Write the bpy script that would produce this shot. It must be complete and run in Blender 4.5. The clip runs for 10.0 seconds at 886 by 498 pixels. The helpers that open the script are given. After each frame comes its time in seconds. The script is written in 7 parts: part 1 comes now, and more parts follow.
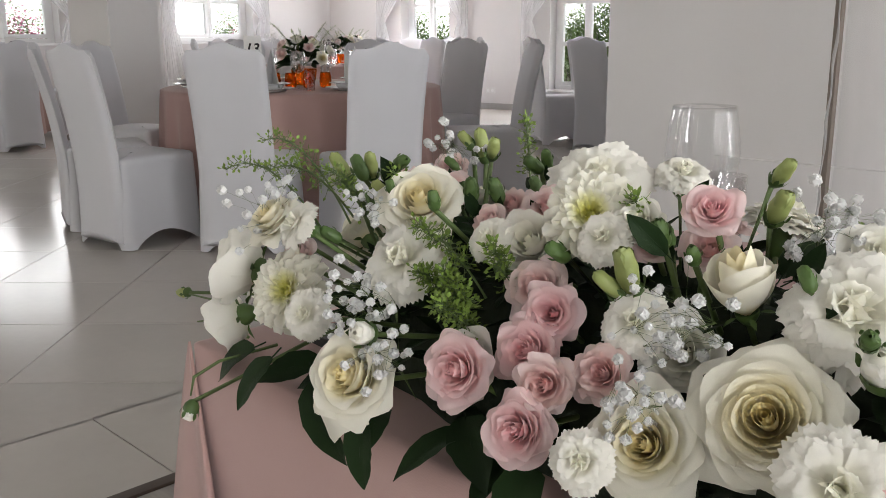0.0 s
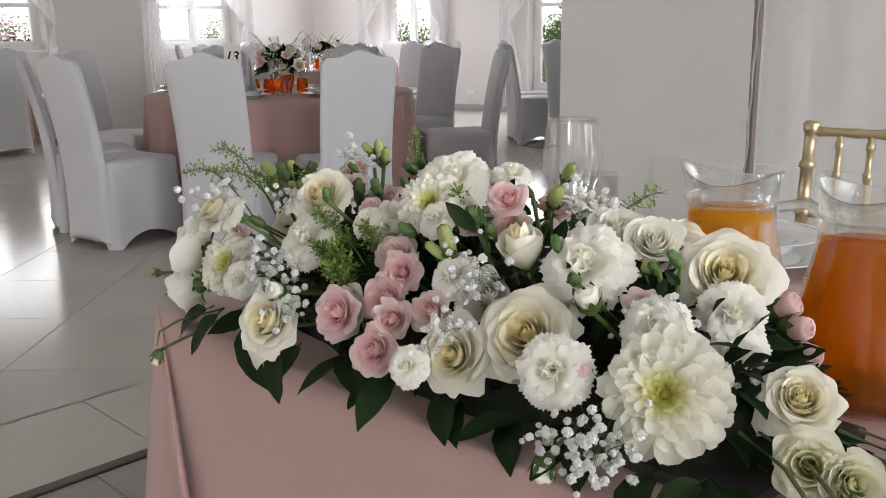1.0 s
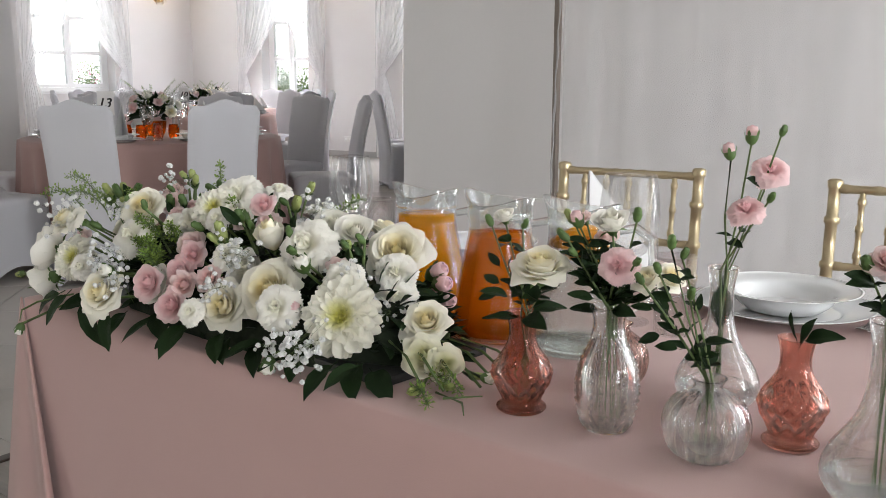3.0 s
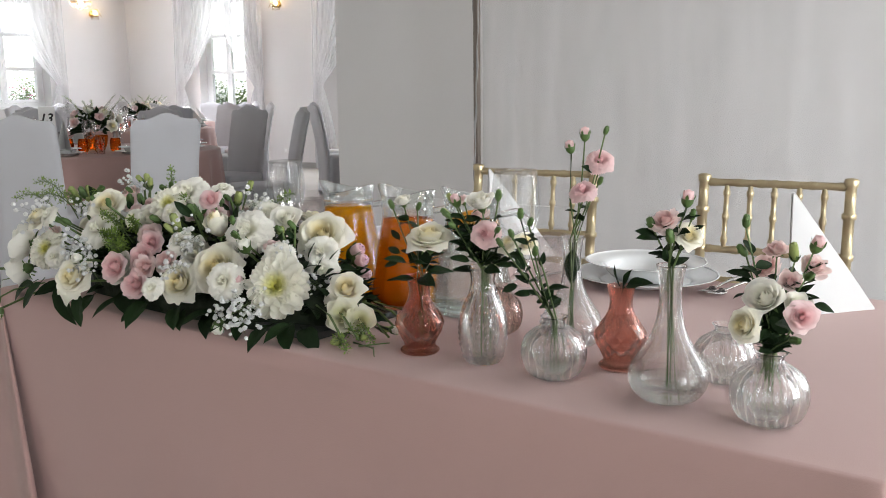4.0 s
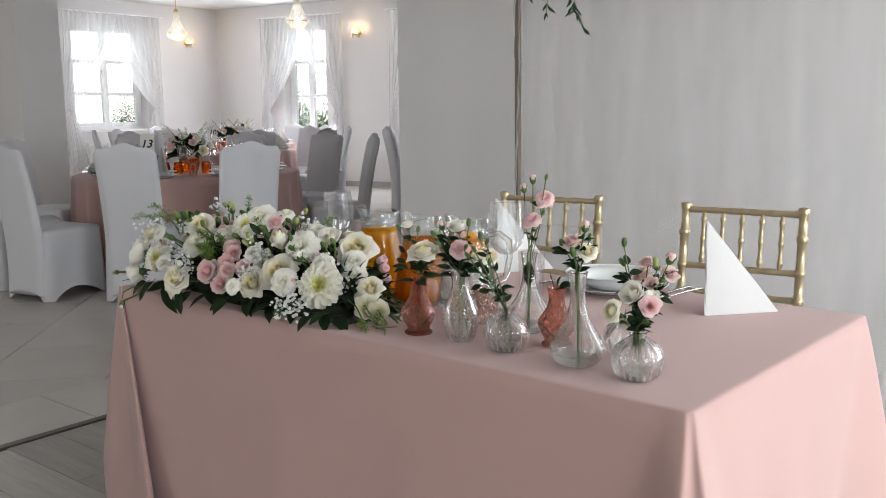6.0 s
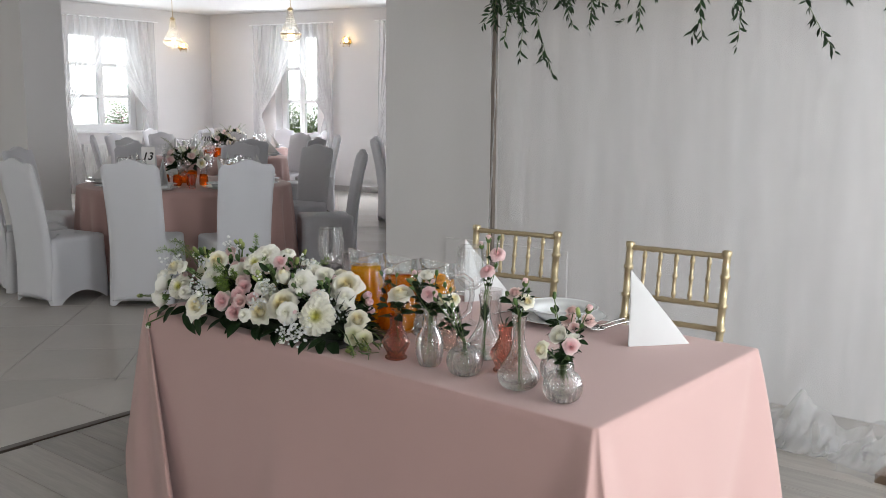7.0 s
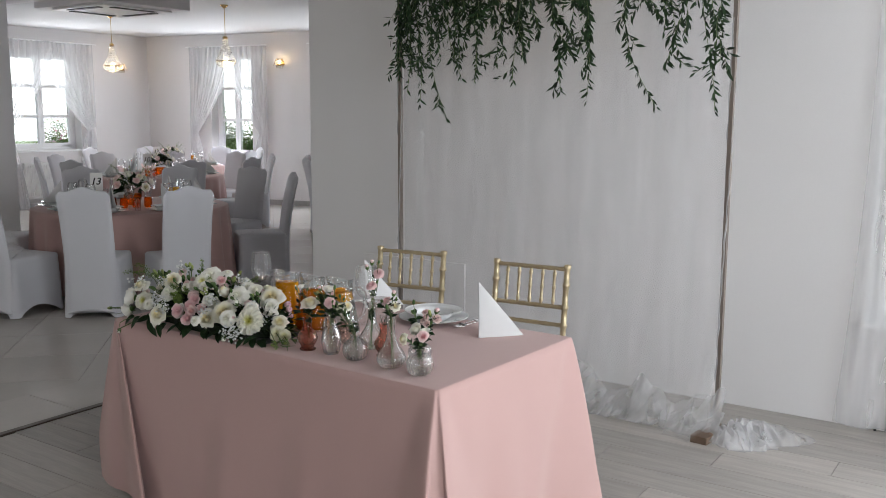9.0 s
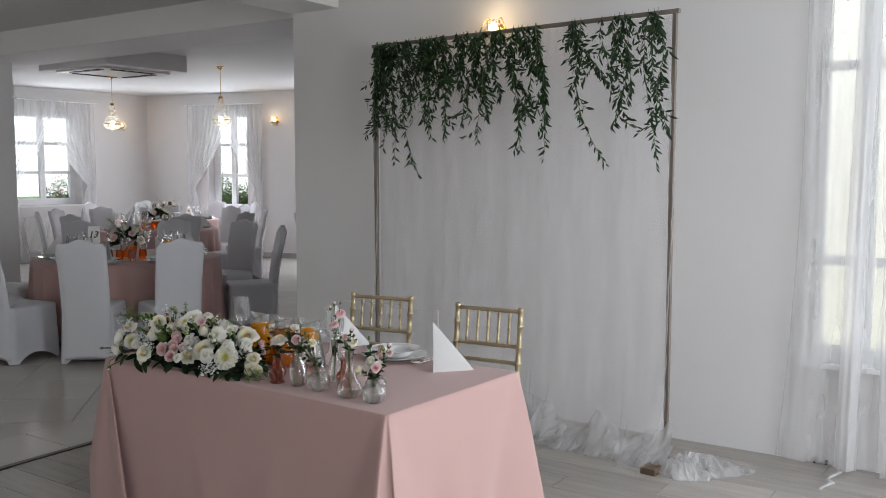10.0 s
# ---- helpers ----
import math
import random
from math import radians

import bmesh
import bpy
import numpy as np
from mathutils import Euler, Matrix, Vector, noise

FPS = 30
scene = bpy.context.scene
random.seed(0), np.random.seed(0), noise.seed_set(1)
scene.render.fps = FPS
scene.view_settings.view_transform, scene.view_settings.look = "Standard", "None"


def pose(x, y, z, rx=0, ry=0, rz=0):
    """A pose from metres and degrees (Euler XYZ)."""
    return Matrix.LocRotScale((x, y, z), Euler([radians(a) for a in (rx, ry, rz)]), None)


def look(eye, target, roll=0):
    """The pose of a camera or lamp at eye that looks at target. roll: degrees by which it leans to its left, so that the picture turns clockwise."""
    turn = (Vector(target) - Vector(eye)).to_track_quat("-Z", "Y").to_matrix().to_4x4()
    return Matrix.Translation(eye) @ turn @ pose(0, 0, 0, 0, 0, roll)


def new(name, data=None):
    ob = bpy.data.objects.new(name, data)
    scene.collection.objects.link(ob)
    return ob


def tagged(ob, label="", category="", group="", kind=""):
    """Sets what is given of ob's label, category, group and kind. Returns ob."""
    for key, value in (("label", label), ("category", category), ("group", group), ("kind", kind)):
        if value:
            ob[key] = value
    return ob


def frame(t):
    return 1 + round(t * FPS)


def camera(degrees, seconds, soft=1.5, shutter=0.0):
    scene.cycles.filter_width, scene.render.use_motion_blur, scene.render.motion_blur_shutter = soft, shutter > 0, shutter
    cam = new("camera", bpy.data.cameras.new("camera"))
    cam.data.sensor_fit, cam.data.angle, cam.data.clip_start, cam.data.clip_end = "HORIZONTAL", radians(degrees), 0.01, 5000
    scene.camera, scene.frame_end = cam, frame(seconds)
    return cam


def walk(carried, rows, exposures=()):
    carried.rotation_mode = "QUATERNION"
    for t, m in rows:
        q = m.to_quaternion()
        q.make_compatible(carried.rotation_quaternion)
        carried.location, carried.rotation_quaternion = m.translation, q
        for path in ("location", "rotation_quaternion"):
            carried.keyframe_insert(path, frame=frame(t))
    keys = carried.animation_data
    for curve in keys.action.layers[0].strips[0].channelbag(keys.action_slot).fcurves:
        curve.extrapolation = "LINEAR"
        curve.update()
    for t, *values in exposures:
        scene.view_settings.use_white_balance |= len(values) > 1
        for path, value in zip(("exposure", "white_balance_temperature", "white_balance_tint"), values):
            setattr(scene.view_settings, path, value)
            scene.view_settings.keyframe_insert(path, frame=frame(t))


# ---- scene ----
cam = camera(52.2, 10.0, soft=0.7)
PATH = [
    (0, (-0.786, -0.448, 1.065), (-2.278, 0.802, 0.603), -0.3),
    (0.5, (-0.657, -0.492, 1.082), (-2.145, 0.762, 0.62), -0.7),
    (1, (-0.513, -0.54, 1.106), (-1.99, 0.726, 0.644), -0.8),
    (1.5, (-0.381, -0.569, 1.107), (-1.846, 0.72, 0.665), -0.2),
    (2, (-0.271, -0.59, 1.109), (-1.7, 0.75, 0.706), 0.4),
    (2.5, (-0.155, -0.636, 1.115), (-1.529, 0.77, 0.747), 0.5),
    (2.7, (-0.121, -0.665, 1.119), (-1.474, 0.761, 0.75), 0.4),
    (3.8, (0.137, -0.88, 1.135), (-1.111, 0.647, 0.799), -0.5),
    (4, (0.174, -0.908, 1.131), (-1.058, 0.631, 0.79), -0.6),
    (4.5, (0.265, -0.941, 1.127), (-0.956, 0.608, 0.795), -0.8),
    (5, (0.38, -0.968, 1.134), (-0.91, 0.527, 0.813), -1.4),
    (5.5, (0.5, -1.052, 1.15), (-0.856, 0.388, 0.853), -1.1),
    (5.7, (0.554, -1.107, 1.165), (-0.811, 0.323, 0.865), -1.0),
    (6.8, (0.882, -1.434, 1.355), (-0.472, 0.006, 1.054), 0.3),
    (7, (0.958, -1.488, 1.387), (-0.388, -0.041, 1.081), 0.5),
    (7.5, (1.139, -1.643, 1.481), (-0.193, -0.184, 1.166), 0.6),
    (8, (1.284, -1.794, 1.539), (-0.011, -0.303, 1.226), 0.6),
    (8.5, (1.458, -1.936, 1.571), (0.194, -0.416, 1.266), 0.3),
    (9, (1.679, -2.042, 1.575), (0.431, -0.506, 1.284), 0.2),
    (9.5, (1.895, -2.145, 1.593), (0.648, -0.602, 1.343), 0.2),
    (10, (2.061, -2.235, 1.59), (0.805, -0.688, 1.416), 0.0),
]
walk(cam, [(t, look(eye, target, roll)) for t, eye, target, roll in PATH],
     [(0.0, 0.36, 6560, 10), (2.5, 0.33, 6450, 10), (4.5, 0.2, 6370, 8), (6.0, 0.12, 6330, 8), (7.5, 0.0, 6290, 8), (8.5, -0.14, 6240, 9), (10.0, -0.44, 6190, 9)])

# ---- the building stands turned by BETA about the vertical; u runs along the backdrop wall, v across it ----
BETA = 5.0
BUILD = pose(0, 0, 0, 0, 0, BETA)
WALL_V, PIER_U, STRIP_U = 2.73, -2.985, -2.74
ROOM_U, ROOM_V = 4.6, -5.2
CEIL = 3.0


def bld(u, v, z=0.0, turn=0.0):
    """A pose in the building's own axes."""
    return BUILD @ pose(u, v, z, 0, 0, turn)


# ---- world and lights ----
world = bpy.data.worlds.new("sky")
scene.world = world
world.use_nodes = True
wn = world.node_tree
sky = wn.nodes.new("ShaderNodeTexSky")
sky.sky_type = "NISHITA"
sky.sun_disc = False
sky.sun_elevation = radians(45)
sky.sun_rotation = radians(145)
sky.air_density, sky.dust_density = 1.2, 3.0
wn.links.new(sky.outputs[0], wn.nodes["Background"].inputs[0])
wn.nodes["Background"].inputs[1].default_value = 0.15

sun_data = bpy.data.lights.new("sun", "SUN")
sun_data.energy, sun_data.angle, sun_data.color = 4.5, radians(3), (1.0, 0.96, 0.9)
sun = new("sun", sun_data)
sun.matrix_world = look((0, 0, 8.6), (-5.0, 7.0, 0.0))


def window_light(m, w, h, watts, colour):
    """A lamp for daylight at one window opening, seen or added; m: its middle, -z pointing into the room."""
    d = bpy.data.lights.new("window_daylight", "AREA")
    d.shape, d.size, d.size_y, d.energy, d.color = "RECTANGLE", w, h, watts, colour
    ob = new("window_daylight", d)
    ob.matrix_world = m
    return ob


# ---- materials ----
def material(name, base, rough=0.5, metal=0.0, noise_scale=0.0, vary=0.0, bump=0.0, bump_scale=0.0, rnd=0.0, island=0.0, spec=0.5,
             trans=0.0, sheen=0.0, stretch=(1, 1, 1), fine=0.0, fine_scale=400.0, coat=0.0):
    """A principled material whose colour varies at two scales and from piece to piece."""
    m = bpy.data.materials.new(name)
    m.use_nodes = True
    nt = m.node_tree
    n, l = nt.nodes, nt.links
    p = n["Principled BSDF"]
    p.inputs["Base Color"].default_value = (*base, 1)
    p.inputs["Roughness"].default_value = rough
    p.inputs["Metallic"].default_value = metal
    p.inputs["Specular IOR Level"].default_value = spec
    p.inputs["Sheen Weight"].default_value = sheen
    p.inputs["Coat Weight"].default_value = coat
    co = n.new("ShaderNodeTexCoord")
    mp = n.new("ShaderNodeMapping")
    mp.inputs["Scale"].default_value = stretch
    l.new(co.outputs["Object"], mp.inputs[0])
    last = None
    if vary or rnd or island or fine:
        hsv = n.new("ShaderNodeHueSaturation")
        hsv.inputs["Color"].default_value = (*base, 1)
        total = n.new("ShaderNodeMath")
        total.operation = "ADD"
        total.inputs[0].default_value, total.inputs[1].default_value = 1.0, 0.0
        last = total

        def add(socket, amount):
            nonlocal last
            k = n.new("ShaderNodeMath")
            k.operation = "MULTIPLY_ADD"
            l.new(socket, k.inputs[0])
            k.inputs[1].default_value, k.inputs[2].default_value = 2 * amount, -amount
            s = n.new("ShaderNodeMath")
            s.operation = "ADD"
            l.new(last.outputs[0], s.inputs[0])
            l.new(k.outputs[0], s.inputs[1])
            last = s

        if vary:
            t = n.new("ShaderNodeTexNoise")
            t.inputs["Scale"].default_value, t.inputs["Detail"].default_value = noise_scale, 5
            l.new(mp.outputs[0], t.inputs[0])
            add(t.outputs[0], vary)
        if fine:
            t = n.new("ShaderNodeTexNoise")
            t.inputs["Scale"].default_value, t.inputs["Detail"].default_value = fine_scale, 2
            l.new(mp.outputs[0], t.inputs[0])
            add(t.outputs[0], fine)
        if rnd:
            o = n.new("ShaderNodeObjectInfo")
            add(o.outputs["Random"], rnd)
        if island:
            g = n.new("ShaderNodeNewGeometry")
            add(g.outputs["Random Per Island"], island)
        l.new(last.outputs[0], hsv.inputs["Value"])
        l.new(hsv.outputs[0], p.inputs["Base Color"])
    if bump:
        t = n.new("ShaderNodeTexNoise")
        t.inputs["Scale"].default_value, t.inputs["Detail"].default_value = bump_scale, 4
        l.new(mp.outputs[0], t.inputs[0])
        b = n.new("ShaderNodeBump")
        b.inputs["Strength"].default_value, b.inputs["Distance"].default_value = bump, 0.004
        l.new(t.outputs[0], b.inputs["Height"])
        l.new(b.outputs[0], p.inputs["Normal"])
    if trans:
        tr = n.new("ShaderNodeBsdfTranslucent")
        tr.inputs[0].default_value = (*base, 1)
        if last:
            l.new(hsv.outputs[0], tr.inputs[0])
        mix = n.new("ShaderNodeMixShader")
        mix.inputs[0].default_value = trans
        l.new(p.outputs[0], mix.inputs[1])
        l.new(tr.outputs[0], mix.inputs[2])
        l.new(mix.outputs[0], n["Material Output"].inputs[0])
    return m


def petal_material(name, tip, heart, r0, r1, trans=0.5):
    """Petals: one tint in the heart of the flower, another towards its rim, by the distance from the flower's axis."""
    m = material(name, tip, 0.55, trans=trans, vary=0.06, noise_scale=60, island=0.05, spec=0.2, bump=0.07, bump_scale=220)
    nt = m.node_tree
    n, l = nt.nodes, nt.links
    co = n.new("ShaderNodeTexCoord")
    sq = n.new("ShaderNodeVectorMath")
    sq.operation = "MULTIPLY"
    sq.inputs[1].default_value = (1, 1, 0)
    l.new(co.outputs["Object"], sq.inputs[0])
    ln = n.new("ShaderNodeVectorMath")
    ln.operation = "LENGTH"
    l.new(sq.outputs[0], ln.inputs[0])
    mr = n.new("ShaderNodeMapRange")
    mr.inputs["From Min"].default_value, mr.inputs["From Max"].default_value = r0, r1
    l.new(ln.outputs["Value"], mr.inputs["Value"])
    mx = n.new("ShaderNodeMix")
    mx.data_type = "RGBA"
    mx.inputs["A"].default_value, mx.inputs["B"].default_value = (*heart, 1), (*tip, 1)
    l.new(mr.outputs[0], mx.inputs["Factor"])
    for h in n:
        if h.bl_idname == "ShaderNodeHueSaturation":
            l.new(mx.outputs["Result"], h.inputs["Color"])
    return m


def glass_material(name, tint, clear=0.55, ior=1.45, rough=0.0, bump=0.0, bump_scale=0.0):
    """Vessel glass: refraction, with a share let straight through so that thin walls stay light."""
    m = bpy.data.materials.new(name)
    m.use_nodes = True
    n, l = m.node_tree.nodes, m.node_tree.links
    n.remove(n["Principled BSDF"])
    g = n.new("ShaderNodeBsdfGlass")
    g.inputs["Color"].default_value, g.inputs["IOR"].default_value, g.inputs["Roughness"].default_value = (*tint, 1), ior, rough
    t = n.new("ShaderNodeBsdfTransparent")
    t.inputs[0].default_value = (*tint, 1)
    mix = n.new("ShaderNodeMixShader")
    mix.inputs[0].default_value = clear
    l.new(g.outputs[0], mix.inputs[1])
    l.new(t.outputs[0], mix.inputs[2])
    l.new(mix.outputs[0], n["Material Output"].inputs[0])
    if bump:
        tx = n.new("ShaderNodeTexVoronoi")
        tx.inputs["Scale"].default_value = bump_scale
        co = n.new("ShaderNodeTexCoord")
        l.new(co.outputs["Object"], tx.inputs[0])
        b = n.new("ShaderNodeBump")
        b.inputs["Strength"].default_value, b.inputs["Distance"].default_value = bump, 0.003
        l.new(tx.outputs[0], b.inputs["Height"])
        l.new(b.outputs[0], g.inputs["Normal"])
    return m


def sheer_material(name, base, see, spread):
    """Thin woven cloth: part let through, part scattered on both sides; folds show as denser cloth."""
    m = bpy.data.materials.new(name)
    m.use_nodes = True
    n, l = m.node_tree.nodes, m.node_tree.links
    p = n["Principled BSDF"]
    p.inputs["Base Color"].default_value, p.inputs["Roughness"].default_value = (*base, 1), 0.9
    p.inputs["Specular IOR Level"].default_value = 0.1
    tr = n.new("ShaderNodeBsdfTranslucent")
    tr.inputs[0].default_value = (*base, 1)
    mix = n.new("ShaderNodeMixShader")
    mix.inputs[0].default_value = 0.5
    l.new(p.outputs[0], mix.inputs[1])
    l.new(tr.outputs[0], mix.inputs[2])
    hole = n.new("ShaderNodeBsdfTransparent")
    out = n.new("ShaderNodeMixShader")
    tex = n.new("ShaderNodeTexNoise")
    tex.inputs["Scale"].default_value = 9
    co = n.new("ShaderNodeTexCoord")
    mp = n.new("ShaderNodeMapping")
    mp.inputs["Scale"].default_value = (1, 1, 0.12)
    l.new(co.outputs["Object"], mp.inputs[0])
    l.new(mp.outputs[0], tex.inputs[0])
    mr = n.new("ShaderNodeMapRange")
    mr.inputs["From Min"].default_value, mr.inputs["From Max"].default_value = 0.3, 0.7
    mr.inputs["To Min"].default_value, mr.inputs["To Max"].default_value = see - spread, see + spread
    l.new(tex.outputs[0], mr.inputs["Value"])
    l.new(mr.outputs[0], out.inputs[0])
    l.new(mix.outputs[0], out.inputs[1])
    l.new(hole.outputs[0], out.inputs[2])
    l.new(out.outputs[0], n["Material Output"].inputs[0])
    return m


def glow_material(name, colour, strength):
    m = bpy.data.materials.new(name)
    m.use_nodes = True
    p = m.node_tree.nodes["Principled BSDF"]
    p.inputs["Base Color"].default_value = (*colour, 1)
    p.inputs["Emission Color"].default_value, p.inputs["Emission Strength"].default_value = (*colour, 1), strength
    return m


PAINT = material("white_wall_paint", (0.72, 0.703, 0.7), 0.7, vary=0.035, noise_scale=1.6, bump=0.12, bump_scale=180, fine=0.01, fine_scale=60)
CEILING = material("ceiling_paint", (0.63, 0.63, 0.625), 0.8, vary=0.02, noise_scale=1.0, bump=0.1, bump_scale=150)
TRIM = material("grey_skirting", (0.42, 0.41, 0.4), 0.45, vary=0.06, noise_scale=6)
PVC = material("white_window_plastic", (0.85, 0.85, 0.85), 0.35, vary=0.02, noise_scale=5)
TILE = material("polished_floor_tile", (0.54, 0.51, 0.475), 0.16, spec=0.14, vary=0.09, noise_scale=2.2, fine=0.03, fine_scale=25, rnd=0.05, bump=0.02, bump_scale=12)
GROUT = material("tile_joint", (0.13, 0.115, 0.1), 0.85, vary=0.1, noise_scale=30)
PLANK = material("grey_laminate_plank", (0.36, 0.335, 0.305), 0.34, vary=0.3, noise_scale=2.0, fine=0.16, fine_scale=9, rnd=0.13,
                 stretch=(1.0, 12.0, 1.0), bump=0.12, bump_scale=14)
PLANK_GAP = material("plank_joint", (0.09, 0.08, 0.07), 0.8, vary=0.1, noise_scale=20)
THRESHOLD = material("dark_bronze_threshold", (0.11, 0.085, 0.07), 0.35, metal=0.6, vary=0.1, noise_scale=20)
PINK_CLOTH = material("dusty_pink_tablecloth", (0.505, 0.335, 0.308), 0.85, vary=0.03, noise_scale=5, fine=0.04, fine_scale=900, bump=0.12, bump_scale=700, sheen=0.25, spec=0.2)
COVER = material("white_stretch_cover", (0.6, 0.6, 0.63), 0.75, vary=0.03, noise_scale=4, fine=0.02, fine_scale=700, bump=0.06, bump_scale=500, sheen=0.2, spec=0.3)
GOLD = material("satin_gold_paint", (0.47, 0.39, 0.245), 0.34, metal=0.7, vary=0.1, noise_scale=18, fine=0.05, fine_scale=300, bump=0.05, bump_scale=120)
BRASS = material("brass", (0.62, 0.44, 0.18), 0.25, metal=1.0, vary=0.08, noise_scale=40)
PORCELAIN = material("white_porcelain", (0.82, 0.83, 0.83), 0.12, vary=0.015, noise_scale=12, coat=0.3)
NAPKIN = material("white_paper_napkin", (0.74, 0.74, 0.735), 0.9, vary=0.02, noise_scale=30, bump=0.12, bump_scale=450, trans=0.15)
CARD = material("white_card", (0.8, 0.79, 0.77), 0.7, vary=0.02, noise_scale=30)
INK = material("black_ink", (0.015, 0.014, 0.014), 0.6, vary=0.1, noise_scale=60)
STEEL = material("cutlery_steel", (0.5, 0.49, 0.48), 0.2, metal=1.0, vary=0.05, noise_scale=60)
DARK_PLASTIC = material("dark_vent_plastic", (0.03, 0.03, 0.03), 0.5, vary=0.1, noise_scale=20)
UNIT_WHITE = material("unit_white_plastic", (0.75, 0.75, 0.74), 0.4, vary=0.02, noise_scale=8)
WOOD = material("stained_pine_batten", (0.17, 0.14, 0.118), 0.6, vary=0.25, noise_scale=5, stretch=(8, 8, 0.6), fine=0.1, fine_scale=50, bump=0.2, bump_scale=40)
GLASS = glass_material("clear_glass", (0.97, 0.985, 0.98), 0.62)
THIN_GLASS = glass_material("thin_glass", (0.99, 0.993, 0.993), 0.8)
VASE_GLASS = glass_material("clear_pressed_glass", (0.988, 0.992, 0.99), 0.28)
HOB_GLASS = glass_material("hobnail_glass", (0.985, 0.988, 0.986), 0.15)
RED_GLASS = glass_material("dusky_red_glass", (0.905, 0.72, 0.67), 0.2)
ROSE_GLASS = glass_material("smoky_rose_glass", (0.92, 0.83, 0.8), 0.4)
WATER = glass_material("water", (0.97, 0.985, 0.98), 0.5, ior=1.33)
PANE = glass_material("window_pane", (0.99, 0.995, 0.995), 0.93, ior=1.2)


def juice_material(name, tint, cloud):
    m = bpy.data.materials.new(name)
    m.use_nodes = True
    n, l = m.node_tree.nodes, m.node_tree.links
    p = n["Principled BSDF"]
    p.inputs["Base Color"].default_value, p.inputs["Roughness"].default_value = (*tint, 1), 0.08
    t = n.new("ShaderNodeBsdfTransparent")
    t.inputs[0].default_value = (*tint, 1)
    tr = n.new("ShaderNodeBsdfTranslucent")
    tr.inputs[0].default_value = (*tint, 1)
    tex = n.new("ShaderNodeTexNoise")
    tex.inputs["Scale"].default_value = 14
    mr = n.new("ShaderNodeMapRange")
    mr.inputs["To Min"].default_value, mr.inputs["To Max"].default_value = 0.45, 0.65
    l.new(tex.outputs[0], mr.inputs["Value"])
    a, b = n.new("ShaderNodeMixShader"), n.new("ShaderNodeMixShader")
    l.new(mr.outputs[0], a.inputs[0])
    l.new(p.outputs[0], a.inputs[1])
    l.new(tr.outputs[0], a.inputs[2])
    b.inputs[0].default_value = 1 - cloud
    l.new(a.outputs[0], b.inputs[1])
    l.new(t.outputs[0], b.inputs[2])
    l.new(b.outputs[0], n["Material Output"].inputs[0])
    return m


ORANGE_JUICE = juice_material("orange_juice", (1.0, 0.52, 0.02), 0.85)
AMBER_JUICE = juice_material("apple_juice", (0.96, 0.42, 0.035), 0.3)
SHEER = sheer_material("white_voile", (0.92, 0.92, 0.93), 0.45, 0.1)
THIN_SHEER = sheer_material("thin_white_voile", (0.92, 0.92, 0.93), 0.7, 0.08)
TULLE_HEAP = sheer_material("crumpled_tulle", (0.95, 0.95, 0.96), 0.68, 0.08)
DARK_WOOD = material("stained_board", (0.13, 0.085, 0.055), 0.6, vary=0.2, noise_scale=20, stretch=(8, 1, 8))
TULLE_POOL = sheer_material("gathered_tulle", (0.95, 0.95, 0.96), 0.72, 0.06)
TULLE = sheer_material("white_tulle", (0.94, 0.94, 0.95), 0.84, 0.04)
# Rose heart: petal yellow plus warm light bounced between petals, put into the colour.
CREAM_PETAL = petal_material("cream_rose_petal_lit_heart", (0.95, 0.925, 0.815), (1.0, 0.9, 0.57), 0.08, 0.6, 0.3)
WHITE_PETAL = petal_material("white_petal", (0.95, 0.932, 0.865), (0.94, 0.925, 0.8), 0.05, 0.6, 0.33)
DAHLIA_PETAL = petal_material("dahlia_petal", (0.93, 0.915, 0.83), (0.8, 0.78, 0.24), 0.1, 0.42)
PINK_PETAL = petal_material("blush_pink_petal", (0.93, 0.79, 0.765), (0.9, 0.64, 0.62), 0.08, 0.6)
PALE_PINK = petal_material("pale_pink_petal", (0.93, 0.75, 0.745), (0.9, 0.63, 0.64), 0.1, 0.8)
MAUVE_PETAL = petal_material("mauve_pink_petal", (0.91, 0.76, 0.73), (0.87, 0.66, 0.64), 0.1, 0.7)
GREENISH_PETAL = petal_material("greenish_white_petal", (0.94, 0.925, 0.8), (0.86, 0.86, 0.56), 0.0, 0.6)
BUD_GREEN = material("pale_green_bud", (0.36, 0.42, 0.14), 0.45, vary=0.2, noise_scale=50, trans=0.15, rnd=0.15)
LEAF = material("dark_green_leaf", (0.013, 0.029, 0.009), 0.5, spec=0.16, vary=0.25, noise_scale=40, rnd=0.3, trans=0.12, bump=0.2, bump_scale=90)
CALYX = material("green_calyx", (0.085, 0.15, 0.038), 0.5, vary=0.2, noise_scale=60, rnd=0.15, trans=0.1)
STEM = material("flower_stem", (0.1, 0.15, 0.045), 0.55, vary=0.2, noise_scale=60)
FRESH = material("fresh_green_sprig", (0.2, 0.3, 0.055), 0.55, vary=0.2, noise_scale=80, island=0.3, trans=0.2)
GYPSO = material("gypsophila_white", (0.86, 0.86, 0.85), 0.8, vary=0.05, noise_scale=100, island=0.05, trans=0.3)
FOAM = material("green_moss", (0.012, 0.02, 0.008), 0.95, vary=0.4, noise_scale=60, bump=0.8, bump_scale=80)
GARLAND = material("garland_leaf", (0.017, 0.04, 0.014), 0.5, island=0.5, vary=0.2, noise_scale=12, trans=0.06, spec=0.3)
CRYSTAL = glass_material("crystal_beads", (0.97, 0.95, 0.9), 0.35, ior=1.5)
BULB = glow_material("warm_bulb", (1.0, 0.72, 0.38), 18.0)
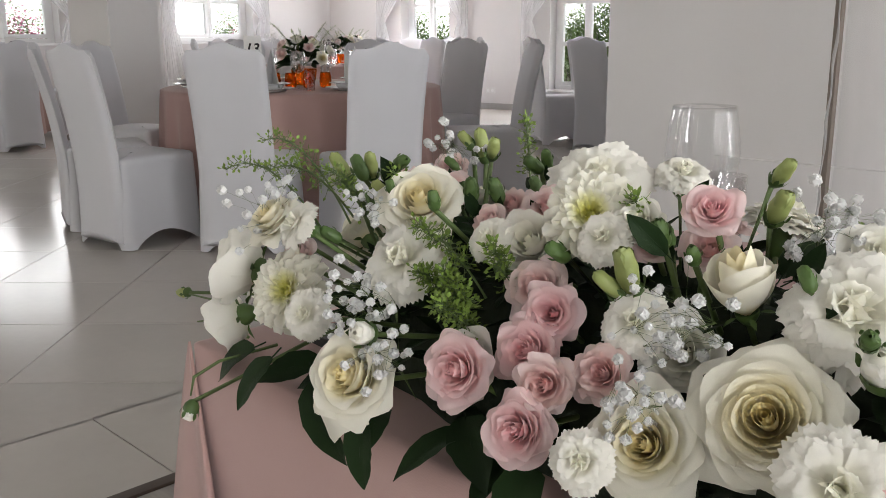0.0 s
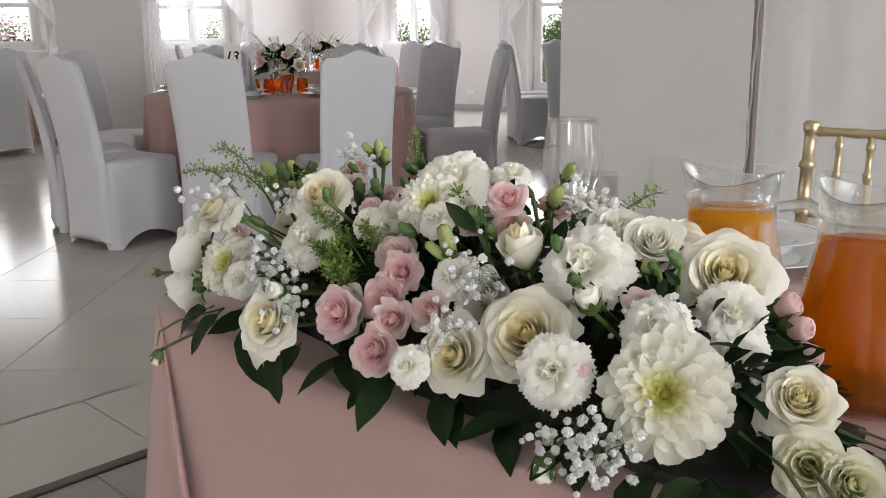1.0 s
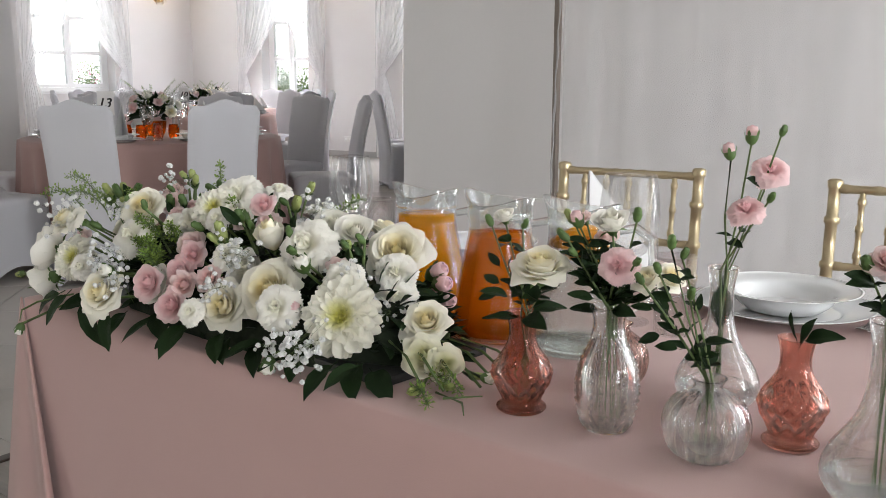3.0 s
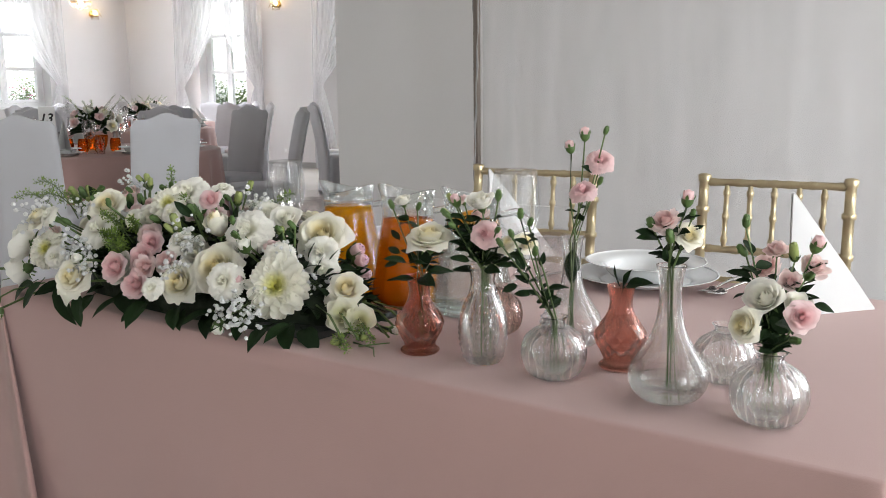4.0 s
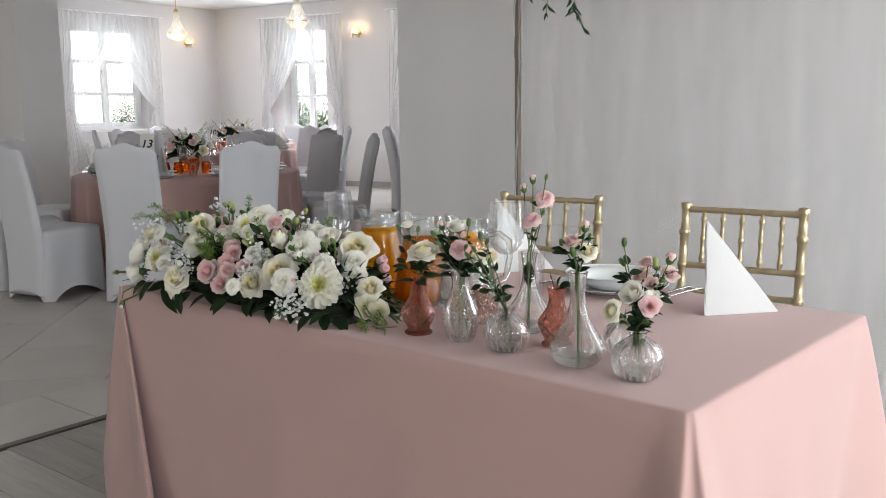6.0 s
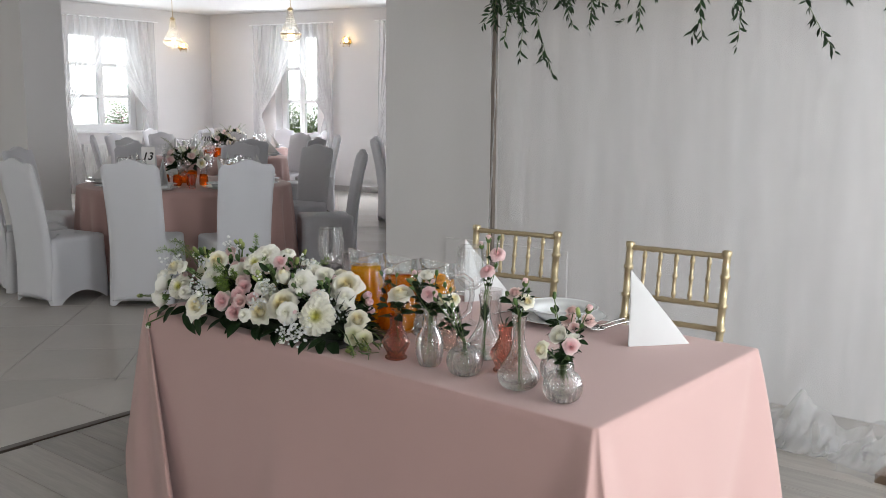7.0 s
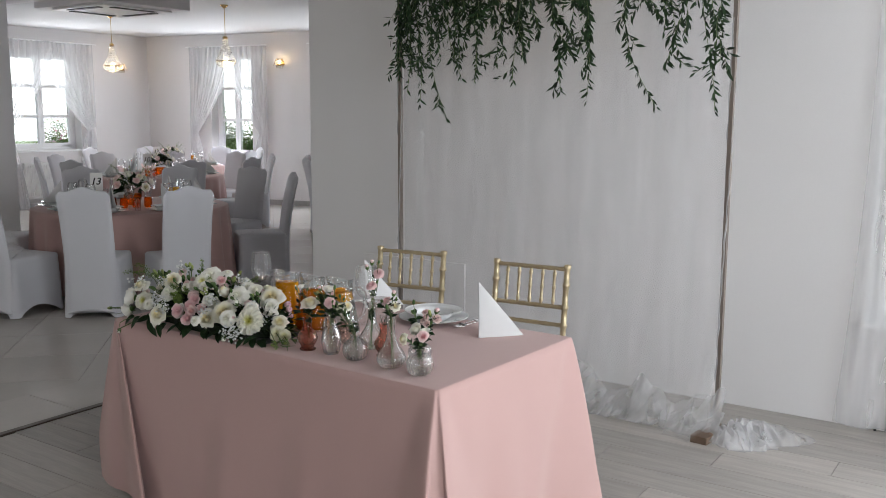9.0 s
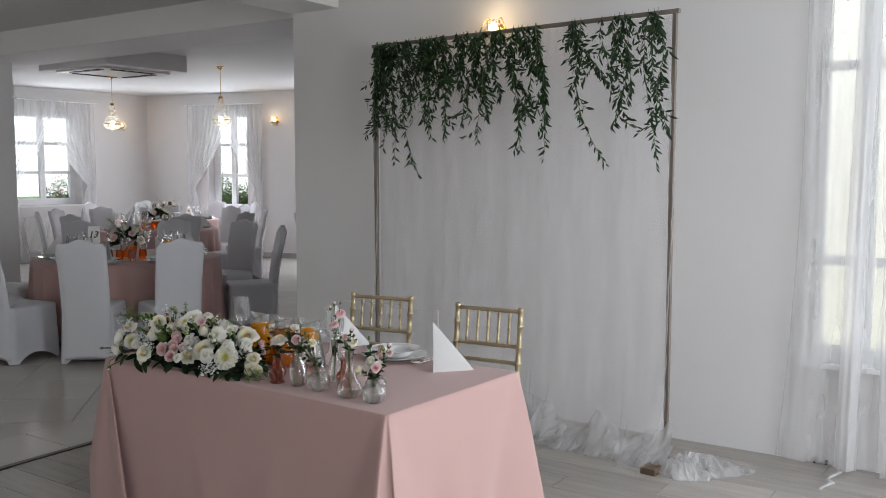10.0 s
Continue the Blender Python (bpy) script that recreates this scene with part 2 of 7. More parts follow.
FOLIAGE = material("garden_foliage", (0.13, 0.2, 0.055), 0.7, island=0.5, vary=0.3, noise_scale=3, trans=0.2)
BLOOM = material("garden_blossom", (0.6, 0.2, 0.32), 0.7, island=0.3, vary=0.3, noise_scale=5, trans=0.2)
GRASS = material("garden_lawn", (0.07, 0.11, 0.03), 0.9, vary=0.35, noise_scale=1.2, fine=0.2, fine_scale=30, bump=0.4, bump_scale=60)
STONE_WALL = material("neighbour_render", (0.42, 0.38, 0.33), 0.85, vary=0.1, noise_scale=1)
NEIGHBOUR = material("pale_render", (0.86, 0.84, 0.78), 0.85, vary=0.05, noise_scale=1)
ROOF_RED = material("neighbour_roof", (0.34, 0.12, 0.08), 0.8, vary=0.2, noise_scale=6)
AMBER_GLASS = glass_material("amber_glass", (0.93, 0.6, 0.3), 0.35)
CITRUS = material("orange_slice", (0.85, 0.38, 0.03), 0.5, vary=0.15, noise_scale=80, trans=0.3)


# ---- mesh tools ----
def empty(name, m=None):
    ob = new(name)
    ob.empty_display_size = 0.05
    if m is not None:
        ob.matrix_world = m
    return ob


def mesh_from(name, verts, faces, mats, smooth=True, slots=None):
    me = bpy.data.meshes.new(name)
    me.from_pydata(verts, [], faces)
    for k in mats if isinstance(mats, (list, tuple)) else (mats,):
        me.materials.append(k)
    if smooth:
        me.polygons.foreach_set("use_smooth", [True] * len(me.polygons))
    if slots is not None:
        me.polygons.foreach_set("material_index", slots)
    me.update()
    return me


def from_bm(name, bm, mat, smooth=False):
    me = bpy.data.meshes.new(name)
    bm.normal_update()
    bm.to_mesh(me)
    bm.free()
    me.materials.append(mat)
    if smooth:
        me.polygons.foreach_set("use_smooth", [True] * len(me.polygons))
    return me


def part(name, mesh, parent=None, m=None, label=""):
    """Links a mesh as one object under its thing (m: its pose in the thing's own axes)."""
    ob = new(name, mesh)
    if parent is not None:
        ob.parent = parent
    if m is not None:
        ob.matrix_local = m
    if label:
        ob["label"] = label
    return ob


class Geo:
    """Gathers vertices and faces of one mesh, with a material slot for each face."""

    def __init__(self):
        self.v, self.f, self.s = [], [], []

    def grid(self, rows, slot=0, close=False):
        """rows: lists of points, all of one length."""
        base, nr, nc = len(self.v), len(rows), len(rows[0])
        for r in rows:
            self.v.extend(r)
        for i in range(nr - 1):
            for j in range(nc if close else nc - 1):
                k = (j + 1) % nc
                self.f.append((base + i * nc + j, base + i * nc + k, base + (i + 1) * nc + k, base + (i + 1) * nc + j))
                self.s.append(slot)
        return base

    def poly(self, pts, slot=0):
        b = len(self.v)
        self.v.extend(pts)
        self.f.append(tuple(range(b, b + len(pts))))
        self.s.append(slot)

    def tube(self, pts, radii, seg=5, slot=0):
        rows = []
        for i, p in enumerate(pts):
            a = Vector(pts[max(i - 1, 0)])
            b = Vector(pts[min(i + 1, len(pts) - 1)])
            d = (b - a).normalized()
            x = d.orthogonal().normalized()
            y = d.cross(x)
            r = radii[i] if isinstance(radii, (list, tuple)) else radii
            rows.append([tuple(Vector(p) + r * (math.cos(2 * math.pi * j / seg) * x + math.sin(2 * math.pi * j / seg) * y)) for j in range(seg)])
        # keep the rings from twisting
        for i in range(1, len(rows)):
            best = min(range(seg), key=lambda k: (Vector(rows[i][k]) - Vector(rows[i - 1][0])).length)
            rows[i] = rows[i][best:] + rows[i][:best]
        self.grid(rows, slot, True)
        self.poly(rows[0][::-1], slot)
        self.poly(rows[-1], slot)

    def blob(self, c, r, seg=6, rings=4, slot=0, squash=1.0):
        rows = []
        for i in range(rings + 1):
            a = math.pi * i / rings
            rr = max(math.sin(a), 0.02) * r
            rows.append([(c[0] + rr * math.cos(2 * math.pi * j / seg), c[1] + rr * math.sin(2 * math.pi * j / seg), c[2] - r * squash * math.cos(a)) for j in range(seg)])
        self.grid(rows, slot, True)

    def box(self, lo, hi, slot=0):
        (x0, y0, z0), (x1, y1, z1) = lo, hi
        b = len(self.v)
        self.v.extend([(x0, y0, z0), (x1, y0, z0), (x1, y1, z0), (x0, y1, z0), (x0, y0, z1), (x1, y0, z1), (x1, y1, z1), (x0, y1, z1)])
        for q in ((3, 2, 1, 0), (4, 5, 6, 7), (0, 1, 5, 4), (1, 2, 6, 5), (2, 3, 7, 6), (3, 0, 4, 7)):
            self.f.append(tuple(b + k for k in q))
            self.s.append(slot)

    def mesh(self, name, mats, smooth=True):
        return mesh_from(name, self.v, self.f, mats, smooth, self.s)


def box_mesh(name, size, mat, bevel=0.004, centre=(0, 0, 0)):
    """A box with its lower middle at the origin and softened edges."""
    bm = bmesh.new()
    bmesh.ops.create_cube(bm, size=1)
    for v in bm.verts:
        v.co = Vector((v.co.x * size[0] + centre[0], v.co.y * size[1] + centre[1], (v.co.z + 0.5) * size[2] + centre[2]))
    if bevel:
        bmesh.ops.bevel(bm, geom=bm.edges[:], offset=min(bevel, 0.3 * min(size)), segments=2, affect="EDGES", profile=0.7)
    return from_bm(name, bm, mat)


def lathe(name, profile, mat, seg=32, ribs=0, depth=0.0, rib_range=(0, 1), smooth=True, close_bottom=True, relief=""):
    """Turns a profile of (radius, height); ribs: flutes of that depth on the outer wall between the heights of rib_range."""
    g = Geo()
    rows = []
    for i, (r, h) in enumerate(profile):
        row = []
        for j in range(seg):
            a = 2 * math.pi * j / seg
            rr = r
            if ribs and i < len(profile) / 2 and rib_range[0] < h < rib_range[1]:
                fade = min(1, (h - rib_range[0]) / 0.01, (rib_range[1] - h) / 0.01)
                cut = 0.5 + 0.5 * math.cos(ribs * a)
                if relief == "knobs":
                    cut = 1 - max(0.0, math.cos(ribs * a)) ** 0.7 * (0.5 + 0.5 * math.cos(2 * math.pi * h / 0.0085)) ** 0.6
                elif relief == "diamonds":
                    cut = max(abs(math.cos(ribs / 2 * a + h * 150)), abs(math.cos(ribs / 2 * a - h * 150))) ** 6
                rr = r * (1 - depth * fade * cut)
            row.append((rr * math.cos(a), rr * math.sin(a), h))
        rows.append(row)
    g.grid(rows, 0, True)
    if close_bottom:
        g.poly(rows[0][::-1])
        g.poly(rows[-1])
    return g.mesh(name, mat, smooth)


def shell(profile, wall):
    """A closed vessel profile: up the outside, over the rim and down the inside to a thick floor."""
    inner = [(max(r - wall, 0.001), max(h, profile[0][1] + 1.5 * wall)) for r, h in reversed(profile)]
    return profile + inner


def smooth_profile(points, n=28):
    """A smooth curve through (radius, height) points."""
    out = []
    k = len(points)
    for i in range(n):
        t = i / (n - 1) * (k - 1)
        a = min(int(t), k - 2)
        f = t - a
        p = [Vector(points[min(max(a + d, 0), k - 1)]) for d in (-1, 0, 1, 2)]
        q = 0.5 * (2 * p[1] + (p[2] - p[0]) * f + (2 * p[0] - 5 * p[1] + 4 * p[2] - p[3]) * f * f + (3 * p[1] - p[0] - 3 * p[2] + p[3]) * f**3)
        out.append((max(q.x, 0.0005), q.y))
    return out


def aim(axis, spin=0.0):
    """A turn that lays the z axis along axis."""
    return Vector(axis).normalized().to_track_quat("Z", "Y").to_matrix().to_4x4() @ pose(0, 0, 0, 0, 0, spin)


def at(x, y, z, axis=(0, 0, 1), size=1.0, spin=0.0):
    return Matrix.Translation((x, y, z)) @ aim(axis, spin) @ Matrix.Diagonal((size, size, size, 1))


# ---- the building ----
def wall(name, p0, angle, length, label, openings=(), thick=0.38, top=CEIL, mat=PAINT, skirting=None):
    """A wall that starts at p0 and runs along angle, the room on its right; openings: (from, to, sill, head)."""
    m = Matrix.Translation((*p0, 0)) @ pose(0, 0, 0, 0, 0, angle)
    g = Geo()
    x = 0.0
    for a, b, lo, hi in sorted(openings):
        if a > x:
            g.box((x, 0, -0.05), (a, thick, top))
        if lo > 0:
            g.box((a, 0, -0.05), (b, thick, lo))
        g.box((a, 0, hi), (b, thick, top))
        x = b
    g.box((x, 0, -0.05), (length, thick, top))
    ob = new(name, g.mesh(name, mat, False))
    ob.matrix_world = m
    tagged(ob, label, "wall", kind="structure")
    if skirting:
        k = Geo()
        for a, b in skirting:
            k.box((a, -0.014, 0.0), (b, 0.001, 0.09))
        s = new("baseboard", k.mesh("baseboard", TRIM, False))
        s.matrix_world = m
        tagged(s, "grey tiled skirting along the foot of the wall", "baseboard", kind="structure")
    return m


def bxy(u, v):
    p = BUILD @ Vector((u, v, 0))
    return (p.x, p.y)


CORNER = (-13.43, 7.80)
R_ANGLE, L_ANGLE = 16.0, 95.0
L_LEN = 12.0
dl = radians(L_ANGLE)
L_START = (CORNER[0] - L_LEN * math.cos(dl), CORNER[1] - L_LEN * math.sin(dl))
WIN_R = [(1.42, 2.30, 0.3, 2.68), (3.96, 4.93, 0.3, 2.68)]
WIN_L = [(L_LEN - 5.62, L_LEN - 4.36, 0.98, 2.62), (L_LEN - 2.73, L_LEN - 1.45, 0.98, 2.62)]
WIN_B = [(0.752 - PIER_U, 2.061 - PIER_U, 0.555, 2.72)]
WIN_E = [(1.2, 3.0, 0.5, 2.62), (4.0, 5.8, 0.5, 2.62)]
# South windows are assumed, unseen, and added to fill the table's left and front.
FILL_WIN_S = [(9.5, 11.0, 0.5, 2.62), (12.5, 14.0, 0.5, 2.62)]

m_back = wall("wall_backdrop", bxy(PIER_U, WALL_V), BETA, ROOM_U - PIER_U + 0.38, "white painted wall with a window, behind the couple's table", WIN_B)
m_east = wall("wall_east", bxy(ROOM_U, WALL_V), BETA - 90, WALL_V - ROOM_V + 0.38, "white painted wall with tall windows", WIN_E)
m_south = wall("wall_south", bxy(ROOM_U, ROOM_V), BETA + 180, 18.4, "unseen white painted wall with windows added for fill light", FILL_WIN_S)
m_left = wall("wall_hall_west", L_START, L_ANGLE, L_LEN + 0.1, "white painted hall wall with curtained windows", WIN_L, skirting=[(0, L_LEN)])
m_right = wall("wall_hall_north", CORNER, R_ANGLE, 11.0, "white painted hall wall with tall curtained windows", WIN_R, skirting=[(0, 1.42), (2.30, 3.96), (4.93, 10.5)])
wall("wall_hall_east", bxy(PIER_U, 10.6), BETA - 90, 10.6 - WALL_V - 0.382, "white painted wall that closes the hall")


def slab(name, pts, z0, z1, mat, label, category):
    g = Geo()
    lo, hi = [(x, y, z0) for x, y in pts], [(x, y, z1) for x, y in pts]
    g.poly(lo[::-1])
    g.poly(hi)
    n = len(pts)
    for i in range(n):
        j = (i + 1) % n
        g.poly([lo[i], lo[j], hi[j], hi[i]])
    ob = new(name, g.mesh(name, mat, False))
    return tagged(ob, label, category, kind="structure")


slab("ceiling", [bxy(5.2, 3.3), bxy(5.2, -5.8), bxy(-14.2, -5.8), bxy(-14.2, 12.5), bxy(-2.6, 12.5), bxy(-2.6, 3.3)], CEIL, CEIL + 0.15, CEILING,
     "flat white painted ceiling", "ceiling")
floor_hall = slab("floor_hall", [bxy(STRIP_U - 0.02, 3.0), bxy(STRIP_U - 0.02, -5.6), bxy(-13.8, -5.6), bxy(-13.8, 12.0), bxy(-2.7, 12.0)], -0.12, -0.004, GROUT,
                  "polished beige tiles laid on the diagonal", "floor")
floor_room = slab("floor_room", [bxy(STRIP_U + 0.02, 2.8), bxy(STRIP_U + 0.02, -5.6), bxy(5.0, -5.6), bxy(5.0, 2.8)], -0.12, -0.004, PLANK_GAP,
                  "grey laminate floor of long boards", "floor")


def building_block(name, u0, u1, v0, v1, z0, z1, mat, label, category, bevel=0.006):
    ob = new(name, box_mesh(name, (u1 - u0, v1 - v0, z1 - z0), mat, bevel))
    ob.matrix_world = bld((u0 + u1) / 2, (v0 + v1) / 2, z0)
    return tagged(ob, label, category, kind="structure")


building_block("threshold", STRIP_U - 0.02, STRIP_U + 0.02, -5.15, 2.72, -0.05, 0.006, THRESHOLD, "dark bronze strip between tiles and boards", "threshold", 0.003)
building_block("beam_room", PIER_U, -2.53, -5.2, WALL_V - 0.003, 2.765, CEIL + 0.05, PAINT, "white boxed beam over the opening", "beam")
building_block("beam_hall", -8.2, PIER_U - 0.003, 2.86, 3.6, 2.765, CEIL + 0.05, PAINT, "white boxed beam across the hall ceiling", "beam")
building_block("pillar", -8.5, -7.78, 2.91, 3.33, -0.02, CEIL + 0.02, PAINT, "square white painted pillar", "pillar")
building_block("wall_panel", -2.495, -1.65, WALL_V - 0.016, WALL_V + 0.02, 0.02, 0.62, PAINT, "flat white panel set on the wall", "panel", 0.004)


# ---- windows ----
def window(name, wall_m, opening, cols, rows, label, out=0.2, sill=True, fw=0.06, s=0.05, bars=()):
    a, b, lo, hi = opening
    w, h = b - a, hi - lo
    thing = tagged(empty(name, wall_m @ pose(a, 0, lo)), label, "window", kind="structure")
    g = Geo()
    g.box((0, out, 0), (fw, out + 0.07, h))
    g.box((w - fw, out, 0), (w, out + 0.07, h))
    g.box((fw, out, 0), (w - fw, out + 0.07, fw))
    g.box((fw, out, h - fw), (w - fw, out + 0.07, h))
    part("window_frame", g.mesh("window_frame", PVC, False), thing)
    iw, ih = w - 2 * fw, h - 2 * fw
    for c in range(cols):
        x0 = fw + c * iw / cols
        sash = Geo()
        x1 = x0 + iw / cols
        sash.box((x0 + 0.002, out - 0.015, fw + 0.002), (x0 + s, out + 0.05, h - fw - 0.002))
        sash.box((x1 - s, out - 0.015, fw + 0.002), (x1 - 0.002, out + 0.05, h - fw - 0.002))
        zs = [fw + 0.002] + (list(bars) or [fw + ih * r / rows for r in range(1, rows)]) + [h - fw - 0.002]
        for k, z in enumerate(zs):
            d = s if k in (0, rows) else s * 0.55
            z0 = z if k == 0 else (z - s if k == rows else z - d)
            sash.box((x0 + s, out - 0.012, z0), (x1 - s, out + 0.047, z0 + (s if k in (0, rows) else 2 * d)))
        part("sash", sash.mesh("sash", PVC, False), thing)
        for r in range(rows):
            pane = part("pane", box_mesh("pane", (iw / cols - 2 * s, 0.006, zs[r + 1] - zs[r] - 2 * s * 0.6), PANE, 0), thing,
                        pose((x0 + x1) / 2, out + 0.02, zs[r] + s * 0.6))
            pane.visible_shadow = False
    if sill:
        part("window_sill", box_mesh("window_sill", (w + 0.02, out + 0.04, 0.03), PVC, 0.006), thing, pose(w / 2, (out - 0.04) / 2, -0.028))
    return thing


for k, o in enumerate(WIN_R):
    window("window_%d" % (k + 1), m_right, o, 2, 4, "tall white-framed window with small panes")
for k, o in enumerate(WIN_L):
    window("window_%d" % (k + 3), m_left, o, 2, 3, "white-framed two-sash window over a sill")
window("window_5", m_back, WIN_B[0], 5, 3, "tall white-framed window behind voile curtains", 0.05, True, 0.042, 0.042, (0.55, 1.585))
for k, o in enumerate(WIN_E):
    window("window_%d" % (k + 6), m_east, o, 2, 3, "wide white-framed window out of view, placed for its light")
# unseen openings that only carry the added fill lamps
for k, o in enumerate(FILL_WIN_S):
    window("window_%d" % (k + 8), m_south, o, 2, 3, "wide white-framed window out of view, placed for its light")

# The two m_south lamps are added fill, their windows being out of view.
LIGHTS = [(m_right, WIN_R[0], 62, True), (m_right, WIN_R[1], 62, True), (m_left, WIN_L[0], 14, True), (m_left, WIN_L[1], 50, True), (m_back, WIN_B[0], 30, True),
          (m_east, WIN_E[0], 150, False), (m_east, WIN_E[1], 100, False), (m_south, FILL_WIN_S[0], 27, False), (m_south, FILL_WIN_S[1], 27, False)]
for wm, (a, b, lo, hi), watts, near in LIGHTS:
    if near:
        window_light(wm @ pose((a + b) / 2, 0.03, (lo + hi) / 2, -90, 0, 0), b - a - 0.1, hi - lo - 0.1, watts * (0.1 if wm is m_back else 0.13), (0.97, 0.98, 1.0))
    # South fill is tinted warm in place of light bounced onto the table front.
    window_light(wm @ pose((a + b) / 2, -0.17 if near else 0.16, (lo + hi) / 2, -90, 0, 0), b - a - 0.1, hi - lo - 0.1, watts * (0.82 if near and wm is not m_back else 1.0), (0.97, 0.97, 1.0) if near else ((0.965, 0.975, 0.988) if wm is m_east else (1.0, 0.93, 0.84)))


# ---- the couple's table ----
TABLE_TURN, TABLE_L, TABLE_W, TOP = 2.5, 1.652, 0.85, 0.75
TABLE = pose(0, 0, 0, 0, 0, TABLE_TURN)


def cloth_skirt(length, width, top, hem, seed):
    """A cloth over an oblong table; the near right corner stands at the origin."""
    rng = random.Random(seed)
    g = Geo()
    r = 0.012
    pts = []
    corners = [(-r, r, -90), (-r, width - r, 0), (-length + r, width - r, 90), (-length + r, r, 180)]
    n_side = {0: 150, 1: 160, 2: 150, 3: 300}
    for c in range(4):
        cx, cy, a0 = corners[c]
        for k in range(9):
            a = radians(a0 + 90 * k / 8)
            pts.append((cx + r * math.cos(a), cy + r * math.sin(a), math.cos(a), math.sin(a), c, 1.0 - abs(k - 4) / 4 * 0.0, (k - 4) / 4))
        nx, ny, na = corners[(c + 1) % 4]
        a = radians(a0 + 90)
        sx, sy = cx + r * math.cos(a), cy + r * math.sin(a)
        ex, ey = nx + r * math.cos(a), ny + r * math.sin(a)
        m = n_side[c]
        for k in range(1, m):
            f = k / m
            pts.append((sx + (ex - sx) * f, sy + (ey - sy) * f, math.cos(a), math.sin(a), c, 0.0, f))
    n = len(pts)
    # length along the edge
    d = [0.0]
    for i in range(1, n):
        d.append(d[-1] + math.hypot(pts[i][0] - pts[i - 1][0], pts[i][1] - pts[i - 1][1]))
    total = d[-1] + math.hypot(pts[0][0] - pts[-1][0], pts[0][1] - pts[-1][1])
    centre = []
    for c in range(4):
        ids = [i for i, p in enumerate(pts) if p[4] == c and p[5] == 1.0]
        centre.append(d[ids[4]])
    ph = [rng.uniform(0, 6.28) for _ in range(6)]
    levels = 26
    rows = []
    for k in range(levels + 1):
        f = k / levels
        h = top - f * (top - hem)
        drop = 0.004 if k == 0 else 0.0
        row = []
        for i, (x, y, nx, ny, c, is_c, q) in enumerate(pts):
            off = 0.03 * f + 0.006 * math.sqrt(f)
            wave = 0.012 * math.sin(d[i] * 11 + ph[0]) + 0.010 * math.sin(d[i] * 17.3 + ph[1]) + 0.006 * math.sin(d[i] * 31 + ph[2])
            off += wave * f ** 1.4
            if ny < -0.5:
                off *= 1 - 0.75 * math.exp(-(((x + length) / 0.42) ** 2))
            ox, oy = nx * off, ny * off
            for cc in range(4):
                t = (d[i] - centre[cc] + total / 2) % total - total / 2
                ux, uy = ((1, -1), (1, 1), (-1, 1), (-1, -1))[cc]
                # the corner swath stands out as a lobe: a crisp edge on the long side, a soft fall to the short side, one crease down its middle
                t *= (1, -1, 1, -1)[cc]
                edge, w = -0.02 - 0.07 * f, 0.03 + 0.15 * f
                if cc == 0:
                    # two soft lobes parted by one crease, from the corner down
                    w = 0.03 + 0.19 * f
                    lobe = 0.21 * f ** 0.85 * math.exp(-abs(t / w) ** 3) * (1 - 0.5 * math.exp(-((t / (0.16 * w)) ** 2))) if abs(t) < 0.6 else 0.0
                    ox += lobe * 0.55
                    oy -= lobe * 0.8
                elif cc == 3:
                    continue
                elif abs(t) < 0.6:
                    rise = 1 / (1 + math.exp(-(t - edge) / 0.006))
                    fall = math.exp(-((max(0.0, t - edge) / w) ** 2))
                    crease = 1 - 0.5 * math.exp(-(((t - edge - 0.42 * w) / (0.13 * w)) ** 2))
                    lobe = 0.23 * f ** 0.9 * rise * fall * crease
                    ox += lobe * ux * 0.55
                    oy += lobe * uy * 0.8
                    dip = math.exp(-(((t - edge - 1.9 * w) / (0.6 * w)) ** 2))
                    ox -= nx * 0.02 * f * dip
                    oy -= ny * 0.02 * f * dip
            row.append((x + ox, y + oy, h))
        rows.append(row)
    edge = [(x - nx * 0.006, y - ny * 0.006, top + 0.002) for x, y, nx, ny, *_ in pts]
    inner = [(x - nx * 0.011, y - ny * 0.011, top + 0.0025) for x, y, nx, ny, *_ in pts]
    rows = [inner, edge] + rows
    g.grid([row[::-1] for row in rows], 0, True)
    nx_, ny_ = 48, 24
    x0, x1, y0, y1 = -length + 0.011, -0.011, 0.011, width - 0.011
    swell = lambda a, b: 0.0025 + 0.0006 * math.sin(a * 9 + b * 5) * math.sin(math.pi * (a - x0) / (x1 - x0)) * math.sin(math.pi * (b - y0) / (y1 - y0))
    g.grid([[(x0 + (x1 - x0) * i / nx_, y0 + (y1 - y0) * j / ny_, top + swell(x0 + (x1 - x0) * i / nx_, y0 + (y1 - y0) * j / ny_)) for i in range(nx_ + 1)]
            for j in range(ny_ + 1)])
    # the swath at the near left corner: a flap that starts at the corner and laps over the front with a crisp turned edge
    flap = []
    for k in range(31):
        f = k / 30
        e = f ** 0.92
        row = []
        for i in range(25):
            q = i / 24
            soft = 0.016 * e * math.sin(6.5 * q + 0.6) * math.sin(math.pi * q)
            flare = 0.25 * e * (1 - 0.25 * max(0.0, f - 0.72) / 0.28)
            row.append((-length - flare + (flare + 0.25 * e) * q + 0.3 * soft, e * (0.02 * (1 - q) ** 1.4 - 0.078 * q) - 0.002 - 1.3 * soft, top + 0.002 - f * (top - hem)))
        x, y, z = row[-1]
        row += [(x + 0.002 * e, y + 0.003, z), (x - 0.004 * e, y + 0.012 * e + 0.003, z), (x - 0.03 * e, y + 0.03 * e + 0.003, z)]
        flap.append(row)
    g.grid(flap)
    return g.mesh("tablecloth", PINK_CLOTH)


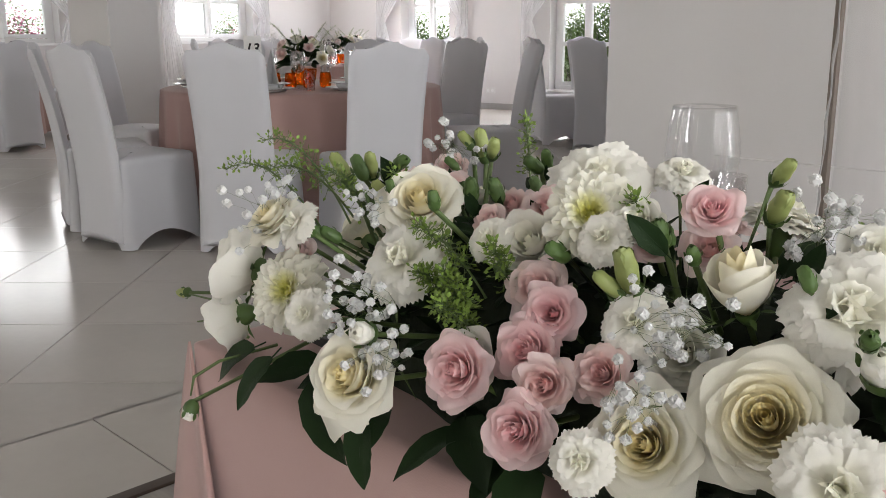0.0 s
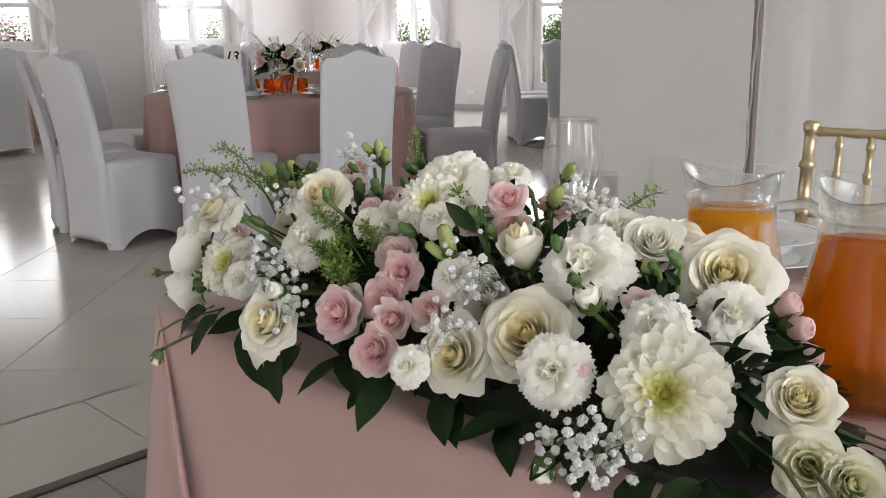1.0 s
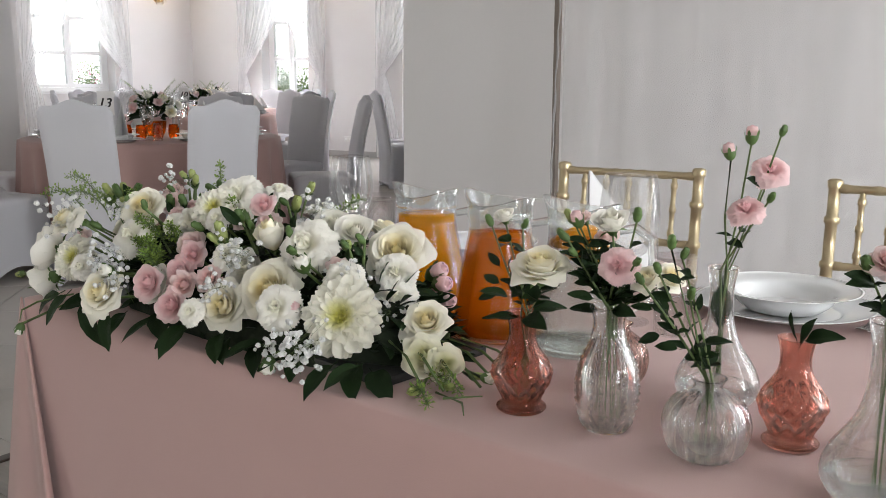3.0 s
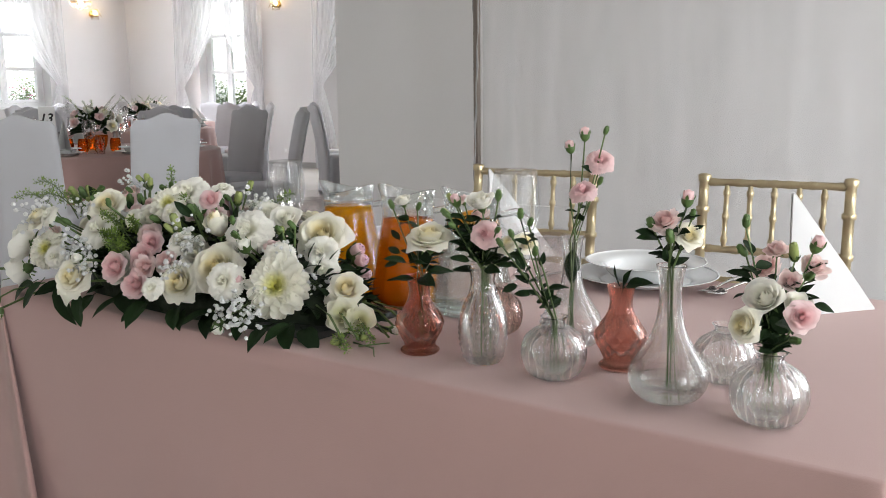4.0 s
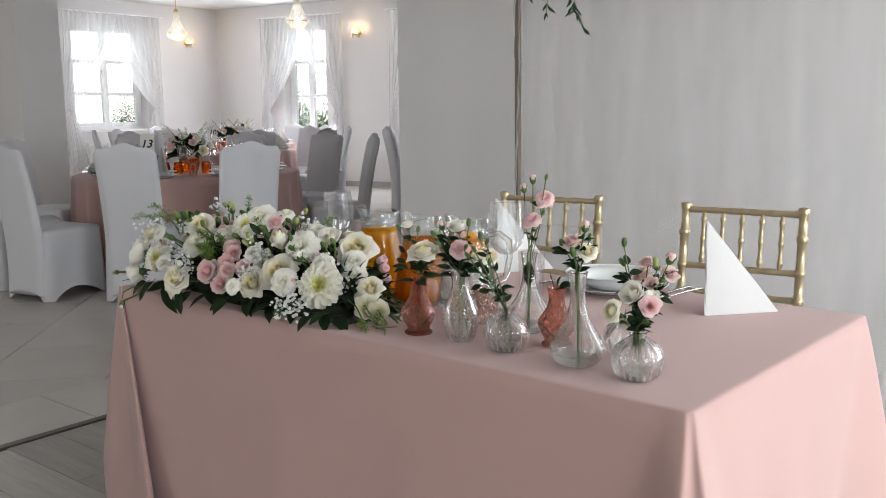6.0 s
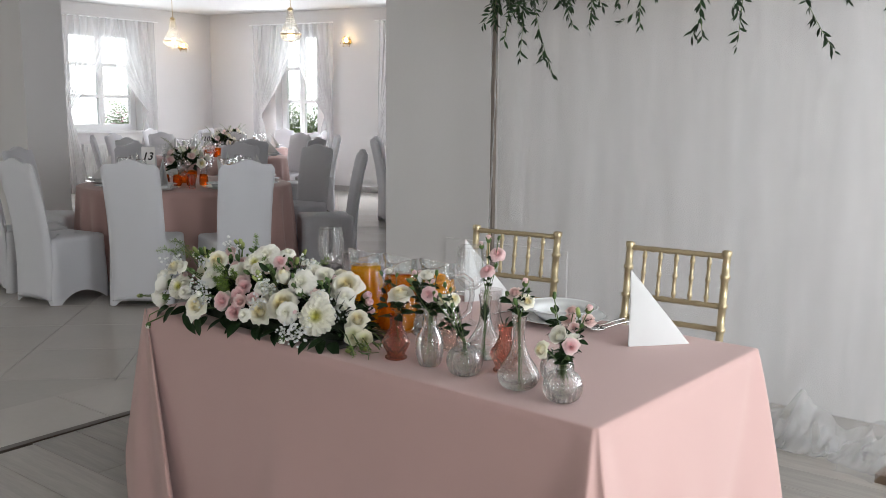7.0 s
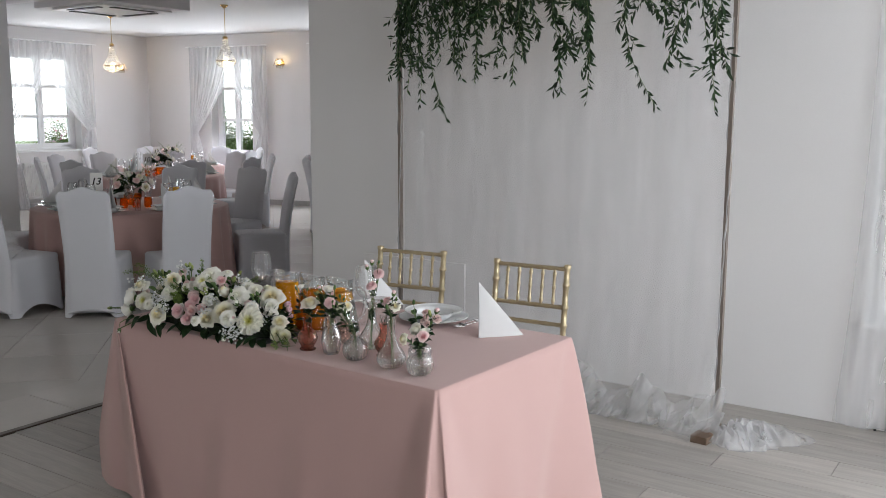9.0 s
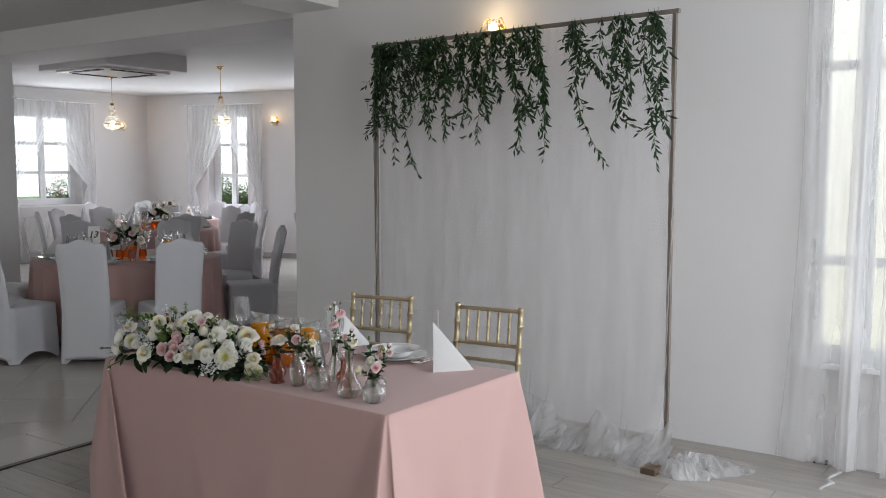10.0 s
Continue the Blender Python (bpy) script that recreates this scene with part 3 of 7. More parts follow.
desk = tagged(empty("table", TABLE), "oblong wooden table hidden under a dusty pink cloth", "table")
part("tabletop", box_mesh("tabletop", (TABLE_L - 0.03, TABLE_W - 0.03, 0.03), WOOD), desk, pose(-TABLE_L / 2, TABLE_W / 2, TOP - 0.034))
for lx in (-0.08, -TABLE_L + 0.08):
    for ly in (0.08, TABLE_W - 0.08):
        part("leg", box_mesh("leg", (0.05, 0.05, TOP - 0.034), WOOD), desk, pose(lx, ly, 0))
cloth = tagged(part("tablecloth", cloth_skirt(TABLE_L, TABLE_W, TOP, 0.015, 4)), "dusty pink tablecloth draped to the floor over the couple's table", "tablecloth")
cloth.matrix_world = TABLE


# ---- gilt bamboo-style chairs ----
def turned_bar(length, radius, rings, bulge=1.42, tip=False):
    """An upright turned bar with bamboo rings at the given shares of its length."""
    prof = [(radius, 0.0)]
    for f in rings:
        h = f * length
        prof += [(radius, h - 0.009), (radius * bulge, h - 0.005), (radius * bulge * 0.9, h), (radius * bulge, h + 0.005), (radius, h + 0.009)]
    if tip:
        prof += [(radius, length - 0.022), (radius * 1.35, length - 0.016), (radius * 1.2, length - 0.012), (radius * 1.4, length - 0.006), (radius * 1.1, length), (radius * 0.4, length + 0.002)]
    else:
        prof.append((radius, length))
    return prof


def gilt_chair(m):
    chair = tagged(empty("bamboo_chair", m), "satin gold bamboo-style dining chair drawn up to the couple's table", "chair", "gilt chairs at the couple's table")
    hw, seat_z, top = 0.183, 0.45, 0.92
    post = lathe("back_post", turned_bar(top, 0.0135, (0.12, 0.36, 0.52, 0.62, 0.7, 0.79, 0.9), tip=True), GOLD, 14)
    for s in (-1, 1):
        part("back_post", post, chair, pose(s * hw, 0.113, 0, -7))
    leg = lathe("front_leg", turned_bar(seat_z, 0.0135, (0.2, 0.5, 0.8)), GOLD, 14)
    for s in (-1, 1):
        part("front_leg", leg, chair, pose(s * 0.19, -0.19, 0))

    def back_y_at(z):
        return 0.113 + z * math.tan(radians(7))

    rail = lathe("rail", turned_bar(2 * hw, 0.0095, (0.06, 0.25, 0.4, 0.5, 0.6, 0.75, 0.94), 1.2), GOLD, 12)
    for z in (0.893, 0.72, 0.64, 0.53):
        part("back_rail", rail, chair, pose(-hw, back_y_at(z), z, 0, 90, 0))
    spindle = lathe("spindle", turned_bar(0.173, 0.0068, (0.15, 0.5, 0.85), 1.5), GOLD, 10)
    for k in range(5):
        part("spindle", spindle, chair, pose(-hw + (k + 1) * 2 * hw / 6, back_y_at(0.72), 0.72, -7))
    part("seat", box_mesh("seat", (0.4, 0.4, 0.03), GOLD, 0.012), chair, pose(0, 0, seat_z - 0.02))
    part("seat_pad", box_mesh("seat_pad", (0.37, 0.37, 0.035), COVER, 0.014), chair, pose(0, 0, seat_z + 0.01), "white seat pad")
    bar = lathe("stretcher", turned_bar(0.37, 0.009, (0.25, 0.5, 0.75), 1.2), GOLD, 10)
    for z in (0.16, 0.26):
        part("stretcher", bar, chair, pose(-0.185, -0.19, z, 0, 90, 0))
        for s in (-1, 1):
            part("stretcher", bar, chair, pose(s * 0.186, 0.175, z, 90, 0, 0))
    return chair


gilt_chair(pose(-1.249, 1.147, 0, 0, 0, 11.5))
gilt_chair(pose(-0.563, 1.184, 0, 0, 0, 8.4) @ Matrix.Diagonal((0.97, 1, 1, 1)))


# ---- banquet chairs under stretch covers ----
def covered_chair_meshes(seed=1):
    rng = random.Random(seed)
    W, T = 0.2, 0.032
    nx, nz = 14, 26

    def top_z(x):
        q = abs(x) / W
        return 1.0 + 0.035 * (0.5 + 0.5 * math.cos(min(q / 0.62, 1) * math.pi)) - 0.008 * max(0, (q - 0.62) / 0.38) * 0 - (0.035 * max(0, (q - 0.9) / 0.1) ** 2)

    def centre_y(f):
        return 0.225 + 0.10 * f ** 1.6 - 0.03 * math.sin(math.pi * f)

    g = Geo()
    rows = []
    for i in range(nz + 1):
        f = i / nz
        w = W * (0.94 + 0.06 * f + 0.05 * (1 - f) ** 3)
        row = []
        for side in (1, -1):
            for k in range(nx + 1):
                q = -1 + 2 * k / nx
                x = w * q * side * -1
                round_ = math.sqrt(max(0.0, 1 - abs(q) ** 6))
                hem = 0.03 + 0.045 * (1 - q * q) if f == 0 else 0
                z = 0.004 + hem + (top_z(x) - 0.004) * f
                y = centre_y(f) + side * T * round_ * (1 if f < 0.97 else 0.55)
                row.append((x, y, z))
        rows.append(row)
    g.grid(rows, 0, True)
    top = rows[-1]
    n = nx + 1
    for k in range(nx):
        g.poly([top[k], top[k + 1], top[2 * n - 2 - k], top[2 * n - 1 - k]])
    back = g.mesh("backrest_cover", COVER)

    s = Geo()
    per = []
    hw, y0, y1, r = 0.205, -0.235, 0.215, 0.035
    cs = [(hw - r, y0 + r, -90), (hw - r, y1 - r, 0), (-hw + r, y1 - r, 90), (-hw + r, y0 + r, 180)]
    for c in range(4):
        cx, cy, a0 = cs[c]
        for k in range(7):
            a = radians(a0 + 15 * k)
            per.append((cx + r * math.cos(a), cy + r * math.sin(a), math.cos(a), math.sin(a), 0.0))
        nx2, ny2, _ = cs[(c + 1) % 4]
        a = radians(a0 + 90)
        for k in range(1, 12):
            f = k / 12
            per.append((cx + (nx2 - cx) * f + r * math.cos(a), cy + (ny2 - cy) * f + r * math.sin(a), math.cos(a), math.sin(a), math.sin(math.pi * f)))
    rows = []
    for k in range(15):
        f = k / 14
        row = []
        for x, y, ax, ay, mid in per:
            hem = 0.075 * mid ** 0.8
            z = 0.455 + (hem + 0.004 - 0.455) * f
            pull = -0.03 * mid * math.sin(math.pi * f) + 0.02 * (1 - mid) * f
            row.append((x + ax * pull, y + ay * pull, z))
        rows.append(row)
    ring = [[(x - ax * 0.012, y - ay * 0.012, 0.468) for x, y, ax, ay, _ in per], [(x - ax * 0.05, y - ay * 0.05, 0.474) for x, y, ax, ay, _ in per],
            [(x * 0.3, -0.01 + (y + 0.01) * 0.3, 0.478) for x, y, ax, ay, _ in per]]
    s.grid([q[::-1] for q in ring[::-1] + rows], 0, True)
    s.poly(ring[2])
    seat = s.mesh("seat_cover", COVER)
    return back, seat


BACK_COVER, SEAT_COVER = covered_chair_meshes()


def covered_chair(x, y, towards, label, group):
    """A covered chair whose back stands over (x, y), facing the point towards."""
    a = math.degrees(math.atan2(towards[1] - y, towards[0] - x)) + 90
    chair = tagged(empty("covered_chair", pose(x, y, 0, 0, 0, a) @ pose(0, -0.27, 0)), label, "chair", group)
    part("backrest", BACK_COVER, chair)
    part("seat", SEAT_COVER, chair)
    return chair


# ---- round banquet tables ----
def round_cloth(radius, top, hem, folds, seed):
    rng = random.Random(seed)
    g = Geo()
    seg = 240
    ph = [rng.uniform(0, 6.28) for _ in range(4)]
    rows = [[(0.02 * math.cos(2 * math.pi * j / seg), 0.02 * math.sin(2 * math.pi * j / seg), top + 0.001) for j in range(seg)],
            [((radius - 0.02) * math.cos(2 * math.pi * j / seg), (radius - 0.02) * math.sin(2 * math.pi * j / seg), top) for j in range(seg)]]
    for k in range(17):
        f = k / 16
        row = []
        for j in range(seg):
            a = 2 * math.pi * j / seg
            wob = math.sin(folds * a + 1.5 * math.sin(3 * a + ph[0]) + ph[1]) + 0.5 * math.sin((folds + 5) * a + ph[2])
            r = radius + 0.02 * f + 0.035 * f ** 0.8 * wob
            row.append((r * math.cos(a), r * math.sin(a), top - 0.008 - f * (top - 0.008 - hem)))
        rows.append(row)
    g.grid([q[::-1] for q in rows], 0, True)
    return g.mesh("round_tablecloth", PINK_CLOTH)


ROUND_CLOTHS = [round_cloth(0.86, 0.757, 0.06, 21, k) for k in range(2)]
ROUND_TOP = lathe("round_top", [(0.84, 0.0), (0.845, 0.01), (0.845, 0.025), (0.84, 0.03)], WOOD, 48)
ROUND_POLE = lathe("pedestal", smooth_profile([(0.05, 0), (0.045, 0.3), (0.05, 0.6), (0.09, 0.68)], 12), WOOD, 16)
ROUND_FOOT = lathe("pedestal_foot", smooth_profile([(0.3, 0.0), (0.3, 0.02), (0.1, 0.05), (0.05, 0.07)], 10), WOOD, 24)

HALL_TABLES = [((-5.76, 2.58), "13", 5), ((-9.25, 5.2), "10", 11), ((-11.45, 1.8), "9", 17), ((-11.2, 6.7), "11", 23), ((-6.45, 7.4), "12", 29)]


def round_table(xy, k):
    t = tagged(empty("round_table", pose(*xy, 0)), "round banquet table hidden under a pink cloth", "table", "round tables of the hall")
    part("tabletop", ROUND_TOP, t, pose(0, 0, 0.722))
    part("pedestal", ROUND_POLE, t, pose(0, 0, 0.03))
    part("foot", ROUND_FOOT, t)
    c = tagged(new("round_tablecloth", ROUND_CLOTHS[k % 2]), "dusty pink round tablecloth falling in soft folds", "tablecloth", "cloths of the round tables")
    c.matrix_world = pose(*xy, 0, 0, 0, 37 * k)


for k, (xy, _, _) in enumerate(HALL_TABLES):
    round_table(xy, k)

CHAIR_LABEL = "banquet chair under a white stretch cover at a round table"
t13 = HALL_TABLES[0][0]
for x, y in ((-5.42, 1.1), (-4.79, 1.58), (-4.30, 2.15), (-5.0, 3.8), (-6.12, 4.23), (-7.05, 1.78), (-7.35, 3.0), (-6.1, 1.14), (-6.85, 3.85)):
    covered_chair(x, y, t13, CHAIR_LABEL, "covered chairs round table 13")
t10 = HALL_TABLES[1][0]
for a in (-150, -112, -75, -20, 15, 60, 100, 140, 178):
    covered_chair(t10[0] + 1.5 * math.cos(radians(a)), t10[1] + 1.5 * math.sin(radians(a)), t10, CHAIR_LABEL, "covered chairs round table 10")
t9 = HALL_TABLES[2][0]
for a in (-60, -25, 10, 75, 110, 150, 190):
    covered_chair(t9[0] + 1.5 * math.cos(radians(a)), t9[1] + 1.5 * math.sin(radians(a)), t9, CHAIR_LABEL, "covered chairs round table 9")
t11 = HALL_TABLES[3][0]
for a in (20, 65, 110, 160, 205):
    covered_chair(t11[0] + 1.45 * math.cos(radians(a)), t11[1] + 1.45 * math.sin(radians(a)), t11, CHAIR_LABEL, "covered chairs round table 11")
t12 = HALL_TABLES[4][0]
for a in (-150, -118, -84, -50, 170, 130, 90, 45):
    covered_chair(t12[0] + 1.5 * math.cos(radians(a)), t12[1] + 1.5 * math.sin(radians(a)), t12, CHAIR_LABEL, "covered chairs round table 12")


# ---- the backdrop: batten frame, tulle, hanging greenery ----
FRAME_L, FRAME_R, FRAME_TOP = (-2.155, 2.245), (-0.014, 2.232), 2.40
fdir = (Vector(FRAME_R) - Vector(FRAME_L)).normalized()
f_ang = math.degrees(math.atan2(fdir.y, fdir.x))
f_len = (Vector(FRAME_R) - Vector(FRAME_L)).length
FRAME = pose(FRAME_L[0], FRAME_L[1], 0, 0, 0, f_ang)
stand = tagged(empty("backdrop_stand", FRAME), "tall stained wooden batten frame standing before the wall", "stand")
part("post", box_mesh("post", (0.021, 0.024, FRAME_TOP), WOOD, 0.003), stand)
part("post", box_mesh("post", (0.021, 0.024, FRAME_TOP), WOOD, 0.003), stand, pose(f_len, 0, 0))
part("top_bar", box_mesh("top_bar", (f_len + 0.05, 0.028, 0.022), WOOD, 0.003), stand, pose(f_len / 2, 0, FRAME_TOP))
for x in (0, f_len):
    part("foot_board", box_mesh("foot_board", (0.085, 0.26, 0.036), DARK_WOOD, 0.004), stand, pose(x, -0.085, 0))


def tulle_panel(layer, reach):
    """One width of thin tulle, gathered on the bar; low down it falls in deep uneven folds and spreads over the boards."""
    g = Geo()
    nu, nz, nf = 420, 44, 8
    rows = []
    for k in range(nz + nf + 1):
        h = 1 - min(1.0, k / nz)
        z0 = FRAME_TOP * (h if h > 0.3 else 0.3 * (h / 0.3) ** 1.5)
        f = max(0.0, 1 - z0 / 0.75)
        pool = max(0.0, (k - nz) / nf)
        row = []
        for i in range(nu + 1):
            q = i / nu
            n1 = noise.noise(Vector((q * 9, layer * 7.1, 0.3)))
            n2 = noise.noise(Vector((q * 24 + 1.2 * f, layer * 3.3, 0.9 * f)))
            n3 = noise.noise(Vector((q * 64 + 2.5 * pool, layer * 5.7, 1.5 * f + 2 * pool)))
            hang = 0.010 * math.sin(q * 61 + 2 * math.sin(q * 9) + layer) + 0.005 * math.sin(q * 143 + 1.3 + 2 * layer)
            y = 0.03 - 0.008 * layer + hang * (1.2 - 0.9 * h) - reach * (0.65 + 0.9 * n1) * f ** 2.2 - (0.09 * n2 + 0.03 * n3) * f ** 1.2 - pool * (0.04 + 0.07 * abs(n2))
            x = 0.005 + (f_len - 0.01) * q + 0.012 * (1 - h) * math.sin(q * 37 + layer) + 0.06 * f * noise.noise(Vector((q * 17, layer, 4))) + 0.05 * pool * n3
            z = z0 + 0.012 * f + 0.10 * f * f * (1 - pool) * max(0.0, n1 + 0.2) + 0.04 * (1 - pool) * f * abs(n3) + 0.06 * pool * (1 - pool) * abs(n2)
            row.append((x, y, max(0.006, z)))
        rows.append(row)
    g.grid(rows)
    return g.mesh("tulle_panel", TULLE)


def tulle_flounce(seed, rise):
    """Loose crumpled tulle along the hem; its upper edge wanders."""
    g = Geo()
    nu, nz = 420, 16
    rows = []
    for k in range(nz + 1):
        f = k / nz
        row = []
        for i in range(nu + 1):
            q = i / nu
            n1 = 0.5 * noise.noise(Vector((q * 11, seed, 0.3))) + 0.16 * noise.noise(Vector((q * 40, seed, 0.6)))
            n2 = noise.noise(Vector((q * 30 + 1.5 * f, seed, 1.2 * f)))
            n3 = noise.noise(Vector((q * 75 + 2.5 * f, seed, 2.0 * f)))
            top = max(0.03, rise * (0.55 + 1.1 * n1))
            x = -0.05 + (f_len + 0.1) * q + 0.07 * n2 * f
            y = -0.02 - 0.07 * seed * f - 0.08 * (f ** 1.5) * (1 + n1) - (0.09 * n2 + 0.02 * n3) * (0.4 + 0.6 * f)
            row.append((x, y, max(0.006, top * (1 - f) ** 1.4 + 0.01 + 0.05 * abs(n3) * math.sin(math.pi * f) + 0.02 * abs(n2) * f)))
        rows.append(row)
    g.grid(rows)
    return g.mesh("flounce", TULLE_POOL)


drape = tagged(empty("tulle_drape", FRAME), "sheer white tulle on the batten frame, pooling on the floor", "drape")
for layer, reach in enumerate((0.08, 0.16)):
    part("tulle_panel", tulle_panel(layer, reach), drape)
for seed, rise in ((0.5, 0.34), (1.0, 0.2)):
    part("flounce", tulle_flounce(seed, rise), drape)


def tulle_layer(layer):
    """One crumpled length of tulle lying in low messy folds over the floor."""
    g = Geo()
    rng = random.Random(40 + layer)
    ph = rng.uniform(0, 9)
    cx, cy = rng.uniform(-0.03, 0.04), rng.uniform(-0.03, 0.03)
    na, nr = 190, 34
    rows = []
    for i in range(na + 1):
        q = i / na
        a = radians(-150 + 240 * q)
        far = (0.17 + 0.10 * max(0.0, math.sin(a + 0.35)) + 0.05 * max(0.0, math.cos(a))) * (1 + 0.55 * noise.noise(Vector((q * 6, ph, 2)))) * (1 - 0.07 * layer)
        row = []
        for k in range(nr + 1):
            d = k / nr
            px, py = cx + far * d * math.cos(a), cy + far * d * math.sin(a)
            c1 = abs(noise.noise(Vector((px * 13 + py * 5, py * 6, ph))))
            c2 = abs(noise.noise(Vector((px * 27 + py * 12 + 2 * c1, py * 9, ph + 3))))
            rim = max(0.0, 1 - d ** 3)
            h = 0.035 * (1 - d) + (0.10 * (0.42 - c1) + 0.05 * (0.36 - c2)) * rim
            row.append((px + 0.05 * (c2 - 0.2) * d, py + 0.05 * (c1 - 0.2) * d, max(0.006 + 0.002 * layer, h)))
        rows.append(row)
    g.grid(rows)
    return g.mesh("layer", TULLE_HEAP)


heap = tagged(empty("tulle_heap", pose(0.07, 2.24, 0, 0, 0, 4)), "crumpled heap of white tulle on the floor by the batten foot", "cloth")
for layer in range(3):
    part("layer", tulle_layer(layer), heap)
for s, x in ((1, 0.0), (-1, f_len)):
    wr = tagged(empty("tulle_wrap", FRAME), "tulle strips wound round a batten post", "cloth", "tulle wraps of the frame")
    for t in range(2):
        wrap = Geo()
        pts = [(x + 0.011 * math.cos(z * 2.2 + t * 3) + 0.003 * math.sin(z * 37), -0.004 + 0.016 * math.sin(z * 2.2 + t * 3), z) for z in [0.08 + k * 0.04 for k in range(50)]]
        wrap.tube(pts, [0.004 + 0.0015 * math.sin(k * 1.1 + t) for k in range(len(pts))], 6)
        part("strip", wrap.mesh("strip", TULLE_POOL), wr)


def lance_leaf(g, p, d, n, length, width, slot=0, curl=0.1):
    """A narrow pointed leaf from p along d, its face towards n."""
    d = Vector(d).normalized()
    n = Vector(n)
    s = d.cross(n)
    if s.length < 1e-4:
        s = d.orthogonal()
    s.normalize()
    n = s.cross(d)
    p = Vector(p)
    prof = ((0.0, 0.06), (0.3, 0.85), (0.6, 0.9), (1.0, 0.03))
    rows = []
    for f, w in prof:
        c = p + d * (length * f) - n * (curl * length * f * f)
        rows.append([tuple(c - s * (w * width / 2) + n * 0.12 * w * width), tuple(c), tuple(c + s * (w * width / 2) + n * 0.12 * w * width)])
    g.grid(rows, slot)


def garland_strand(length, sway, seed, thin=False):
    rng = random.Random(seed)
    g = Geo()
    for branch in range(1 if thin else 3):
        n = int(length / 0.013)
        pts = []
        ph = rng.uniform(0, 6)
        ln = length * (1 if branch == 0 else rng.uniform(0.4, 0.88))
        x0 = rng.uniform(-0.045, 0.045)
        for k in range(n + 1):
            f = k / n
            pts.append((x0 + sway * f ** 2 + 0.03 * math.sin(5 * f + ph), -0.035 + 0.02 * math.sin(4 * f + ph * 2) - 0.02 * f, -ln * f + 0.02))
        g.tube(pts[::3], [0.0015] * len(pts[::3]), 4, 1)
        for k in range(1, n + 1):
            f = k / n
            if rng.random() < 0.2 + 0.15 * math.sin(17 * f + ph):
                continue
            if rng.random() < 0.13 and f < 0.9:
                a = rng.uniform(0, 2 * math.pi)
                d = Vector((math.cos(a), math.sin(a) * 0.7, -rng.uniform(0.6, 1.6))).normalized()
                o, reach = Vector(pts[k]), rng.uniform(0.06, 0.12)
                g.tube([tuple(o), tuple(o + d * reach)], 0.001, 4, 1)
                for q in range(6):
                    side = d.orthogonal() * rng.uniform(-1, 1) + d.cross(d.orthogonal()) * rng.uniform(-1, 1)
                    sz = rng.uniform(0.034, 0.06)
                    lance_leaf(g, tuple(o + d * reach * (q + 1) / 6), d * 0.7 + side * 0.8, Vector((rng.uniform(-0.9, 0.9), -1, rng.uniform(-0.3, 0.8))), sz, sz * 0.28, 0, rng.uniform(-0.1, 0.25))
            for q in range(1 if rng.random() < 0.55 else 2):
                a = rng.uniform(0, 2 * math.pi)
                d = Vector((math.cos(a), math.sin(a) * 0.8, -rng.uniform(0.35, 2.2)))
                sz = rng.uniform(0.034, 0.066) * (1 - 0.2 * f)
                lance_leaf(g, pts[k], d, Vector((rng.uniform(-0.9, 0.9), -1, rng.uniform(-0.3, 0.8))), sz, sz * rng.uniform(0.22, 0.33), 0, rng.uniform(-0.15, 0.3))
    return g.mesh("garland_strand", [GARLAND, STEM])


STRANDS = [(0.035, 0.6, 0.0), (0.235, 0.52, 0.03), (0.385, 0.5, 0.03), (0.575, 0.5, 0.05), (0.02, 0.52, 0.01), (0.05, 0.68, 0.02), (0.08, 0.74, 0.0), (0.135, 0.82, 0.11), (0.165, 0.5, 0.02), (0.21, 0.6, 0.06), (0.255, 0.46, 0.02), (0.29, 0.65, 0.03),
           (0.355, 0.55, -0.02), (0.41, 0.64, 0.03), (0.465, 0.5, 0.02), (0.525, 0.68, 0.13), (0.62, 0.73, 0.04), (0.745, 0.76, 0.2), (0.83, 0.42, 0.05), (0.885, 0.58, -0.03), (0.95, 0.78, 0.05)]
garland = tagged(empty("leaf_garland", FRAME @ pose(0, 0, FRAME_TOP)), "hanging strands of narrow green leaves tied along the top batten", "garland")
for k, (f, ln, sway) in enumerate(STRANDS):
    part("leaf_strand", garland_strand(1.06 * ln, sway, 100 + k), garland, pose(f * f_len, 0, 0.01))


# ---- curtains ----
def curtain_mesh(w, h, tie, side, seed, folds=9, hem=0.02, mat=SHEER, flare=0.0):
    """A voile panel, w wide at the rod; tie: height at which it is caught towards side (0: hangs free)."""
    rng = random.Random(seed)
    ph = rng.uniform(0, 6)
    g = Geo()
    nu, nz = 90, 50
    rows = []
    for k in range(nz + 1):
        z = h - (h - hem) * k / nz
        row = []
        for i in range(nu + 1):
            q = i / nu
            amp = 0.022
            x = q * w
            if tie:
                edge = 0.0 if side < 0 else w
                if z > tie:
                    f = (h - z) / (h - tie)
                    pull = f ** 1.7 * 0.84
                else:
                    f = (tie - z) / tie
                    pull = 0.84 - 0.3 * f ** 0.7
                x = x + (edge - x) * pull
                amp = 0.03 * (1 - 0.5 * pull)
            y = amp * math.sin(q * folds * 6.28 + ph + 0.4 * math.sin(z * 2)) + 0.4 * amp * math.sin(q * folds * 14 + ph)
            row.append((x - flare * (1 - z / h) ** 3 * (1 - q) ** 2, y, z))
        rows.append(row)
    g.grid(rows)
    return g.mesh("curtain_panel", mat)


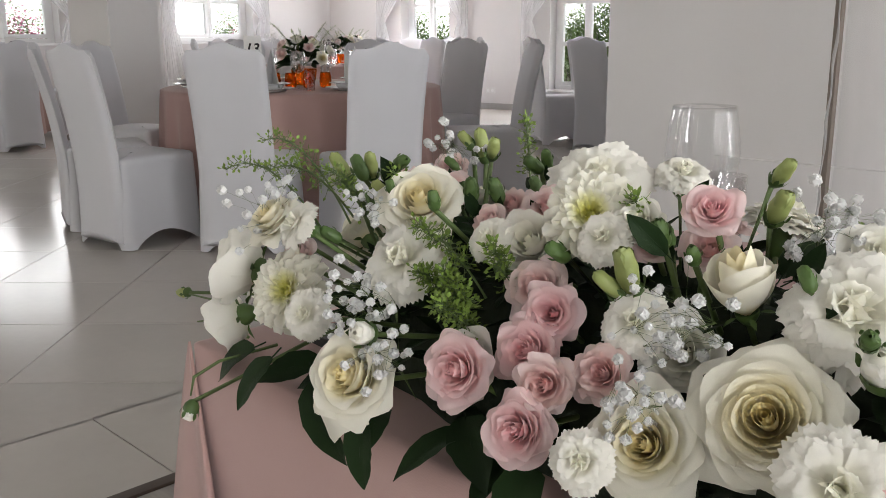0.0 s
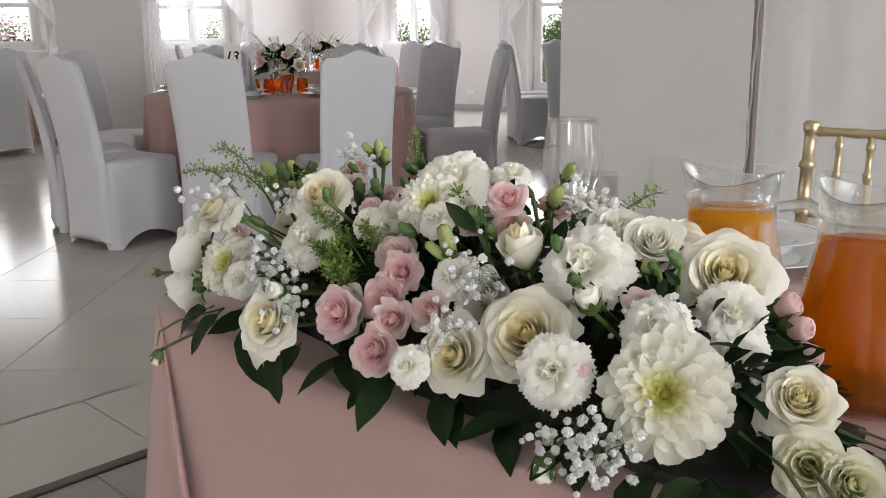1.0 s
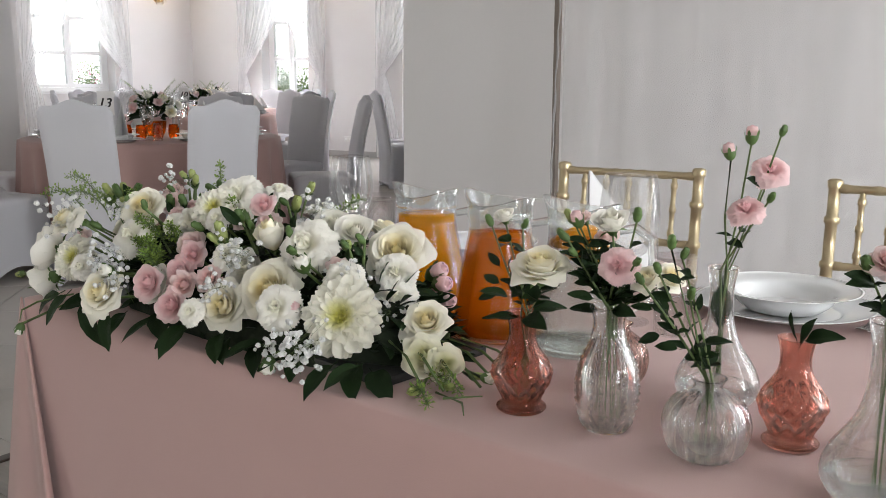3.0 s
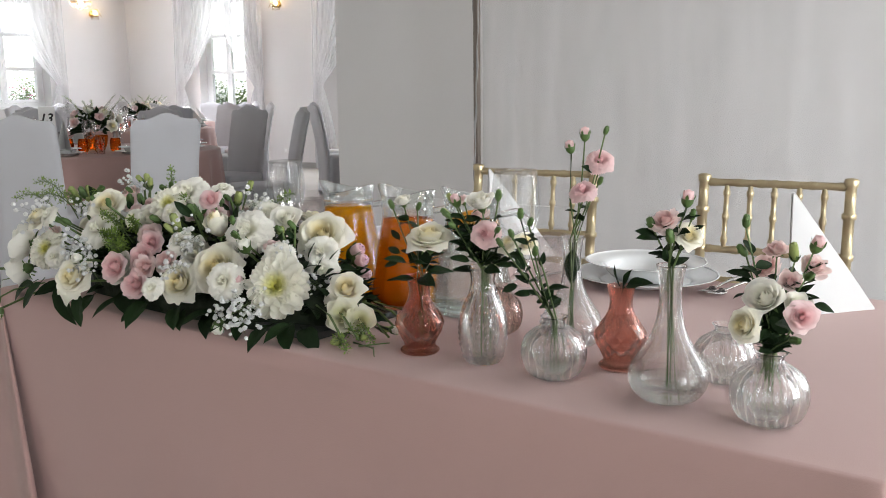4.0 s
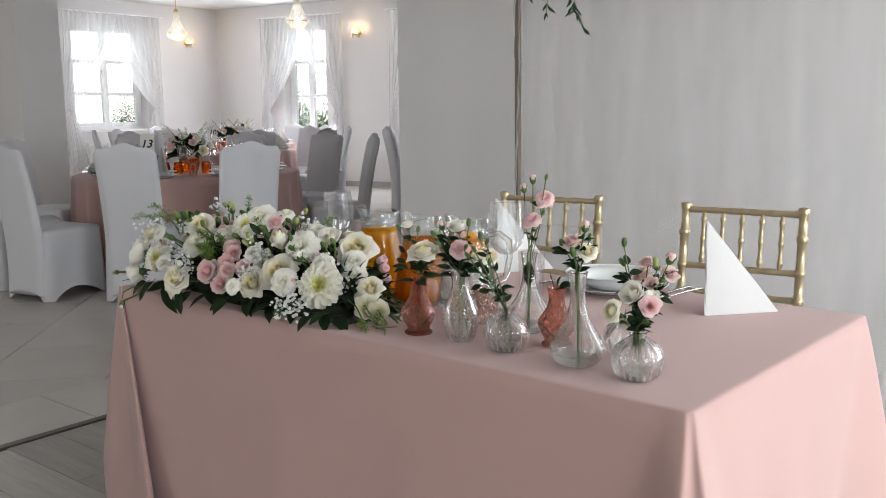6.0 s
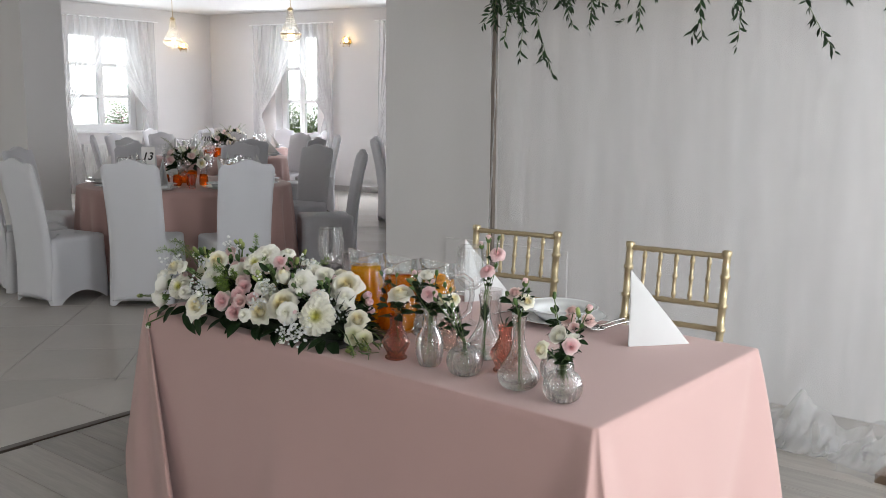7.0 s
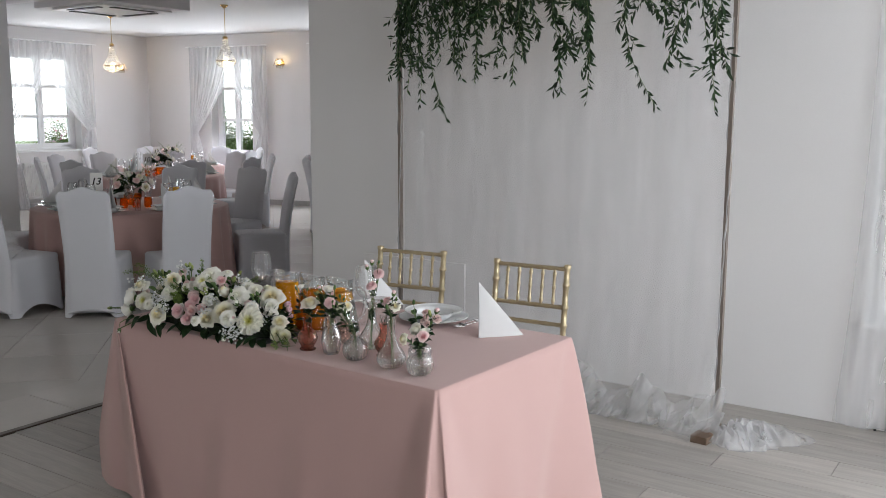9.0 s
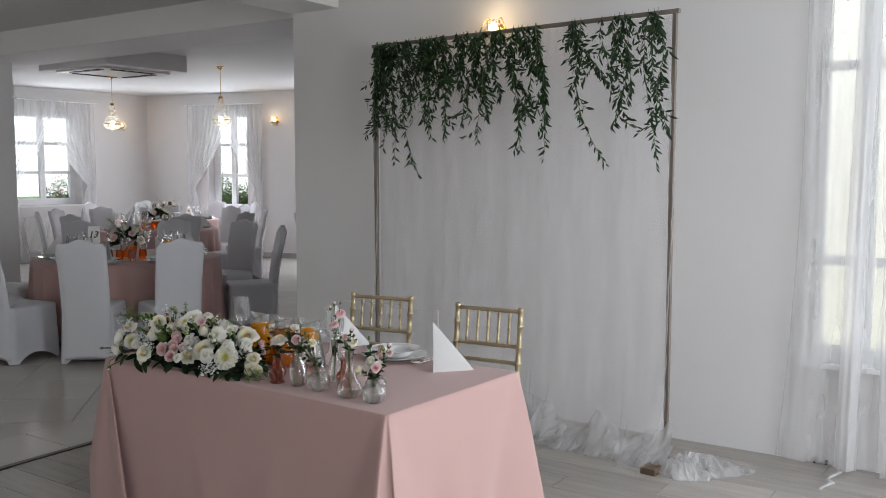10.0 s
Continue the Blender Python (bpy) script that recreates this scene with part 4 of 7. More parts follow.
def curtains(wall_m, a, b, top, label, tie=1.15, free=False):
    thing = tagged(empty("curtain", wall_m @ pose(a, -0.1, 0)), label, "curtain")
    w = b - a
    if free:
        part("curtain_panel", curtain_mesh(w, top, 0, -1, 3, 7, 0.012, THIN_SHEER, 0.1), thing, pose(0, 0.05, 0))
        part("curtain_panel", curtain_mesh(0.11, top, 0, -1, 4, 1, 0.012, SHEER), thing, pose(0.215, 0.0, 0, 0, 1.0, 0))
        part("curtain_panel", curtain_mesh(0.4, top, 0, -1, 5, 3, 0.012, THIN_SHEER), thing, pose(0.43, -0.02, 0))
    else:
        part("curtain_panel", curtain_mesh(w * 0.56, top, tie, -1, 7, 9), thing)
        part("curtain_panel", curtain_mesh(w * 0.56, top, tie, 1, 8, 9), thing, pose(w * 0.44, 0.03, 0))
    rod = lathe("curtain_rod", [(0.011, 0), (0.011, w + 0.1)], PVC, 10)
    part("curtain_rod", rod, thing, pose(-0.05, 0, top + 0.005, 0, 90, 0))
    return thing


for a, b, lo, hi in WIN_R:
    curtains(m_right, a - 0.4, b + 0.35, 2.78, "white voile curtains tied back at a tall window", 1.25)
for a, b, lo, hi in WIN_L:
    curtains(m_left, a - 0.25, b + 0.25, 2.78, "white voile curtains tied back at a window", 1.3)
curtains(m_back, WIN_B[0][0] - 0.02, WIN_B[0][1] + 0.2, 2.85, "white voile curtains hanging to the floor at a window", free=True)
cord = Geo()
cp = [(0.98 + 0.02 * math.sin(k), -0.12 - 0.03 * k + 0.03 * math.sin(k * 0.9), 0.012) for k in range(12)]
cord.tube(cp, 0.008, 6)
tie_ob = tagged(new("curtain_tie", cord.mesh("curtain_tie", SHEER)), "white curtain tie trailing on the floor", "curtain tie")
tie_ob.matrix_world = bld(0, WALL_V)
pipe = lathe("pipe_stub", [(0.007, 0), (0.007, 0.016), (0.011, 0.018), (0.011, 0.024)], DARK_PLASTIC, 12)
for u in (0.84, 0.9):
    ps = tagged(new("pipe_stub", pipe), "short dark heating pipe end at the foot of the wall", "pipe")
    ps.matrix_world = bld(u, WALL_V - 0.02, 0.0)

# radiator under a hall window
rad = tagged(empty("radiator", m_left @ pose(WIN_L[1][0] + 0.62, -0.06, 0.18)), "white ribbed panel radiator under the window", "radiator")
part("panel", box_mesh("panel", (1.0, 0.06, 0.6), UNIT_WHITE, 0.01), rad)
fin = box_mesh("fin", (0.018, 0.012, 0.52), UNIT_WHITE, 0.003)
for k in range(24):
    part("fin", fin, rad, pose(-0.47 + k * 0.041, -0.036, 0.04))


# ---- lamps ----
def crystal_pendant(x, y, drop=0.62, lit=True):
    """A basket chandelier of strung crystal beads on a rod."""
    lamp = tagged(empty("pendant_lamp", pose(x, y, CEIL)), "lit brass and crystal basket pendant lamp", "lamp", "crystal pendants of the hall")
    part("canopy", lathe("canopy", smooth_profile([(0.05, 0), (0.05, -0.012), (0.02, -0.035), (0.006, -0.045)], 10)[::-1], BRASS, 20), lamp)
    part("rod", lathe("rod", [(0.004, -drop + 0.02), (0.004, -0.03)], BRASS, 8), lamp)
    part("crown", lathe("crown", smooth_profile([(0.02, -0.02), (0.035, 0.0), (0.02, 0.02)], 8), BRASS, 16), lamp, pose(0, 0, -drop + 0.2))
    ring = Geo()
    ring.tube([(0.125 * math.cos(a), 0.125 * math.sin(a), 0) for a in [2 * math.pi * k / 28 for k in range(29)]], 0.007, 6)
    part("hoop", ring.mesh("hoop", BRASS), lamp, pose(0, 0, -drop - 0.1))
    for k in range(20):
        beads = Geo()
        a = 2 * math.pi * k / 20
        for i in range(12):
            f = i / 11
            r = 0.03 + 0.095 * f ** 1.8
            beads.blob((r * math.cos(a), r * math.sin(a), -drop + 0.19 - 0.28 * f), 0.0075, 5, 3)
        for i in range(8):
            f = (i + 1) / 8
            r = 0.125 * math.sqrt(max(0, 1 - f * f * 0.97))
            beads.blob((r * math.cos(a), r * math.sin(a), -drop - 0.1 - 0.085 * f), 0.0075, 5, 3)
        tagged(part("crystal_string", beads.mesh("crystal_string", CRYSTAL), lamp), kind="stuff")
    b = Geo()
    b.blob((0, 0, -drop - 0.09), 0.033, 10, 8, squash=1.2)
    part("bulb", b.mesh("bulb", BULB), lamp)


crystal_pendant(-8.2, 5.57)
crystal_pendant(-10.52, 5.33)


def crystal_sconce(m):
    """A small brass wall lamp hung with crystals; y points into the room."""
    lamp = tagged(empty("wall_lamp", m), "lit brass wall lamp hung with crystal drops", "lamp", "crystal wall lamps")
    part("backplate", lathe("backplate", smooth_profile([(0.05, 0), (0.05, 0.008), (0.02, 0.02)], 8), BRASS, 20), lamp, pose(0, 0, 0, 90, 0, 0))
    for s in (-1, 1):
        arm = Geo()
        arm.tube([(s * 0.12 * f, -0.02 - 0.07 * math.sin(math.pi * f * 0.6), 0.02 + 0.06 * math.sin(f * 4.5)) for f in [k / 9 for k in range(10)]], 0.004, 6)
        part("arm", arm.mesh("arm", BRASS), lamp)
    part("cup", lathe("cup", smooth_profile([(0.01, -0.03), (0.05, -0.02), (0.055, 0.0)], 8), BRASS, 18), lamp, pose(0, -0.08, -0.02))
    beads = Geo()
    for k in range(14):
        a = 2 * math.pi * k / 14
        for i in range(6):
            beads.blob((0.055 * math.cos(a), -0.08 + 0.055 * math.sin(a), 0.0 - 0.016 * i), 0.007, 5, 3)
            beads.blob((0.04 * math.cos(a), -0.08 + 0.04 * math.sin(a), 0.06 - 0.014 * i), 0.006, 5, 3)
    tagged(part("crystal_fringe", beads.mesh("crystal_fringe", CRYSTAL), lamp), kind="stuff")
    b = Geo()
    b.blob((0, -0.08, 0.015), 0.026, 10, 8, squash=1.3)
    part("bulb", b.mesh("bulb", BULB), lamp)


def lamp_glow(m, watts):
    """The light of one lit bulb."""
    d = bpy.data.lights.new("bulb_light", "POINT")
    d.energy, d.color, d.shadow_soft_size = watts, (1.0, 0.72, 0.42), 0.04
    ob = new("bulb_light", d)
    ob.matrix_world = m
    return ob


for m_lamp in (m_right @ pose(2.95, -0.16, 2.5), m_left @ pose(L_LEN - 0.64, -0.16, 2.44), bld(-1.17, WALL_V - 0.16, 2.54)):
    lamp_glow(m_lamp, 1.8)
for x, y in ((-8.2, 5.57), (-10.52, 5.33)):
    lamp_glow(pose(x, y, CEIL - 0.83), 1.3)
crystal_sconce(m_right @ pose(2.95, -0.003, 2.47))
crystal_sconce(m_left @ pose(L_LEN - 0.64, -0.003, 2.41))
crystal_sconce(bld(-1.17, WALL_V - 0.003, 2.48))

# ceiling cassette in a boxed-down square
unit = tagged(empty("air_conditioner", bld(-7.87, 4.7, 2.80)), "white ceiling air-conditioning cassette with dark slots", "air conditioner")
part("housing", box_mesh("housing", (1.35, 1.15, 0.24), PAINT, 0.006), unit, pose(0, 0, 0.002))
part("grille", box_mesh("grille", (0.95, 0.95, 0.02), UNIT_WHITE, 0.006), unit, pose(0, 0, -0.02))
for a in range(4):
    part("air_slot", box_mesh("air_slot", (0.6, 0.07, 0.012), DARK_PLASTIC, 0.003), unit, pose(0, 0, 0, 0, 0, 90 * a) @ pose(0, 0.38, -0.028), "dark air slot")
socket = tagged(empty("wall_socket", m_right @ pose(3.02, -0.003, 0.23)), "white double wall socket", "socket")
part("plate", box_mesh("plate", (0.15, 0.012, 0.08), UNIT_WHITE, 0.004), socket)
for s in (-1, 1):
    part("outlet", lathe("outlet", [(0.02, 0), (0.022, 0.004), (0.018, 0.004)], PVC, 16), socket, pose(s * 0.036, -0.006, 0.04, 90, 0, 0))


# ---- flower heads, of radius one, facing along z ----
def petal(g, phi, r0, r1, z0, z1, half, curl=0.0, cup=0.4, lift=0.0, ruffle=0.0, rng=None, nu=6, nv=6, point=0.0, belly=0.0, slot=0, base_w=0.3, freq=3.0, fan=False):
    """One petal: rises from (r0, z0) to (r1, z1); half: half its width; curl rolls the tip back; cup bends the sides round the axis."""
    er, et = Vector((math.cos(phi), math.sin(phi), 0)), Vector((-math.sin(phi), math.cos(phi), 0))
    rows = []
    ph = rng.uniform(0, 6.28) if rng else 0.0
    ph2 = rng.uniform(0, 6.28) if rng else 0.0
    for i in range(nv + 1):
        v = i / nv
        w = half * (base_w + (1 - base_w) * math.sin(min(v / 0.72, 1) * math.pi / 2))
        if fan:
            w = half * (base_w + (1 - base_w) * v ** 0.8)
        elif v > 0.7:
            w *= math.sqrt(max(0.03, 1 - ((v - 0.7) / 0.315) ** 2)) ** (1 - 0.4 * point)
        row = []
        for j in range(nu + 1):
            s = -1 + 2 * j / nu
            if fan:
                v = min(1.0, i / nv * (0.97 - 0.18 * s * s + 0.03 * math.sin(s * 19 + ph)))
            roll = max(0.0, v - 0.55) / 0.45
            rho = r0 + (r1 - r0) * v + belly * math.sin(math.pi * v) + curl * roll ** 2 * (1 - 0.3 * s * s)
            z = z0 + (z1 - z0) * (1 - (1 - v) ** 1.5) - curl * 0.9 * roll ** 3 + lift * s * s * v
            rho -= cup * s * s * w
            if ruffle:
                k = ruffle * v * v * (math.sin(s * freq + ph) + 0.6 * math.sin(s * freq * 2.3 + ph2))
                rho += k * 0.6
                z += k * 0.8
            if point:
                z += 0.0
                rho += point * (0.12 * half) * (1 - abs(s)) * max(0, v - 0.8) / 0.2
            row.append(tuple(er * rho + et * (w * s) + Vector((0, 0, z))))
        rows.append(row)
    g.grid(rows, slot)


def calyx_into(g, slot, r=0.32, drop=0.35, leaves=5):
    """Green cup and sepals under a head."""
    rows = []
    for rr, z in ((0.06, -drop), (r * 0.55, -drop * 0.75), (r, -0.02), (r * 1.02, 0.1)):
        rows.append([(rr * math.cos(2 * math.pi * k / 10), rr * math.sin(2 * math.pi * k / 10), z) for k in range(10)])
    g.grid(rows, slot, True)
    for k in range(leaves):
        a = 2 * math.pi * k / leaves
        lance_leaf(g, (r * math.cos(a), r * math.sin(a), 0.02), (math.cos(a), math.sin(a), 0.1), (0, 0, 1), 0.42, 0.16, slot, 0.3)


def wrap_petal(g, phi, ha, big, z0, z1, rng, curl=0.0, closing=0.0, ruffle=0.0, tuck=0.07, base=0.1, dip=0.3, bowl=0.6, nu=14, nv=9, freq=3.0, peak=2.6, tip=0.0):
    """A petal wrapped about the flower's axis: ha is half the angle it spans, big its radius at the rim; a low peak draws the rim to a point."""
    rows = []
    base = min(base, 0.75 * big)
    p1, p2 = rng.uniform(0, 6.28), rng.uniform(0, 6.28)
    for i in range(nv + 1):
        v = i / nv
        wide = 0.5 + 0.5 * math.sin(min(1, v / 0.55) * math.pi / 2)
        row = []
        for j in range(nu + 1):
            s = -1 + 2 * j / nu
            t = v * (1 - dip * abs(s) ** peak) + tip * math.exp(-((s - 0.1) / 0.2) ** 2) * v ** 4
            a = phi + ha * wide * s
            roll = max(0.0, t - 0.6) / 0.4
            side = abs(s) ** 3 * v * v
            rho = base + (big - base) * math.sin(math.pi / 2 * min(1, t * 1.12)) - closing * t ** 3 * big + curl * (roll ** 2 + 0.35 * side) + tuck * s * big * v
            up = (1 - bowl) * t + bowl * (1 - math.cos(math.pi / 2 * t))
            z = z0 + (z1 - z0) * up - curl * (0.75 * roll ** 3 + 0.25 * side)
            if ruffle:
                k = ruffle * v * v * (math.sin(s * freq + p1) + 0.6 * math.sin(s * freq * 2.3 + p2))
                rho += k * 0.6
                z += k * 0.7
            row.append((rho * math.cos(a), rho * math.sin(a), z))
        rows.append(row)
    g.grid(rows)


# count, radius, height, half angle, roll of the rim, closing of the tip
ROSE_ROWS = [(2, 0.05, 0.80, 150, 0.0, 0.1), (3, 0.095, 0.81, 92, 0.0, 0.08), (3, 0.145, 0.82, 86, 0.01, 0.04), (3, 0.24, 0.83, 82, 0.03, 0.0), (3, 0.34, 0.86, 78, 0.06, 0.0), (4, 0.43, 0.85, 64, 0.1, 0.0),
             (4, 0.52, 0.8, 62, 0.15, 0.0), (5, 0.61, 0.71, 54, 0.21, 0.0), (5, 0.7, 0.57, 52, 0.27, 0.0), (5, 0.77, 0.42, 50, 0.31, 0.0)]
SPRAY_ROWS = [(2, 0.06, 0.78, 140, 0.0, 0.15), (3, 0.13, 0.79, 88, 0.0, 0.05), (3, 0.22, 0.82, 80, 0.03, 0.0), (3, 0.34, 0.85, 76, 0.08, 0.0), (3, 0.46, 0.83, 72, 0.14, 0.0), (4, 0.58, 0.74, 60, 0.2, 0.0),
              (4, 0.68, 0.6, 58, 0.26, 0.0), (4, 0.74, 0.45, 54, 0.3, 0.0)]
LISI_ROWS = [(2, 0.1, 0.93, 110, 0.0, 0.2), (3, 0.2, 0.96, 84, 0.02, 0.05), (3, 0.32, 0.98, 74, 0.05, 0.0), (4, 0.46, 0.97, 64, 0.09, 0.0), (5, 0.62, 0.9, 56, 0.14, 0.0), (5, 0.75, 0.78, 54, 0.2, 0.0)]

BUD_ROWS = [(2, 0.14, 1.62, 115, 0.0, 0.5), (3, 0.34, 1.66, 85, 0.0, 0.45), (3, 0.55, 1.68, 80, 0.03, 0.35), (3, 0.72, 1.6, 78, 0.07, 0.22), (3, 0.82, 1.35, 74, 0.14, 0.06)]


def layered(name, mat, seed, lay, open_=1.0, ruffle=0.02, drop=0.35, bowl=0.6):
    """A head of wrapped petals: the calyx, and each petal as a mesh of its own."""
    rng = random.Random(seed)
    petals = []
    turn = 0.0
    for n, big, z1, ha, curl, closing in lay:
        turn += 0.7
        for k in range(n):
            g = Geo()
            phi = turn + 2 * math.pi * (k + rng.uniform(-0.13, 0.13)) / n
            wrap_petal(g, phi, radians(ha) * rng.uniform(0.88, 1.15), big * (0.65 + 0.35 * open_) * rng.uniform(0.93, 1.07), 0.02 + rng.uniform(-0.01, 0.01), z1 * rng.uniform(0.9, 1.05), rng, curl * open_ * rng.uniform(0.7, 1.25),
                       closing, 1.5 * ruffle * big, rng.uniform(0.06, 0.16), 0.1, rng.uniform(0.1, 0.2) + 0.2 * big, bowl, freq=rng.uniform(2, 4), peak=2.8 - 1.4 * big, tip=(0.11 if lay is ROSE_ROWS else 0.05) * rng.random() * (big > 0.5))
            petals.append(g.mesh("petal", mat))
    g = Geo()
    calyx_into(g, 0, 0.3, drop)
    return g.mesh(name, CALYX), petals


def carnation_mesh(name, mat, seed, count=58):
    rng = random.Random(seed)
    petals = []
    for k in range(count):
        g = Geo()
        petals.append(g)
        f = (k + 0.5) / count
        phi = k * 2.39996 + rng.uniform(-0.2, 0.2)
        e = math.asin(max(-0.25, 1 - 1.22 * f)) + rng.uniform(-0.1, 0.1)
        if k < 9:
            e = radians(rng.uniform(70, 105))
        ln = 0.82 * rng.uniform(0.9, 1.06)
        petal(g, phi, 0.03, 0.05 + ln * math.cos(e), 0.1, 0.16 + ln * math.sin(e) * 0.62, 0.28 + 0.16 * f, 0.16 * math.cos(e) + 0.05, 0.12, rng.uniform(-0.06, 0.06),
              0.035, rng, 16, 6, 0, 0.06, base_w=0.1, freq=rng.uniform(2, 3.5), fan=True)
    g = Geo()
    rows = []
    for rr, z in ((0.05, -0.65), (0.19, -0.55), (0.23, -0.2), (0.26, 0.1)):
        rows.append([(rr * math.cos(2 * math.pi * k / 10), rr * math.sin(2 * math.pi * k / 10), z) for k in range(10)])
    g.grid(rows, 0, True)
    return g.mesh(name, CALYX), [p.mesh("petal", mat) for p in petals]


def dahlia_mesh(name, mat, seed):
    rng = random.Random(seed)
    g = Geo()
    lay = [(6, 84, 0.16, 0.05), (8, 78, 0.24, 0.07), (10, 70, 0.33, 0.09), (11, 60, 0.45, 0.11), (13, 48, 0.58, 0.135), (14, 36, 0.7, 0.155), (15, 24, 0.8, 0.17), (15, 11, 0.86, 0.175), (14, -3, 0.87, 0.175), (12, -16, 0.84, 0.165)]
    for i, (n, e, ln, half) in enumerate(lay):
        for k in range(n):
            phi = i * 0.37 + 2 * math.pi * (k + rng.uniform(-0.15, 0.15)) / n
            ee = radians(e + rng.uniform(-7, 7))
            l2 = ln * rng.uniform(0.9, 1.06)
            petal(g, phi, 0.03, 0.04 + l2 * math.cos(ee), 0.2, 0.2 + l2 * math.sin(ee) * 0.7, half, 0.03, -0.1, 0.12, 0.012, rng, 6, 8, 1.3, 0.03, base_w=0.3)
    g.blob((0, 0, 0.26), 0.08, 8, 5)
    calyx_into(g, 1, 0.25, 0.25)
    return g.mesh(name, [mat, CALYX])


def bud_mesh(name, mat, seed, height=2.2, open_tip=0.0, cup=0.9):
    """A closed bud with wrapped petals in a green cup; about two radii high."""
    rng = random.Random(seed)
    g = Geo()
    rows = []
    for i in range(9):
        f = i / 8
        rr = (math.sin(math.pi * (0.1 + 0.86 * f)) ** 0.8) * 0.8
        rows.append([(rr * (1 + 0.10 * math.cos(3 * (2 * math.pi * j / 15) + 5 * f)) * math.cos(2 * math.pi * j / 15),
                      rr * (1 + 0.10 * math.cos(3 * (2 * math.pi * j / 15) + 5 * f)) * math.sin(2 * math.pi * j / 15), height * f) for j in range(15)])
    g.grid(rows, 0, True)
    for k in range(3):
        petal(g, 2.1 * k, 0.2, 0.5 - 0.25 * (1 - open_tip), 0.1, height * 0.98, 0.7, 0.1 + 0.3 * open_tip, 0.5, 0, 0.03, rng, 6, 6, 0.5, 0.5)
    cr = []
    for rr, z in ((0.15, -0.5), (0.5, -0.3), (0.82, 0.2), (0.86, cup * 0.8)):
        cr.append([(rr * math.cos(2 * math.pi * j / 10), rr * math.sin(2 * math.pi * j / 10), z) for j in range(10)])
    g.grid(cr, 1, True)
    for k in range(5):
        a = 2 * math.pi * k / 5
        lance_leaf(g, (0.84 * math.cos(a), 0.84 * math.sin(a), cup * 0.6), (0.15 * math.cos(a), 0.15 * math.sin(a), 1), (math.cos(a), math.sin(a), 0), 0.9, 0.5, 1, -0.1)
    return g.mesh(name, [mat, CALYX])


def leaf_mesh(name, mat, seed, ratio=0.55, curl=0.25, fold=0.18):
    """A broad leaf of length one along x, its face towards z."""
    rng = random.Random(seed)
    g = Geo()
    rows = []
    n = 10
    for i in range(n + 1):
        f = i / n
        w = ratio / 2 * math.sin(math.pi * min(1, f * 0.97 + 0.02)) ** 0.75 * (1.12 - 0.35 * f)
        row = []
        for j in range(7):
            s = -1 + j / 3
            wav = 0.02 * math.sin(9 * f + 2 * s + seed)
            row.append((f, w * s * (1 + 0.05 * math.sin(40 * f)), fold * abs(s) * w - curl * f * f + wav * abs(s)))
        rows.append(row)
    g.grid(rows)
    g.tube([(0.0, 0, 0.003), (0.5, 0, -0.25 * curl + 0.003), (0.95, 0, -0.9 * curl + 0.004)], [0.012, 0.009, 0.004], 4)
    g.tube([(-0.22, 0, 0.02), (0.0, 0, 0.0)], [0.014, 0.012], 4)
    return g.mesh(name, mat)


KIND = {
    "dahlia": [dahlia_mesh("dahlia", DAHLIA_PETAL, 1), dahlia_mesh("dahlia", DAHLIA_PETAL, 2)],
    "white_bud": [bud_mesh("flower_bud", WHITE_PETAL, 2, 1.8, 0.3)],
    "pink_bud": [bud_mesh("flower_bud", PALE_PINK, 3, 2.0, 0.3)],
    "green_bud": [bud_mesh("flower_bud", BUD_GREEN, 4, 3.6, 0.0, 0.5), bud_mesh("flower_bud", BUD_GREEN, 5, 3.2, 0.0, 0.4)],
    "tight_bud": [bud_mesh("flower_bud", CALYX, 6, 2.7, 0.0, 1.2)],
}
NAMES = {"mauve_rose": "spray_rose", "pink_carnation": "carnation", "green_lisianthus": "lisianthus", "closed_rose": "rose_bud", "white_bud": "flower_bud", "pink_bud": "flower_bud",
         "green_bud": "flower_bud", "tight_bud": "flower_bud"}
WORDS = {"rose": "open cream rose", "spray_rose": "blush pink spray rose", "mauve_rose": "mauve pink spray rose", "carnation": "frilled white carnation", "pink_carnation": "pale pink carnation",
         "dahlia": "cream dahlia with a yellow-green heart", "lisianthus": "white lisianthus", "green_lisianthus": "greenish white lisianthus", "closed_rose": "closed cream rose",
         "white_bud": "half-open white bud", "pink_bud": "half-open pink bud", "green_bud": "pale green bud", "tight_bud": "tight green bud"}
